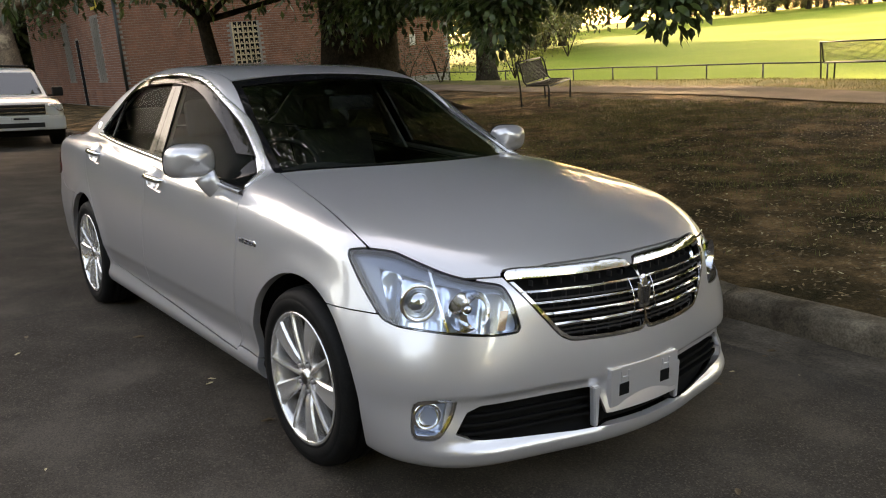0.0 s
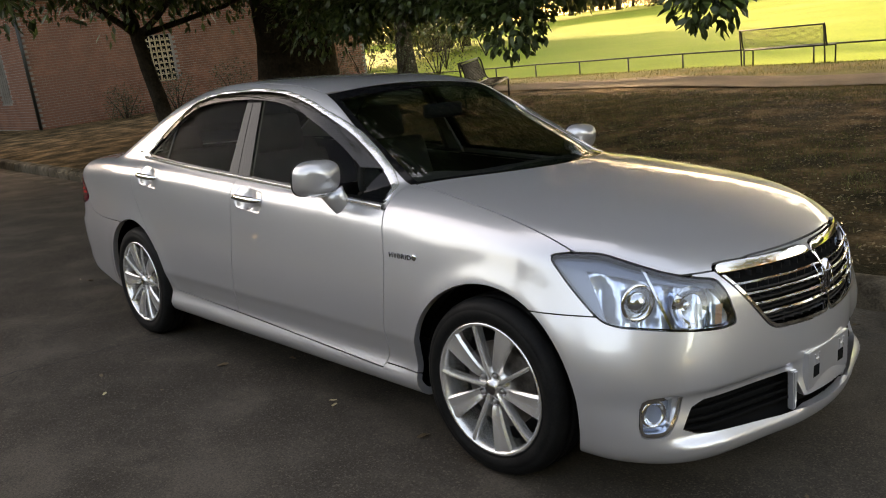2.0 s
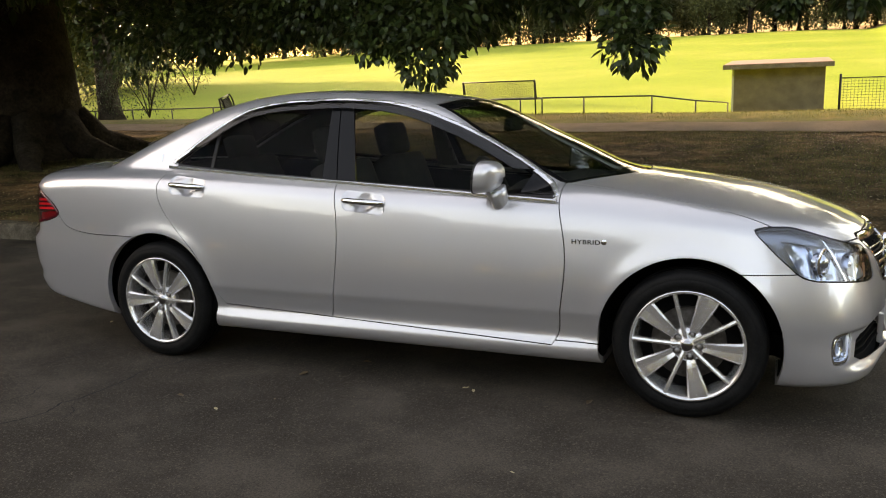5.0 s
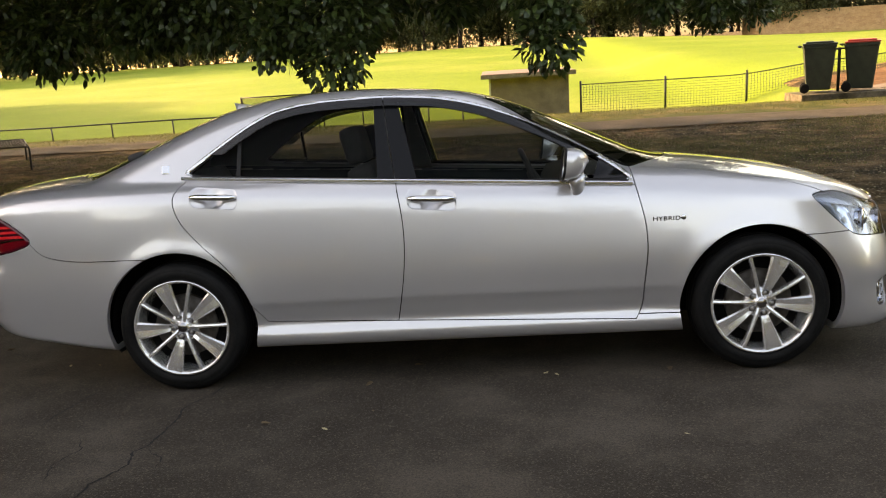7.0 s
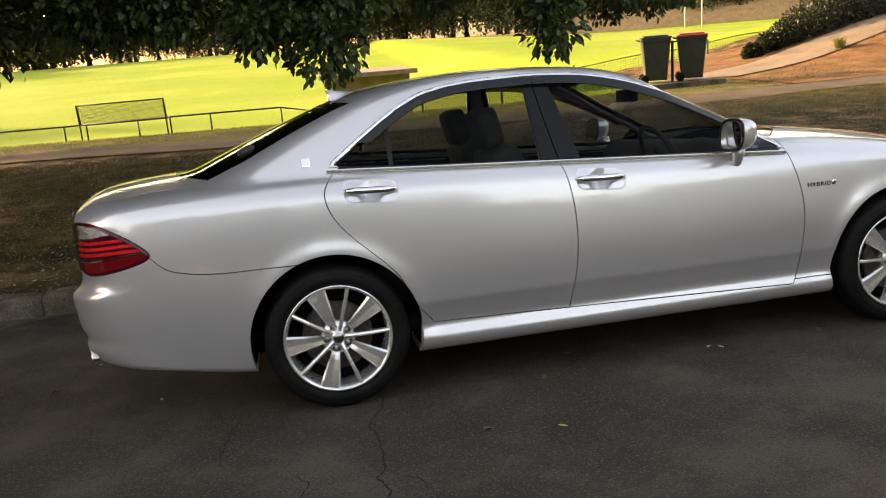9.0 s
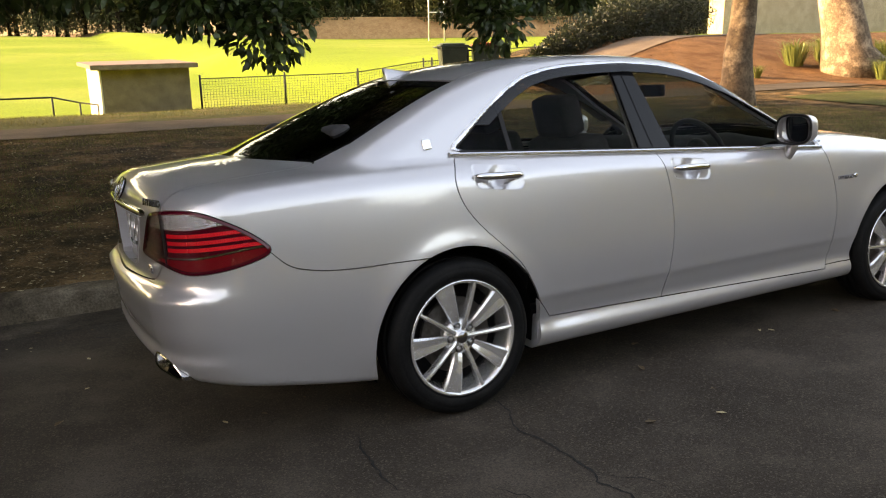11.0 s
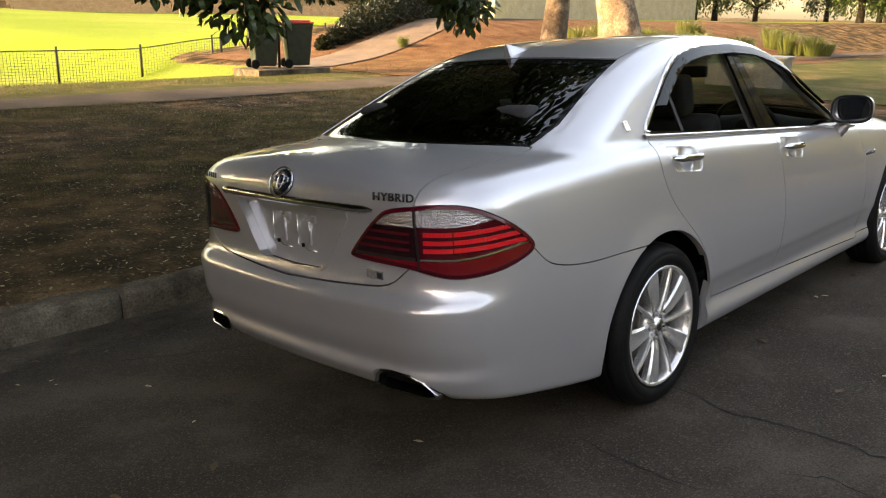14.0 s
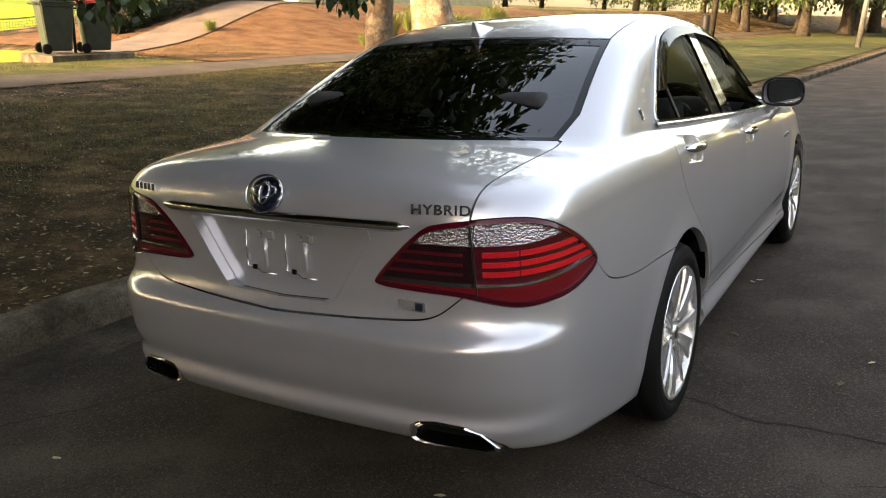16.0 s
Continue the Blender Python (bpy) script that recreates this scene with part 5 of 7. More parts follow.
def tree(name, label, at, height, trunk, spread, seed, bark, leaf, clumps=90, per=120, size=(.14, .06), lean=(0, 0), start=.32, group="", flare=1.0, clump=.9):
    rng, nrng = random.Random(seed), np.random.default_rng(seed)
    t = thing(name, label, "tree", pose(*at), group)
    bm = bmesh.new()
    pts, radii = [], []
    for k in range(9):
        f = k / 8
        pts.append((lean[0] * f * height * .5 + rng.uniform(-.04, .04) * height * .1, lean[1] * f * height * .5 + rng.uniform(-.04, .04) * height * .1, -.15 + f * height * .55))
        radii.append(trunk * ((1 - .5 * f) + .8 * flare * math.exp(-f * 14)))
    tube(bm, pts, radii, 18)
    tips = []
    for k in range(7):
        a = 2 * math.pi * (k + rng.random()) / 7
        i = rng.randrange(4, 9)
        limb(bm, rng, pts[i], (math.cos(a), math.sin(a), rng.uniform(.25, .9)), spread * rng.uniform(.6, .9), trunk * .42, 2, tips)
    part("trunk", bm, bark, t)
    centres = [tuple(p) for p in tips]
    while len(centres) < clumps:
        a, r, h = rng.uniform(0, 2 * math.pi), spread * math.sqrt(rng.random()), rng.random()
        z = height * (start + (1 - start) * h)
        k = math.sin(math.pi * (0.12 + 0.80 * h)) ** .6
        centres.append((lean[0] * height * .5 + r * k * math.cos(a), lean[1] * height * .5 + r * k * math.sin(a), z))
    v, f = leaves(nrng, centres, [[clump * nrng.uniform(.6, 1.3)] for _ in centres], per, *size)
    ob = new("crown", raw_mesh("crown", v, f.tolist(), leaf))
    ob.parent = t
    return t


def fig_tree():
    """The broad evergreen whose boughs hang over the verge and the car."""
    rng, nrng = random.Random(11), np.random.default_rng(11)
    at = Vector((-12.0, 7.6, 0))
    t = thing("fig_tree", "huge spreading evergreen tree with buttressed trunk, boughs hanging low", "tree", Matrix.Translation(at))
    bm = bmesh.new()
    pts = [(0, 0, -.2), (.05, 0, .25), (.1, .05, .8), (.1, .1, 1.8), (.0, .15, 3.0), (.1, .2, 4.2)]
    tube(bm, pts, [1.55, 1.1, .9, .82, .8, .85], 22)
    tips = []
    for k in range(9):
        a = 2 * math.pi * (k + .3 * rng.random()) / 9
        limb(bm, rng, (.1, .1, 3.2 + .15 * k), (math.cos(a), math.sin(a), .38), 7.5, .36, 2, tips)
    for k in range(9):
        a = 2 * math.pi * k / 9 + rng.uniform(-.2, .2)
        tube(bm, [(math.cos(a) * .8, math.sin(a) * .8, .7), (math.cos(a) * 1.3, math.sin(a) * 1.3, .22), (math.cos(a) * 2.1, math.sin(a) * 2.1, .0), (math.cos(a + .1) * 2.7, math.sin(a + .1) * 2.7, -.12)], [.34, .26, .16, .07], 8)
    # the long boughs towards the street
    boughs = [((0, 0, 4.2), (6, -2.5, 5.2), (10.5, -4.9, 3.6), (11.6, -5.4, 2.4)), ((0, 0, 4.4), (8, -2, 5.6), (12.7, -4.6, 3.9), (13.0, -5.4, 2.4)),
              ((0, 0, 4.6), (9, 0, 5.6), (14.5, -.5, 4.0), (15.6, -.6, 2.6)), ((0, 0, 4.0), (3, -3, 4.6), (5.5, -4.6, 3.4), (6.6, -5, 2.4))]
    for b in boughs:
        q = [Vector(p) for p in b]
        curve = []
        for s in np.linspace(0, 1, 15):
            u = 1 - s
            curve.append(q[0] * u ** 3 + q[1] * 3 * s * u * u + q[2] * 3 * s * s * u + q[3] * s ** 3)
        tube(bm, curve, [.26 * (1 - .95 * i / 14) + .008 for i in range(15)], 8)
    part("trunk", bm, BARK, t)
    # hanging sprays, then the roof of leaves above them
    hang = [(-1.15, 2.45, 1.62, .32), (-1.1, 2.5, 2.0, .5), (-1.65, 2.45, 1.85, .34), (-1.5, 2.8, 2.4, .6), (.68, 2.2, 1.70, .26), (.62, 2.3, 2.05, .34), (.2, 2.5, 2.5, .5), (.5, 3.2, 3.0, .6),
            (-1.0, 3.55, 1.95, .3), (-.6, 3.7, 2.3, .45), (3.2, 7.2, 2.0, .35), (3.7, 6.9, 2.0, .32), (3.4, 7, 2.5, .6), (2.3, 6.2, 2.9, .7), (-2.3, 2.8, 2.2, .5), (-3.0, 3.2, 2.3, .6), (-4.0, 3.6, 2.2, .7)]
    hang += [(-3.9, 3.2, 2.02, .4), (-4.1, 3.2, 1.85, .3), (-3.19, 3.2, 2.05, .35), (-2.85, 3.2, 2.0, .3), (-2.49, 3.2, 2.0, .3), (-2.97, 3.2, 2.3, .45), (-2.28, 3.2, 2.1, .35), (-1.69, 3.2, 1.85, .22), (-1.07, 3.2, 1.9, .28),
             (-.85, 3.2, 2.1, .3), (-.12, 3.2, 2.0, .22), (1.72, 3.2, 2.0, .2), (2.26, 3.2, 1.98, .2), (-4.8, 3.4, 2.15, .55), (-5.6, 3.8, 2.1, .7), (.3, 3.2, 2.25, .35)]
    v1, f1 = leaves(nrng, [(x - at.x, y - at.y, z + (.07 if x < .4 else 0)) for x, y, z, r in hang], [[r] for x, y, z, r in hang], [int(1400 * r) + 90 for x, y, z, r in hang], .095, .045, .35, True)
    def over_street(x, y, z):
        edge = 1.45 + .57 * max(z - 4, 0) + .3 * math.sin(x * 1.9) + .2 * math.sin(x * 4.3 + 1)
        return y < (edge if x > -.4 else .7 if x > -3.2 else .1)

    centres, radii = [], []
    for k in range(560):
        x, y = nrng.uniform(-14, 4.5), nrng.uniform(-.6, 16)
        d = math.hypot((x + 6) / 11.5, (y - 8.2) / 9.5)
        if d > 1 or (x > -3.2 and y < 1.0):
            continue
        low = 2.75 + .9 * (1 - d) + 0.5 * math.sin(x * 1.3) * math.cos(y * 1.1)
        low += .6 * float(step(-8, -5, x))
        low = max(low, 3.5) if y < 2.2 else low
        z = low + nrng.uniform(0, .9)
        if over_street(x, y, z):
            continue
        centres.append((x - at.x, y - at.y, z))
        radii.append([nrng.uniform(.5, .9)])
    v2, f2 = leaves(nrng, centres, radii, 190, .14, .065, .3)
    centres, radii = [], []
    for k in range(780):
        a, r = nrng.uniform(0, 6.283), 11.5 * math.sqrt(nrng.random())
        x, y = -7 + r * math.cos(a), 7.5 + .8 * r * math.sin(a)
        if x > -3.2 and y < 1.2:
            continue
        top = 4 + 5.5 * math.sqrt(max(0, 1 - (r / 11.8) ** 2))
        z = nrng.uniform(3.6, top)
        if over_street(x, y - .6, z):
            continue
        centres.append((x - at.x, y - at.y, z))
        radii.append([nrng.uniform(.8, 1.4)])
    v3, f3 = leaves(nrng, centres, radii, 110, .30, .13, .4)
    # the high crown reaching over the road
    centres, radii = [], []
    for k in range(620):
        x, y = nrng.uniform(-16, 2.5), nrng.uniform(-1.2, 2)
        if x > -3.0 or math.hypot((x + 7) / 9, (y - 2) / 6.4) > 1 or math.sin(x * 1.1 + 1.7 * math.sin(y * .8)) * math.cos(y * .9 - .4 * x) > .55:
            continue
        centres.append((x - at.x, y - at.y, nrng.uniform(5.6, 9.0)))
        radii.append([nrng.uniform(.6, 1.1)])
    # low clumps added above the view, only to shade the verge behind the car
    for k in range(150):
        centres.append((nrng.uniform(-11, -3.5) - at.x, nrng.uniform(1.8, 6.5) - at.y, nrng.uniform(3.7, 5.6)))
        radii.append([nrng.uniform(.6, 1.0)])
    for k in range(150):
        centres.append((nrng.uniform(-10, -3.4) - at.x, nrng.uniform(1.3, 5.5) - at.y, nrng.uniform(3.3, 5.2)))
        radii.append([nrng.uniform(.5, .85)])
    # the thick roof of leaves over the verge and the rear of the car
    # out of view: added to shade the ground and darken the rear window
    for k in range(1000):
        x, y = nrng.uniform(-10, 4.2), nrng.uniform(0, 7.5)
        z = nrng.uniform(3.9, 6.8)
        if over_street(x, y, z) or (x > 0 and nrng.random() < .5):
            continue
        centres.append((x - at.x, y - at.y, z))
        radii.append([nrng.uniform(.5, .9)])
    # more unseen clumps, added low to deepen the shade along the kerb
    for k in range(230):
        x, y = nrng.uniform(-9, -2.6), nrng.uniform(.7, 4.2)
        centres.append((x - at.x, y - at.y, nrng.uniform(3.4, 4.4)))
        radii.append([nrng.uniform(.4, .7)])
    v4, f4 = leaves(nrng, centres, radii, 110, .24, .11, .4)
    v = np.concatenate([v1, v2, v3, v4])
    f = np.concatenate([f1, f2 + len(v1), f3 + len(v1) + len(v2), f4 + len(v1) + len(v2) + len(v3)])
    ob = new("crown", raw_mesh("crown", v, f.tolist(), LEAF))
    ob.parent = t


fig_tree()


# ---- park furniture and buildings ----
DARK_STEEL = shader("dark_green_steel", (0.020, 0.023, 0.020), 0.5, 0.3)
GALV = mottled("galvanised_steel", (0.22, 0.22, 0.21), (0.34, 0.33, 0.31), 8.0, 0.55, 0.1, 90.0, 0.001, metal=0.5)
BIN_GREEN = mottled("dark_green_bin_plastic", (0.020, 0.030, 0.022), (0.035, 0.047, 0.034), 5.0, 0.55, 0.15, 140.0, 0.001)
BIN_RED = mottled("faded_red_lid", (0.32, 0.035, 0.03), (0.42, 0.06, 0.05), 6.0, 0.5, 0.1, 120.0, 0.001)
BRICK = mottled("red_brick", (0.17, 0.068, 0.042), (0.27, 0.115, 0.072), 2.2, 0.9, 0.4, 60.0, 0.006, (0.21, 0.088, 0.055))
MORTAR = mottled("grey_mortar", (0.22, 0.20, 0.18), (0.30, 0.28, 0.25), 6.0, 0.95, 0.4, 90.0, 0.004)
PALE_BRICK = mottled("cream_brick", (0.42, 0.32, 0.20), (0.52, 0.41, 0.27), 2.0, 0.9, 0.3, 60.0, 0.004)
RENDER = mottled("cream_render", (0.50, 0.47, 0.40), (0.60, 0.57, 0.50), 2.0, 0.9, 0.3, 80.0, 0.003)
BROWN_BRICK = mottled("brown_brick", (0.15, 0.115, 0.080), (0.22, 0.17, 0.12), 3.0, 0.9, 0.5, 40.0, 0.006)
ROOFING = mottled("brown_roof_sheet", (0.14, 0.075, 0.045), (0.20, 0.11, 0.07), 3.0, 0.6, 0.2, 60.0, 0.003)
WHITE = shader("white_enamel", (0.55, 0.55, 0.53), 0.3, coat=0.8)
GLASS_BLOCK = shader("glass_block", (0.15, 0.13, 0.11), 0.3)
YELLOW = shader("yellow_sign", (0.62, 0.48, 0.06), 0.5)
DEAD_LEAF = leaf_material("fallen_leaf", (0.035, 0.022, 0.012), (0.30, 0.21, 0.11), 0.7)


def mesh_panel(bm, x0, x1, pts, step_=0.024):
    """Thin wires in a sheet: along x between x0 and x1, and across along the (y, z) points."""
    for p in pts:
        tube(bm, [(x0, *p), (x1, *p)], .0035, 4)
    for x in np.arange(x0, x1 + .001, step_):
        tube(bm, [(x, *p) for p in pts], .0035, 4)
    return bm


def park_bench():
    """Steel park bench with woven wire seat and back; it faces +y."""
    b = thing("park_bench", "dark steel park bench with wire mesh seat and back", "bench", group="park benches")
    half, top = 1.0, .92
    for x in (-half, half):
        bm = bmesh.new()
        tube(bm, [(x, -.02, 0), (x, -.04, .45), (x, -.10, top), (x, -.07, top + .02), (x, -.02, top - .06), (x, .05, .52), (x, .12, .44), (x, .50, .43), (x, .56, .42), (x, .57, .36), (x, .55, 0)], .019, 8)
        part("side_rail", bm, DARK_STEEL, b)
    for y, z in ((-.10, top), (.56, .41), (.10, .44)):
        part("cross_rail", tube(bmesh.new(), [(-half, y, z), (half, y, z)], .018, 8), DARK_STEEL, b)
    back = [(-.085 + .15 * k / 15, top - .03 - .40 * k / 15) for k in range(16)]
    part("backrest", mesh_panel(bmesh.new(), -half + .02, half - .02, back), DARK_STEEL, b)
    seat = [(.10 + .45 * k / 9, .44 - .012 * math.sin(k / 9 * math.pi)) for k in range(10)]
    part("seat", mesh_panel(bmesh.new(), -half + .02, half - .02, seat), DARK_STEEL, b)
    return b


bench = park_bench()
bench.matrix_basis = pose(-5.35, 16.75, -.16, 0, 0, -1)
copy_thing(bench, pose(-9.3, 10.4, 0.0, 0, 0, -58))


def low_rail():
    f = thing("low_rail_fence", "low steel rail fence along the field edge", "fence")
    spots = [(x, 18.2 - .042 * x) for x in np.arange(-46, -1.0, 1.85)] + [(-.75, 21.0), (-.02, 23.5)]
    for x, y in spots:
        z = float(park_height(np.array([x]), np.array([y]))[0])
        part("post", tube(bmesh.new(), [(x, y, z - .1), (x, y, z + .52)], .024, 8), DARK_STEEL, f)
    part("rail", tube(bmesh.new(), [(x, y, float(park_height(np.array([x]), np.array([y]))[0]) + .53) for x, y in spots], .022, 8), DARK_STEEL, f)


low_rail()


def wire_fence():
    f = thing("wire_mesh_fence", "waist-high dark wire mesh fence with steel posts", "fence")
    xs = [3.2, 6.05, 8.75, 11.4, 11.75, 13.9, 16.4]
    y0 = 24.0
    base = lambda x: -.92 + .34 * float(step(8, 12, x)) + .4 * float(step(12, 16, x))
    for x in xs:
        part("post", tube(bmesh.new(), [(x, y0, base(x) - .2), (x, y0, base(x) + 1.24)], .036, 8), DARK_STEEL, f)
    fine = np.linspace(xs[0], xs[-1], 28)
    for h in (.05, 1.12):
        part("rail", tube(bmesh.new(), [(x, y0, base(x) + h) for x in fine], .014, 6), DARK_STEEL, f)
    bm = bmesh.new()
    for k in range(13):
        tube(bm, [(x, y0, base(x) + .10 + k * .083) for x in fine], .005, 4)
    for x in np.arange(xs[0], xs[-1], .10):
        tube(bm, [(x, y0, base(x) + .05), (x, y0, base(x) + 1.12)], .005, 4)
    part("wire_mesh", bm, DARK_STEEL, f)


wire_fence()


def hut():
    h = thing("field_shelter", "low brown brick shelter with flat sheet roof", "shed", pose(0, 0, 0))
    part("wall", boxed(.15, 2.75, 23.4, 26.6, -1.2, .62), BROWN_BRICK, h)
    part("end_wall", boxed(.09, .148, 23.38, 26.6, -1.2, .60), RENDER, h, "cream rendered end wall")
    part("roof", boxed(-.15, 2.95, 23.1, 27.0, .62, .75, .02), ROOFING, h)
    part("fascia", boxed(-.17, 2.97, 23.06, 23.098, .60, .74), BROWN_BRICK, h)


hut()


def wheelie_bin(label, lid_material):
    b = thing("wheelie_bin", label, "bin", group="wheelie bins")
    bm = bmesh.new()
    rows = []
    for z, w, d in ((.06, .215, .24), (.10, .225, .25), (.90, .275, .33), (.905, .29, .345), (.96, .29, .345)):
        rows.append([bm.verts.new((x * w, y * d, z)) for x, y in ((-.9, -1), (.9, -1), (1, -.9), (1, .9), (.9, 1), (-.9, 1), (-1, .9), (-1, -.9))])
    for p, q in zip(rows, rows[1:]):
        for i in range(8):
            bm.faces.new((p[i], p[(i + 1) % 8], q[(i + 1) % 8], q[i]))
    bm.faces.new(rows[0][::-1])
    bm.faces.new(rows[-1])
    part("body", bm, BIN_GREEN, b)
    bm = bmesh.new()
    box(bm, -.30, .30, -.36, .34, .965, 1.0, .015)
    box(bm, -.25, .25, -.28, .28, 1.0, 1.035, .02)
    part("lid", bm, lid_material, b)
    part("handle", tube(bmesh.new(), [(-.26, .36, .93), (-.26, .42, .95), (.26, .42, .95), (.26, .36, .93)], .018, 8), BIN_GREEN, b)
    for x in (-.27, .27):
        w = part("wheel", turned(bmesh.new(), [(.001, -.03), (.06, -.03), (.098, -.028), (.10, -.02), (.10, .02), (.098, .028), (.06, .03), (.001, .03)], 24, pose(x, .27, .10, 0, 0, 90)), RUBBER, b)
    return b


first_bin = wheelie_bin("dark green wheelie bin with dark lid on a concrete slab", BIN_GREEN)
first_bin.matrix_basis = pose(7.95, 15.75, .10, 0, 0, 70) @ Matrix.Diagonal((1.08, 1.08, 1.15, 1))
second_bin = wheelie_bin("dark green wheelie bin with faded red lid", BIN_RED)
second_bin.matrix_basis = pose(8.85, 15.55, .10, 0, 0, 66) @ Matrix.Diagonal((1.08, 1.08, 1.15, 1))
slab_ob = thing("bin_slab", "rough concrete slab under the bins", "slab")
part("slab", boxed(7.35, 9.55, 15.1, 16.25, -.1, .10, .015), CONCRETE, slab_ob)
bin_post = thing("bin_post", "dark steel post between the bins", "post")
part("post", tube(bmesh.new(), [(8.42, 15.75, .05), (8.42, 15.75, 1.12)], .035, 10), DARK_STEEL, bin_post)
part("cross_bar", tube(bmesh.new(), [(8.12, 15.78, 1.08), (8.66, 15.72, 1.10)], .02, 8), DARK_STEEL, bin_post)


def toilet_block():
    x0, x1, y0, y1, top = -40.0, -25.6, 6.6, 20.6, 4.3
    b = thing("brick_building", "single-storey red brick park building in tree shade", "building")
    part("wall", boxed(x0, x1, y0, y1, -.4, top), MORTAR, b, "mortar-jointed brick wall")
    part("roof", boxed(x0 - .5, x1 + .5, y0 - .5, y1 + .5, top, top + .18, .02), ROOFING, b)
    rng = random.Random(5)
    me = mesh_of("brick", boxed(-.112, .112, -.006, .012, -.036, .036, .004), BRICK)
    # pieces on the two faces towards the street, nearest the corner
    windows_s = [(-28.9, -28.0, .9, 3.2), (-33.4, -32.5, .9, 3.2), (-31.5, -31.1, -.1, 2.5)]
    windows_e = [(10.65, 11.65, 1.05, 2.65)]
    stuff_v, stuff_f, count = [], [], 0
    unit = np.array([(x, y, z) for x in (-.112, .112) for y in (-.008, .0) for z in (-.036, .036)])
    quads = [(0, 1, 3, 2), (4, 6, 7, 5), (0, 4, 5, 1), (2, 3, 7, 6), (0, 2, 6, 4), (1, 5, 7, 3)]
    for face in ("s", "e"):
        length = (x1 - x0) if face == "s" else (y1 - y0)
        for row in range(int(top / .086)):
            z = .043 + row * .086
            for k in range(int(length / .234)):
                u = .117 + k * .234 + (.117 if row % 2 else 0)
                if u > length - .12:
                    continue
                spot = (x1 - u) if face == "s" else (y0 + u)
                holes = windows_s if face == "s" else windows_e
                if any(a - .1 < spot < c + .1 and lo - .04 < z < hi + .04 for a, c, lo, hi in holes):
                    continue
                if face == "s":
                    m = Matrix.Translation((spot, y0, z))
                else:
                    m = Matrix.Translation((x1, spot, z)) @ pose(0, 0, 0, 0, 0, 90)
                if u < 1.6 and row < 26 and count < 300:
                    ob = new("brick", me)
                    ob.parent = b
                    ob.matrix_basis = m @ Matrix.Translation((0, rng.uniform(-.002, .002), 0))
                    count += 1
                else:
                    off = len(stuff_v)
                    stuff_v += [tuple(m @ Vector(p)) for p in unit]
                    stuff_f += [tuple(i + off for i in q) for q in quads]
    ob = new("brickwork", raw_mesh("brickwork", stuff_v, stuff_f, BRICK))
    ob.parent = b
    ob["kind"] = "stuff"
    for a, c, lo, hi in windows_s[:2]:
        w = new("glass_block_window")
        w.parent = b
        for i in range(4):
            for j in range(10):
                part("glass_block", boxed(a + i * .225 + .01, a + i * .225 + .215, y0 - .012, y0 + .02, lo + j * .23 + .01, lo + j * .23 + .22, .01), GLASS_BLOCK, w)
    a, c, lo, hi = windows_s[2]
    part("slot_door", boxed(a, c, y0 - .014, y0 + .02, lo, hi), VOID, b)
    a, c, lo, hi = windows_e[0]
    w = new("breeze_block_screen")
    w.parent = b
    part("opening", boxed(x1 + .001, x1 + .006, a, c, lo, hi), VOID, w)
    for i in range(5):
        for j in range(8):
            bm = bmesh.new()
            y, z = a + i * .2, lo + j * .2
            box(bm, x1, x1 + .06, y, y + .2, z, z + .04)
            box(bm, x1, x1 + .06, y, y + .04, z + .04, z + .2)
            box(bm, x1, x1 + .055, y + .09, y + .13, z + .04, z + .10)
            part("breeze_block", bm, PALE_BRICK, w)
    part("drain_pipe", tube(bmesh.new(), [(x1 + .08, y0 - .06, -.1), (x1 + .08, y0 - .06, top)], .055, 10), DARK_STEEL, b)
    part("sign_board", boxed(-28.4, -27.6, y0 - .06, y0 - .02, 3.45, 4.0, .01), YELLOW, b, "yellow sign board")
    part("sign_panel", boxed(-28.3, -27.7, y0 - .066, y0 - .0605, 3.55, 3.85), BLACK, b)
    part("notice", boxed(x1 + .012, x1 + .02, 18.55, 18.85, 1.3, 1.75), WHITE, b, "white paper notice")


toilet_block()


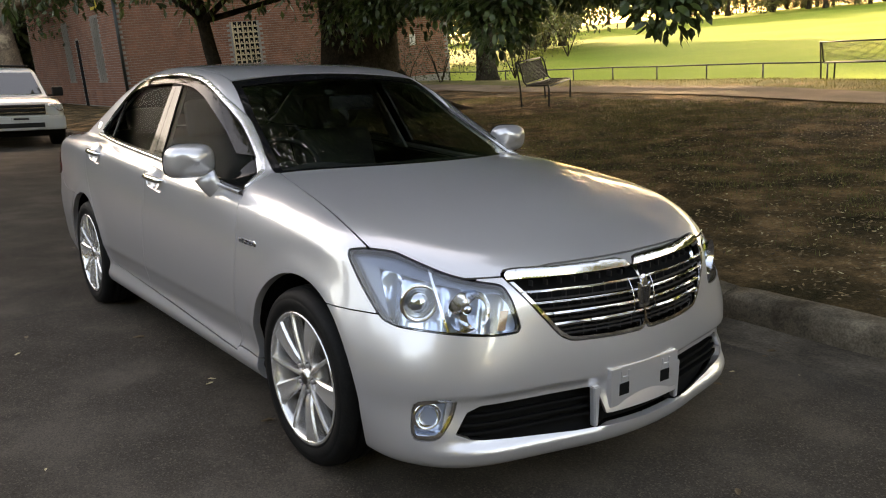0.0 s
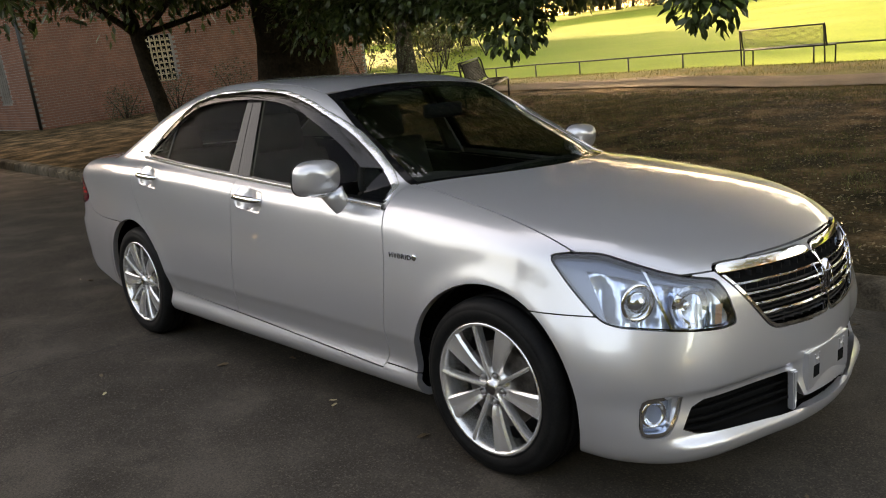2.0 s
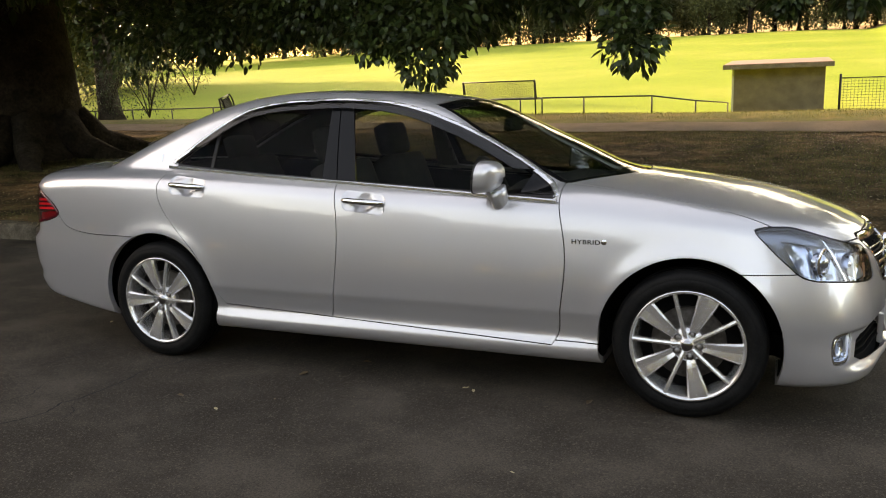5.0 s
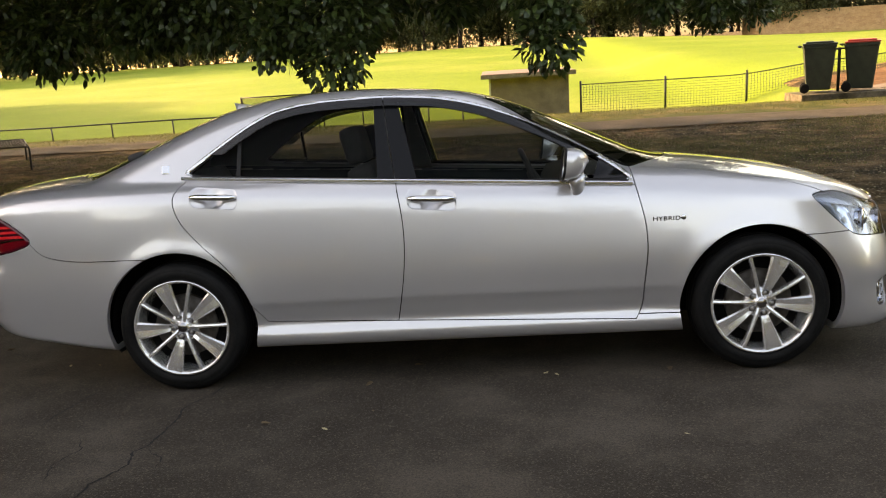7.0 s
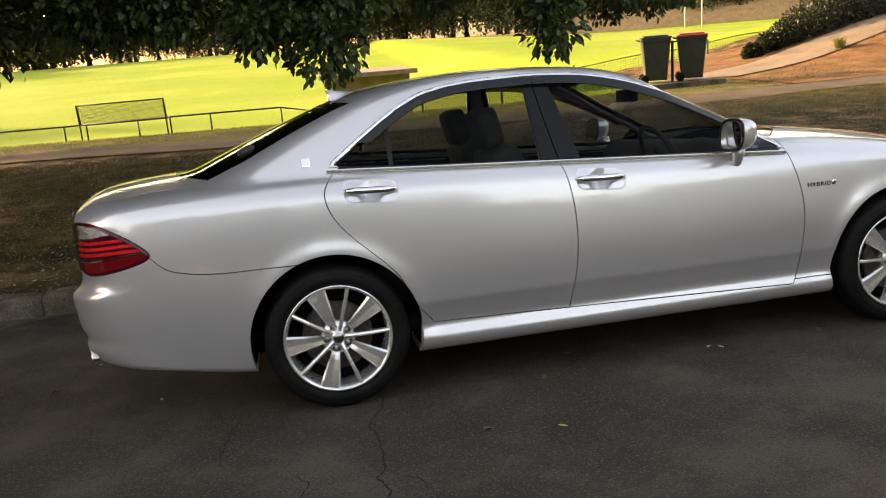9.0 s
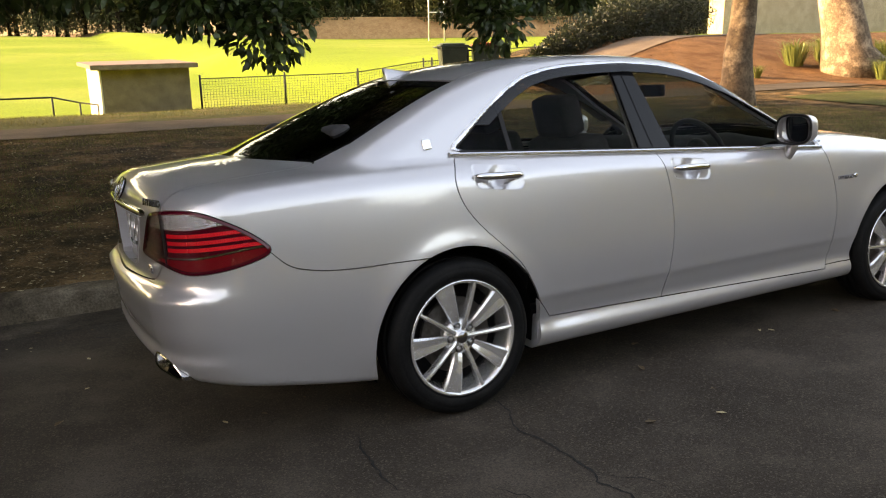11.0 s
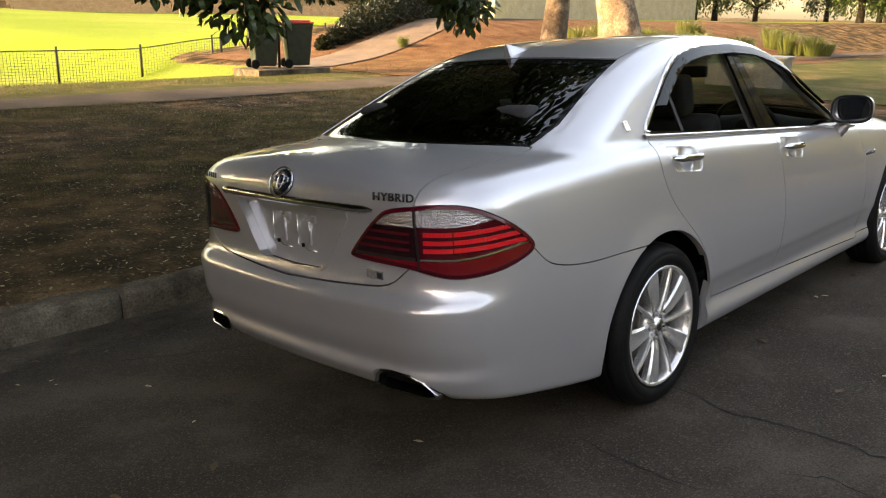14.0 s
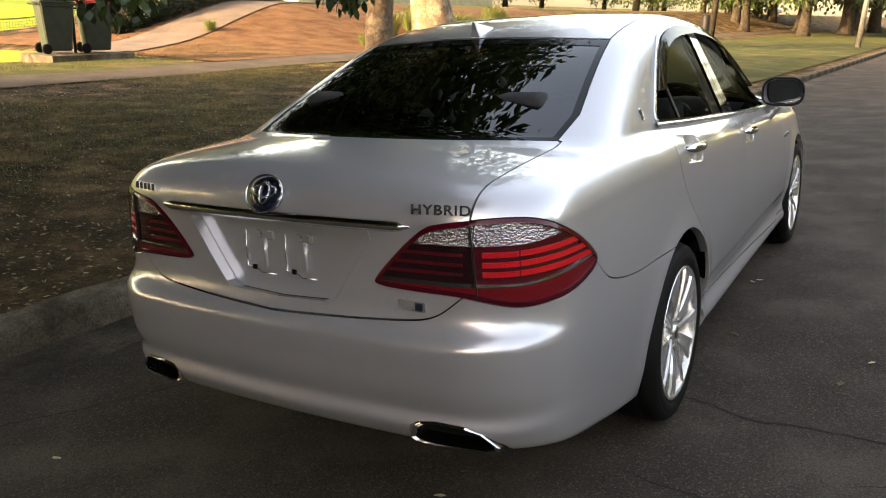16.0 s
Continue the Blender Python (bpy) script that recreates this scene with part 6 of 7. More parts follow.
def utility_vehicle():
    """A white dual-cab utility, nose towards +x."""
    v = thing("white_utility", "white dual-cab utility vehicle parked at the kerb", "car", pose(-17.9, 1.38, -.10, -4.5, 0, -2.4))
    bm = bmesh.new()
    sect = [(-2.6, .95, .42, 1.02), (-.9, .95, .42, 1.04), (.7, .95, .42, 1.06), (1.0, .93, .42, 1.12), (1.9, .92, .40, 1.08), (2.25, .88, .40, 1.0), (2.42, .76, .42, .90)]
    rows = []
    for x, w, lo, hi in sect:
        rows.append([bm.verts.new((x, y, z)) for y, z in ((-w * .96, lo), (-w, lo + .2), (-w, hi - .18), (-w * .9, hi - .03), (-w * .55, hi), (w * .55, hi), (w * .9, hi - .03), (w, hi - .18), (w, lo + .2), (w * .96, lo))])
    for p, q in zip(rows, rows[1:]):
        for i in range(9):
            f = bm.faces.new((p[i], p[i + 1], q[i + 1], q[i]))
            f.smooth = True
    bm.faces.new(rows[-1])
    bm.faces.new(rows[0][::-1])
    bmesh.ops.recalc_face_normals(bm, faces=bm.faces)
    part("body", bm, WHITE, v)
    bm = bmesh.new()
    rows = []
    for x, w, z in ((.98, .80, 1.10), (.30, .68, 1.66), (.05, .66, 1.74), (-1.1, .66, 1.75), (-1.35, .68, 1.66), (-1.6, .80, 1.05)):
        rows.append([bm.verts.new((x, y, zz)) for y, zz in ((-w - .06, min(z, 1.06)), (-w, z - .04), (-w * .85, z), (w * .85, z), (w, z - .04), (w + .06, min(z, 1.06)))])
    for p, q in zip(rows, rows[1:]):
        for i in range(5):
            f = bm.faces.new((p[i], p[i + 1], q[i + 1], q[i]))
    bmesh.ops.recalc_face_normals(bm, faces=bm.faces)
    part("cab", bm, WHITE, v)
    bm = bmesh.new()
    q = [bm.verts.new(p) for p in ((.945, -.70, 1.145), (.945, .70, 1.145), (.36, .60, 1.625), (.36, -.60, 1.625))]
    bm.faces.new(q)
    part("windscreen", bm, shader("dark_screen", (.02, .022, .022), .05, coat=1.0), v)
    dark = bpy.data.materials["dark_screen"]
    for s in (-1, 1):
        for x0, x1, t0, t1 in ((.70, -.32, .22, -.30), (-.40, -1.40, -.38, -1.22)):
            bm = bmesh.new()
            q = [bm.verts.new((x, s * (.865 - (z - 1.06) * .26 + .004), z)) for x, z in ((x0, 1.14), (x1, 1.14), (t1, 1.60), (t0, 1.60))]
            bm.faces.new(q if s > 0 else q[::-1])
            part("side_window", bm, dark, v)
        m = new("door_mirror")
        m.parent = v
        part("housing", boxed(.55, .68, s * 1.08 - .12, s * 1.08 + .12, 1.08, 1.30, .04), BLACK, m)
        part("stalk", boxed(.60, .66, min(s * .86, s * 1.0), max(s * .86, s * 1.0), 1.08, 1.12, .01), BLACK, m)
        lamp = new("headlamp")
        lamp.parent = v
        part("lens", boxed(2.10, 2.41, s * .71 - .15, s * .71 + .15, .78, .96, .05), CLEAR, lamp)
        part("fog_lamp", turned(bmesh.new(), [(.001, -.02), (.05, -.02), (.06, 0)], 20, pose(2.44, s * .66, .56, 0, 0, 90)), BLACK, v)
        for x in (1.55, -1.65):
            w = new("wheel")
            w.parent = v
            w.matrix_basis = pose(x, s * .82, .38, 0, 0, 0 if s < 0 else 180)
            part("tyre", turned(bmesh.new(), [(.20, -.12), (.34, -.13), (.375, -.10), (.38, 0), (.375, .10), (.34, .13), (.2, .12)], 40), RUBBER, w)
            part("rim", turned(bmesh.new(), [(.001, -.08), (.08, -.09), (.18, -.075), (.21, -.11)], 32), ALLOY, w)
            part("arch", turned(bmesh.new(), [(.43, -.14), (.43, .1)], 32, None, 0, math.pi), VOID, w)
    part("grille", boxed(2.36, 2.435, -.50, .50, .72, .94, .02), BLACK, v)
    for z in (.78, .87):
        part("grille_bar", boxed(2.40, 2.45, -.48, .48, z - .02, z + .02, .01), DARK_CHROME, v)
    part("front_bumper", boxed(2.20, 2.50, -.88, .88, .40, .70, .06), WHITE, v)
    part("lower_intake", boxed(2.47, 2.508, -.45, .45, .46, .56, .01), BLACK, v)
    part("number_plate", boxed(2.50, 2.512, -.19, .19, .60, .69, .004), WHITE, v)
    part("plate_bar", boxed(2.512, 2.515, -.15, .15, .625, .665), BLACK, v)
    part("roof_rack", boxed(-1.2, .1, -.60, .60, 1.77, 1.80, .01), BLACK, v)
    part("tray_cover", boxed(-2.58, -1.65, -.88, .88, 1.02, 1.06, .01), BLACK, v)
    part("underbody", boxed(-2.4, 2.1, -.8, .8, .25, .45), VOID, v)


utility_vehicle()


# ---- distance: bank, terraces, far trees, poles ----
def hedge(name, label, points, size, seed, leaf=SHRUB_LEAF, per=900, length=.09, width=.04):
    rng = np.random.default_rng(seed)
    h = thing(name, label, "bush")
    sizes = [size] * len(points) if isinstance(size, float) else size
    for p, size in zip(points, sizes):
        bm = bmesh.new()
        for k in range(5):
            a = rng.uniform(0, 6.28)
            tube(bm, [(p[0], p[1], p[2] - size * .9), (p[0] + size * .3 * math.cos(a), p[1] + size * .3 * math.sin(a), p[2] - size * .2), (p[0] + size * .7 * math.cos(a), p[1] + size * .7 * math.sin(a), p[2] + size * .4)], [.025, .018, .006], 5)
        part("branchwork", bm, BARK, h)
    v, f = leaves(rng, points, [[size * rng.uniform(.8, 1.15)] for size in sizes], per, length, width, .1)
    ob = new("foliage", raw_mesh("foliage", v, f.tolist(), leaf))
    ob.parent = h
    return h


def height_at(x, y):
    c, s = math.cos(radians(2.4)), math.sin(radians(2.4))
    return float(park_height(np.array([x * c - y * s]), np.array([x * s + y * c]))[0])


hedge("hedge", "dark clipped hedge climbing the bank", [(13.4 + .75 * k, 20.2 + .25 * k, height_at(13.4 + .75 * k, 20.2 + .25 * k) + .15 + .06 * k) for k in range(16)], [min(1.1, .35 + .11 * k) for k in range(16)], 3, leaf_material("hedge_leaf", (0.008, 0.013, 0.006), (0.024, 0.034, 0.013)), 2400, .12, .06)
hedge("shrub", "shaded shrub in front of the brick wall", [(-23.6, 10.5, .6), (-23.0, 12.4, .7), (-22.6, 14.8, .9), (-24.2, 8.9, .5)], .8, 4)
hedge("shrub", "tall dark shrub beside the trunk", [(-19.5, 15.5, .9), (-19.0, 16.8, 1.1), (-18.4, 18.0, .9), (-19.8, 14.2, .8)], 1.1, 5)
hedge("flowering_shrub", "olive flowering shrub in sunlight", [(-20.5, 20.5, 1.3), (-19.5, 21.8, 1.6), (-21.5, 22.5, 1.8)], 1.3, 6, FAR_LEAF)


def grass_clump(seed):
    rng = np.random.default_rng(seed)
    n = 260
    a, r = rng.uniform(0, 6.283, n), .22 * np.sqrt(rng.random(n))
    base = np.stack([r * np.cos(a), r * np.sin(a), np.zeros(n)], 1)
    out = rng.uniform(.15, .6, n)[:, None] * np.stack([np.cos(a), np.sin(a), np.zeros(n)], 1)
    h = rng.uniform(.45, .85, n)[:, None]
    mid = base + out * .45 + np.array([0, 0, 1]) * h * .75
    tip = base + out * 1.25 + np.array([0, 0, 1]) * h * rng.uniform(.7, 1.0, n)[:, None]
    side = np.stack([-np.sin(a), np.cos(a), np.zeros(n)], 1) * .008
    v = np.stack([base - side, base + side, mid + side, mid - side, tip], 1).reshape(-1, 3)
    i = np.arange(n)[:, None] * 5
    f = (i + [0, 1, 2, 3]).tolist() + (i + [3, 2, 4]).tolist()
    return raw_mesh("blades", v, f, BLADE)


clumps = [grass_clump(k) for k in range(3)]
rng = random.Random(8)
for k in range(34):
    x, y = (rng.uniform(19.5, 34), rng.uniform(11.0, 15.5)) if k > 1 else (rng.uniform(13.5, 19), rng.uniform(13.5, 18))
    t = thing("grass_clump", "strappy green grass clump in bark mulch", "plant", pose(x, y, height_at(x, y), 0, 0, rng.uniform(0, 360)), "grass clumps")
    ob = new("tuft", clumps[k % 3])
    ob.parent = t
    ob.scale = [rng.uniform(.7, 1.5) if k > 1 else .55] * 3

mulch = sheet("mulch_bed", np.arange(9.6, 40, .5), np.arange(13.4, 24, .5), lambda x, y: park_height(x, y) + .022, MULCH, STREET, "sunlit orange bark mulch bank", "mulch")
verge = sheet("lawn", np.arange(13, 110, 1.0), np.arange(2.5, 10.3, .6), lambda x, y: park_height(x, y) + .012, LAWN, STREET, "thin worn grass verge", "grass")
mulch2 = sheet("mulch_bed", np.arange(18, 30, .5), np.arange(10.2, 13.4, .5), lambda x, y: park_height(x, y) + .022, MULCH, STREET, "orange bark mulch round the trees", "mulch")
RAMP = mottled("dusty_ramp_concrete", (0.10, 0.07, 0.048), (0.16, 0.115, 0.08), 1.2, 0.9, 0.3, 60.0, 0.005)
ramp = sheet("ramp_path", np.linspace(0, 1, 30), np.linspace(-.9, .9, 5), lambda u, w: u * 0, RAMP, None, "pale concrete ramp path up the bank", "path")
for v in ramp.data.vertices:
    u, w = v.co.x, v.co.y
    x, y = 10.2 + 17 * u - w * .35, 17.2 + 5.6 * u + w
    v.co = (x, y, height_at(x, y) + .05)


def gum_trunk(name, label, at, radius, lean, seed, height=9.0):
    return tree(name, label, at, height, radius, 4.0, seed, PALE_BARK, FAR_LEAF, 130, 110, (.20, .06), lean, .5, "", .7, 1.2)


gum_trunk("gum_tree", "pale-barked gum tree in the mulch bank", (11.2, 9.1, 0), .33, (.02, .0), 21)
gum_trunk("gum_tree", "thick leaning sunlit gum tree", (21.6, 13.6, height_at(21.6, 13.6)), .75, (-.25, .2), 22, 12.0)
tree("street_tree", "slim leaning grey trunk with dark crown", (-11.6, 4.45, 0), 8.5, .16, 3.6, 23, BARK, LEAF, 80, 110, (.15, .06), (-.10, -.12), .42, "", .5, 1.0)
tree("dark_tree", "dark-trunked evergreen by the bench", (-20.8, 18.7, -.4), 8.0, .42, 4.5, 24, BARK, LEAF, 90, 120, (.2, .09), (0, 0), .34, "", .6, 1.2)
tree("pale_tree", "pale multi-stemmed tree beyond the utility", (-34.0, 4.6, 0), 11.0, .55, 5.5, 25, PALE_BARK, LEAF, 110, 120, (.24, .11), (.03, -.05), .35, "", .6, 1.5)

# added sun blockers: their crowns above the view keep the road in shade
for x, y, seed in ((-41.5, 13.5, 27), (-47, 7.0, 28), (-36.5, 19.5, 29)):
    tree("dark_tree", "tall dark evergreen added behind the brick building to block the low sun", (x, y, 0), 15.0, .45, 7.0, seed, BARK, LEAF, 170, 110, (.42, .2), (0, 0), .30, "", .5, 1.7)
far_kinds = [tree("far_tree", "hazy olive-green tree, in the park or added out of view", (0, 0, -50), 11, .35, 5.0, 30 + k, BARK, FAR_LEAF, 110, 80, (.55, .30), (0, 0), .12, "far trees", .4, 1.7) for k in range(3)]
dark_kinds = [tree("far_tree", "dark spreading roadside tree with bare lower trunk", (0, 0, -50), 12, .5, 5.5, 36 + k, BARK, LEAF, 110, 90, (.5, .26), (.03, 0), .26, "far trees", .5, 1.7) for k in range(2)]
spots = []
rng = random.Random(12)
for k in range(92):
    spots.append((-125 + k * 2.8 + rng.uniform(-2, 2), 152 + rng.uniform(-4, 30), rng.uniform(.75, 1.4)))
for k in range(26):
    spots.append((-150 + k * 4.2, 60 + k * 3.4 + rng.uniform(-4, 4), rng.uniform(.8, 1.2)))
for k in range(22):
    spots.append((-44 - rng.uniform(0, 30), -2 + k * 3.2 + rng.uniform(-2, 2), rng.uniform(.9, 1.4)))
for k in range(26):
    spots.append((62 + rng.uniform(0, 70), 8 + rng.uniform(0, 70), rng.uniform(.7, 1.15)))
for k in range(40):
    spots.append((-90 + k * 4.6 + rng.uniform(-2, 2), -19 - rng.uniform(0, 12), rng.uniform(.45, .95)))
for k in range(16):
    spots.append((-62 - rng.uniform(0, 40), -16 + 1.3 * k, rng.uniform(1.0, 1.5)))
# added across the road, out of view, to darken reflections in the car
spots += [(-30, -12, .7), (-22, -12, .62), (-15, -13, .55), (15, -10.5, .85), (22, -10.5, .95), (30, -11.5, 1.0), (40, -11, 1.0)]
spots += [(-95 + k * 3.0, -15 - rng.uniform(0, 2), rng.uniform(.24, .36)) for k in range(64)]
# added to close a bright gap mirrored in the front door
spots += [(2.5 + 2.3 * k, -15.6 - .3 * (k % 2), .36) for k in range(6)]
spots += [(60, 6.5, .8), (68, 4.5, 1.0), (78, 9, 1.1), (86, 3.5, 1.1), (96, 6, 1.2), (108, 1, 1.2), (74, 14, .9), (90, 15, 1.1), (128, -7, 1.3), (132, 0, 1.3), (138, -14, 1.3), (126, 6, 1.2)]
# added to close the gap behind a bright yellow streak in the reflections
spots += [(-52 - rng.uniform(0, 24), 6 + rng.uniform(0, 12), rng.uniform(1.1, 1.5)) for k in range(14)]
for i, (x, y, s) in enumerate(spots):
    z = 1.5 if y > 100 else (.2 if y < 0 else 0.0)
    t = copy_thing(dark_kinds[i % 2] if x > 40 and y < 60 else far_kinds[i % 3], pose(x, y, z, 0, 0, rng.uniform(0, 360)))
    t.scale = [s] * 3
for t in dark_kinds:
    t.matrix_basis = pose(-70 - 9 * dark_kinds.index(t), -38, .2)
for t in far_kinds:
    t.matrix_basis = pose(-60 + 9 * far_kinds.index(t), -34, .2)

terrace = thing("terraced_stand", "long terraced bank of timber seating beyond the field", "stand")
TIMBER = mottled("weathered_orange_timber", (0.34, 0.19, 0.09), (0.46, 0.28, 0.14), 0.8, 0.8, 0.3, 12.0, 0.02)
for k in range(7):
    part("terrace_step", boxed(46, 125, 141 + k * 1.6, 142.6 + k * 1.6, -.6, .6 + k * .58), TIMBER, terrace)
for k in range(7):
    part("seat_plank", boxed(46, 125, 141.1 + k * 1.6, 141.5 + k * 1.6, .6 + k * .58, .9 + k * .58), TIMBER, terrace)
goal = thing("goal_posts", "white rugby goal posts on the field", "goal")
for x in (51.0, 53.4):
    part("post", tube(bmesh.new(), [(x, 98, -.4), (x, 98, 10)], .09, 8), WHITE, goal)
part("cross_bar", tube(bmesh.new(), [(51.0, 98, 4.0), (53.4, 98, 4.0)], .07, 8), WHITE, goal)
wall = thing("cream_brick_wall", "low cream brick wall of a building behind the gum trees", "wall")
part("wall", boxed(30, 52, 27, 28, 0, 4.2), PALE_BRICK, wall)
boxy = thing("concrete_box", "grey ribbed concrete utility box on the grass", "utility box", pose(15.2, 6.3, 0, 0, 0, 8))
part("body", boxed(-.35, .35, -.9, .9, -.1, .66, .02), GALV, boxy)
for y in (-.6, -.2, .2, .6):
    part("rib", boxed(-.37, .37, y - .02, y + .02, 0, .64, .005), GALV, boxy)
part("cap", boxed(-.39, .39, -.94, .94, .66, .72, .015), GALV, boxy)
pole = thing("timber_pole", "weathered timber pole on the verge", "pole")
part("shaft", tube(bmesh.new(), [(45.6, 9.6, -.3), (45.7, 9.4, 9)], [.17, .13], 12), BARK, pole)
bollard = thing("bollard", "dark round bollard beside the pole", "bollard")
part("shaft", turned(bmesh.new(), [(.22, -.0), (.22, 1.2), (.20, 1.28), (.001, 1.3)], 20, pose(44.4, 9.7, 0) @ pose(0, 0, 0, 90, 0, 0) @ Matrix.Diagonal((1, 1, 1, 1))), BLACK, bollard)
lamp_post = thing("white_post", "white painted post by the kerb", "post")
part("shaft", tube(bmesh.new(), [(42.5, 1.7, -.2), (42.6, 1.6, 5.5)], [.14, .11], 10), GALV, lamp_post)
far_car = thing("far_car", "small white car parked far away", "car", pose(118, 19, 1.2, 0, 0, 80))
part("body", boxed(-2.2, 2.2, -.85, .85, .3, .95, .2), WHITE, far_car)
part("cab", boxed(-1.5, 1.1, -.75, .75, .9, 1.5, .25), WHITE, far_car)
part("windows", boxed(-1.4, 1.0, -.78, .78, 1.0, 1.35, .1), GLOSS_BLACK, far_car)
for x in (-1.4, 1.4):
    part("wheel", turned(bmesh.new(), [(.001, -.88), (.32, -.88), (.32, .88), (.001, .88)], 20, pose(x, 0, .32)), RUBBER, far_car)


# ---- litter, grass and cracks, lying in the plane of the road by the car ----
def ribbon(points, width, rng):
    """A crack: a thin ragged strip along points."""
    pts = []
    for (ax, ay), (bx, by) in zip(points, points[1:]):
        n = max(2, int(math.hypot(bx - ax, by - ay) / .018))
        for k in range(n):
            f = k / n
            pts.append((ax + (bx - ax) * f + rng.uniform(-.006, .006), ay + (by - ay) * f + rng.uniform(-.006, .006)))
    bm = bmesh.new()
    prev = None
    for i, (x, y) in enumerate(pts):
        nx, ny = (pts[min(i + 1, len(pts) - 1)][0] - pts[max(i - 1, 0)][0], pts[min(i + 1, len(pts) - 1)][1] - pts[max(i - 1, 0)][1])
        l = math.hypot(nx, ny) or 1
        w = width * rng.uniform(.35, 1.2) * min(1, i / 6 + .1, (len(pts) - i) / 6)
        a, b = bm.verts.new((x - ny / l * w, y + nx / l * w, .0025)), bm.verts.new((x + ny / l * w, y - nx / l * w, .0025))
        if prev:
            bm.faces.new((prev[0], prev[1], b, a))
        prev = (a, b)
    return bm


crack_rng = random.Random(2)
CRACK = shader("crack_shadow", (.006, .006, .006), .95)
for line, w in (([(-1.25, -.80), (-1.275, -.96), (-1.335, -1.08), (-1.355, -1.15), (-1.325, -1.26), (-1.33, -1.42), (-1.335, -1.57), (-1.37, -1.65), (-1.33, -1.78), (-1.41, -1.95), (-1.40, -2.3)], .006),
                ([(-2.72, 1.45), (-2.55, 1.35), (-2.40, 1.24), (-2.30, 1.19), (-2.16, 1.11), (-1.9, 1.0)], .006),
                ([(-1.89, -.80), (-1.935, -.95), (-1.95, -1.10), (-1.967, -1.22), (-1.96, -1.34)], .005),
                ([(-1.335, -1.57), (-1.29, -1.66), (-1.22, -1.72), (-1.20, -1.86)], .003),
                ([(-1.70, -1.45), (-1.62, -1.6), (-1.66, -1.75), (-1.60, -1.95)], .003)):
    ob = tagged(part("road_crack", ribbon(line, w, crack_rng), CRACK), "thin dark crack in the asphalt", "crack", "road cracks", "structure")
    ob.matrix_world = CAMBER


def fallen_leaf(size, seed):
    rng = random.Random(seed)
    bm = bmesh.new()
    n = 9
    ring = []
    for k in range(n):
        a = 2 * math.pi * k / n
        r = size * (.9 + .2 * rng.random())
        ring.append(bm.verts.new((r * math.cos(a), r * .42 * math.sin(a), .002 + .25 * size * abs(math.sin(a)) * rng.random() + .004)))
    mid = bm.verts.new((0, 0, .003))
    for k in range(n):
        bm.faces.new((mid, ring[k], ring[(k + 1) % n]))
    return mesh_of("leaf", bm, DEAD_LEAF if seed % 3 else YELLOW_LEAF)


YELLOW_LEAF = shader("yellowed_leaf", (.42, .35, .20), .6)
leaf_meshes = [fallen_leaf(.022 + .006 * (k % 3), k) for k in range(6)]
leaf_rng = random.Random(3)
on_road = [(-.60, -1.475), (-.885, -1.38), (1.0, -.82), (.39, -.82), (-.27, -.60), (-.49, -.89), (.44, -.85), (2.54, .16), (1.81, 1.55), (-2.71, .965), (-3.25, .12), (-2.92, .05), (-2.31, -.37), (-4.47, .2), (-3.26, -.52)]
on_road += [(leaf_rng.uniform(-6, 5), leaf_rng.uniform(-3, 1.5)) for _ in range(40)] + [(leaf_rng.uniform(-7, 6), leaf_rng.uniform(1.3, 1.75)) for _ in range(40)]
for i, (x, y) in enumerate(on_road):
    t = new("fallen_leaf", leaf_meshes[0 if i == 0 else i % 6])
    t.matrix_world = CAMBER @ pose(x, y, .002, 0, 0, leaf_rng.uniform(0, 360)) @ Matrix.Diagonal([.9 if i < 15 else leaf_rng.uniform(.3, .65)] * 3 + [1])
    tagged(t, "small dry fallen leaf on the asphalt", "leaf", "leaves on the road")


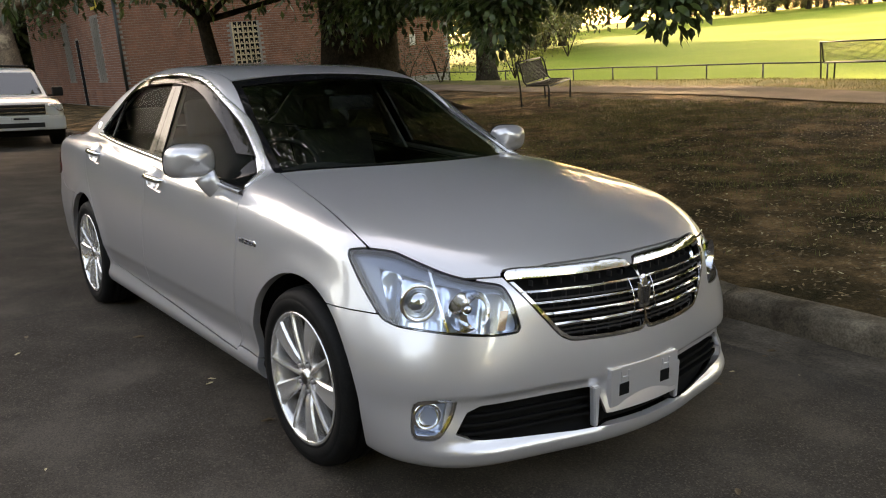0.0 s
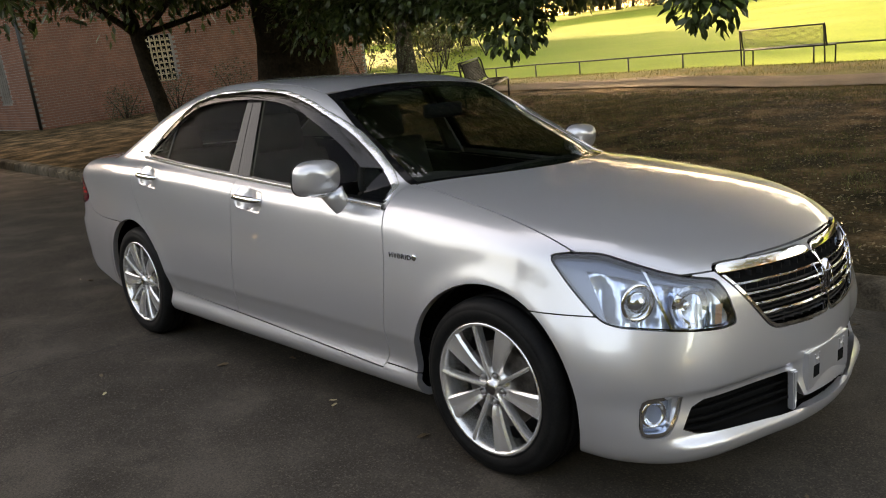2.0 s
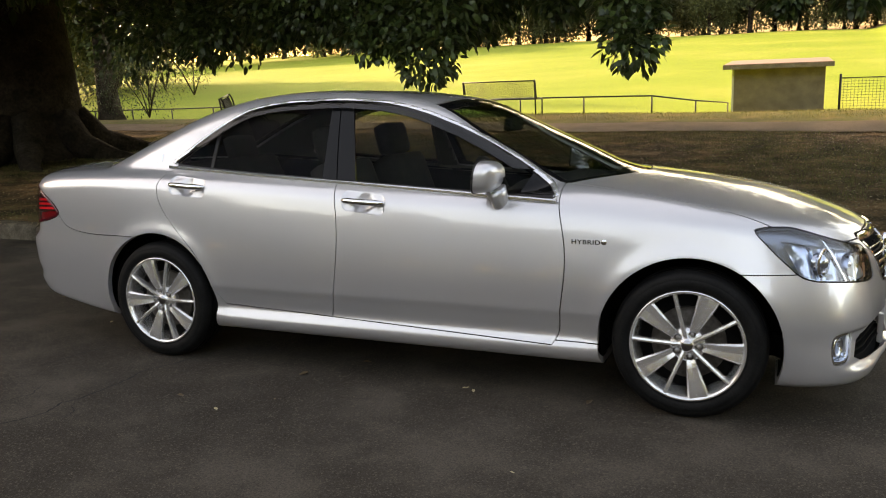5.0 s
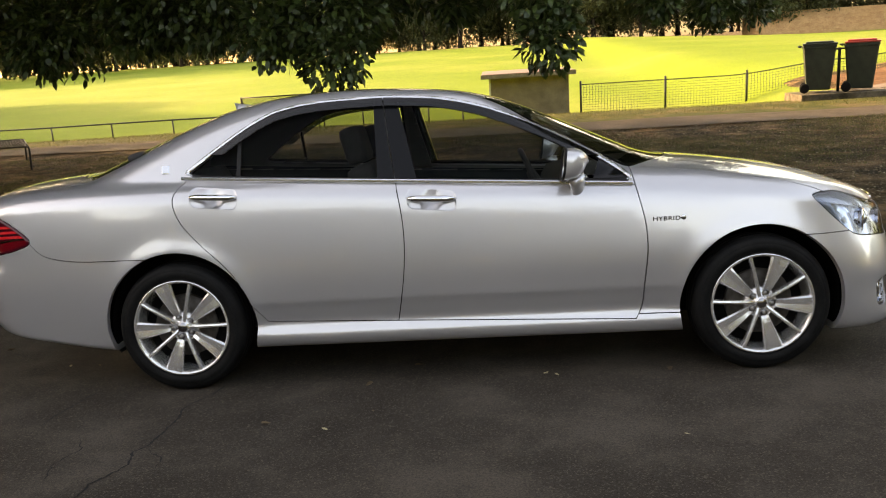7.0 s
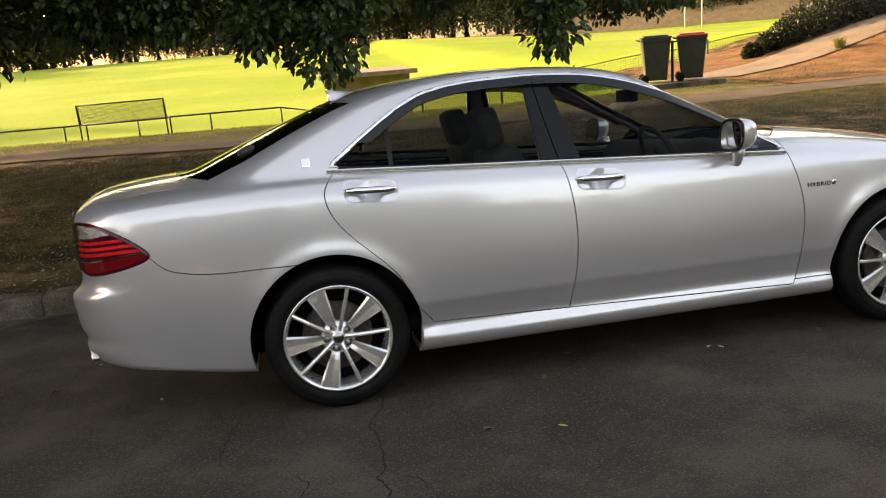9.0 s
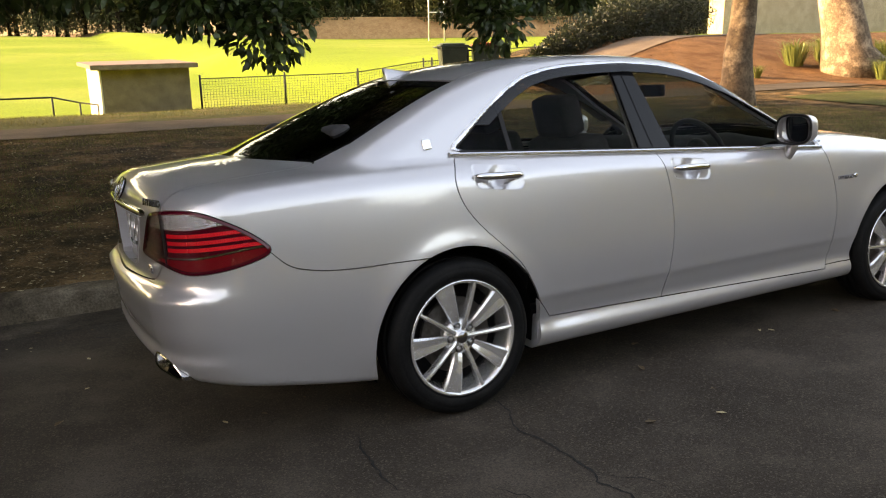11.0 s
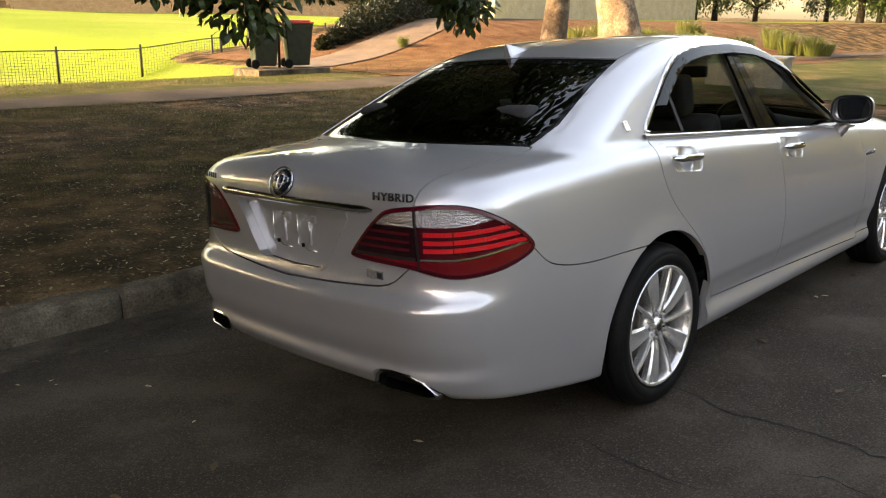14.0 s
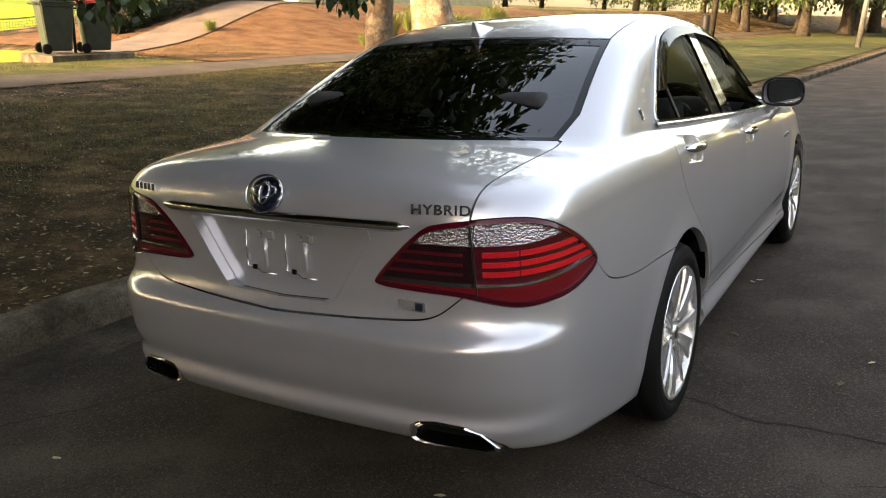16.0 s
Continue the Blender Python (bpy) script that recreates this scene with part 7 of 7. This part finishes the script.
def scattered(name, label, n, box_, size, material, seed, kind="litter", test=None):
    rng = np.random.default_rng(seed)
    x, y = rng.uniform(box_[0], box_[1], n), rng.uniform(box_[2], box_[3], n)
    if test is not None:
        ok = test(x, y, rng)
        x, y = x[ok], y[ok]
    n = len(x)
    c, s = math.cos(radians(2.4)), math.sin(radians(2.4))
    z = park_height(x * c - y * s, x * s + y * c) + .004
    base = np.stack([x, y, z], 1)
    a = rng.uniform(0, 6.283, n)
    if kind == "litter":
        way = np.stack([np.cos(a), np.sin(a), rng.uniform(-.1, .35, n)], 1)
        side = np.stack([-np.sin(a), np.cos(a), rng.uniform(-.4, .4, n)], 1)
        ln, wd = size * rng.uniform(.5, 1.2, n)[:, None], size * .22 * rng.uniform(.6, 1.2, n)[:, None]
        v = np.stack([base, base + way * ln / 2 + side * wd, base + way * ln, base + way * ln / 2 - side * wd], 1).reshape(-1, 3)
        v[:, 2] += .006
        i = np.arange(n)[:, None] * 4
        f = (i + [0, 1, 2, 3]).tolist()
    else:
        lean = np.stack([np.cos(a), np.sin(a)], 1) * rng.uniform(.1, .9, n)[:, None] * size
        h = size * rng.uniform(.5, 1.2, n)
        tip = base + np.concatenate([lean, h[:, None]], 1)
        side = np.stack([-np.sin(a), np.cos(a), np.zeros(n)], 1) * size * .07
        v = np.stack([base - side, base + side, tip], 1).reshape(-1, 3)
        f = (np.arange(n)[:, None] * 3 + [0, 1, 2]).tolist()
    ob = new(name, raw_mesh(name, v, f, material))
    return tagged(ob, label, "grass" if kind == "blade" else "litter", kind="stuff")


TUFT = leaf_material("dull_lawn_blade", (0.055, 0.072, 0.016), (0.19, 0.175, 0.06), 0.7)


def patchy(x, y, rng):
    fine = 1.3 * np.sin(x * 9 + 2 * np.sin(y * 5)) * np.cos(y * 11 - 3 * np.cos(x * 4))
    k = fine + np.sin(x * .9 + 1.3 * np.sin(y * .7)) + np.cos(y * 1.1 - .6 * x) + .8 * step(4, 8, y) - 1.3 * step(5.0, 2.6, y) + rng.normal(0, .5, len(x))
    return k > .3


scattered("leaf_litter", "dry brown leaf litter under the tree", 46000, (-12, 9, 2.15, 11.2), .042, DEAD_LEAF, 41)
scattered("pale_litter", "pale yellowed leaves scattered on the ground", 4200, (-12, 9, 2.2, 11.0), .042, YELLOW_LEAF, 42)
scattered("grass", "thin patchy park grass", 230000, (-12, 12, 2.4, 11.25), .042, TUFT, 43, "blade", patchy)
scattered("grass", "thin dry grass beyond the path", 24000, (-14, 14, 13.45, 17.0), .06, TUFT, 44, "blade")
scattered("mulch_chips", "loose orange bark chips on the bank", 9000, (9.8, 26, 13.4, 22), .09, MULCH, 45)
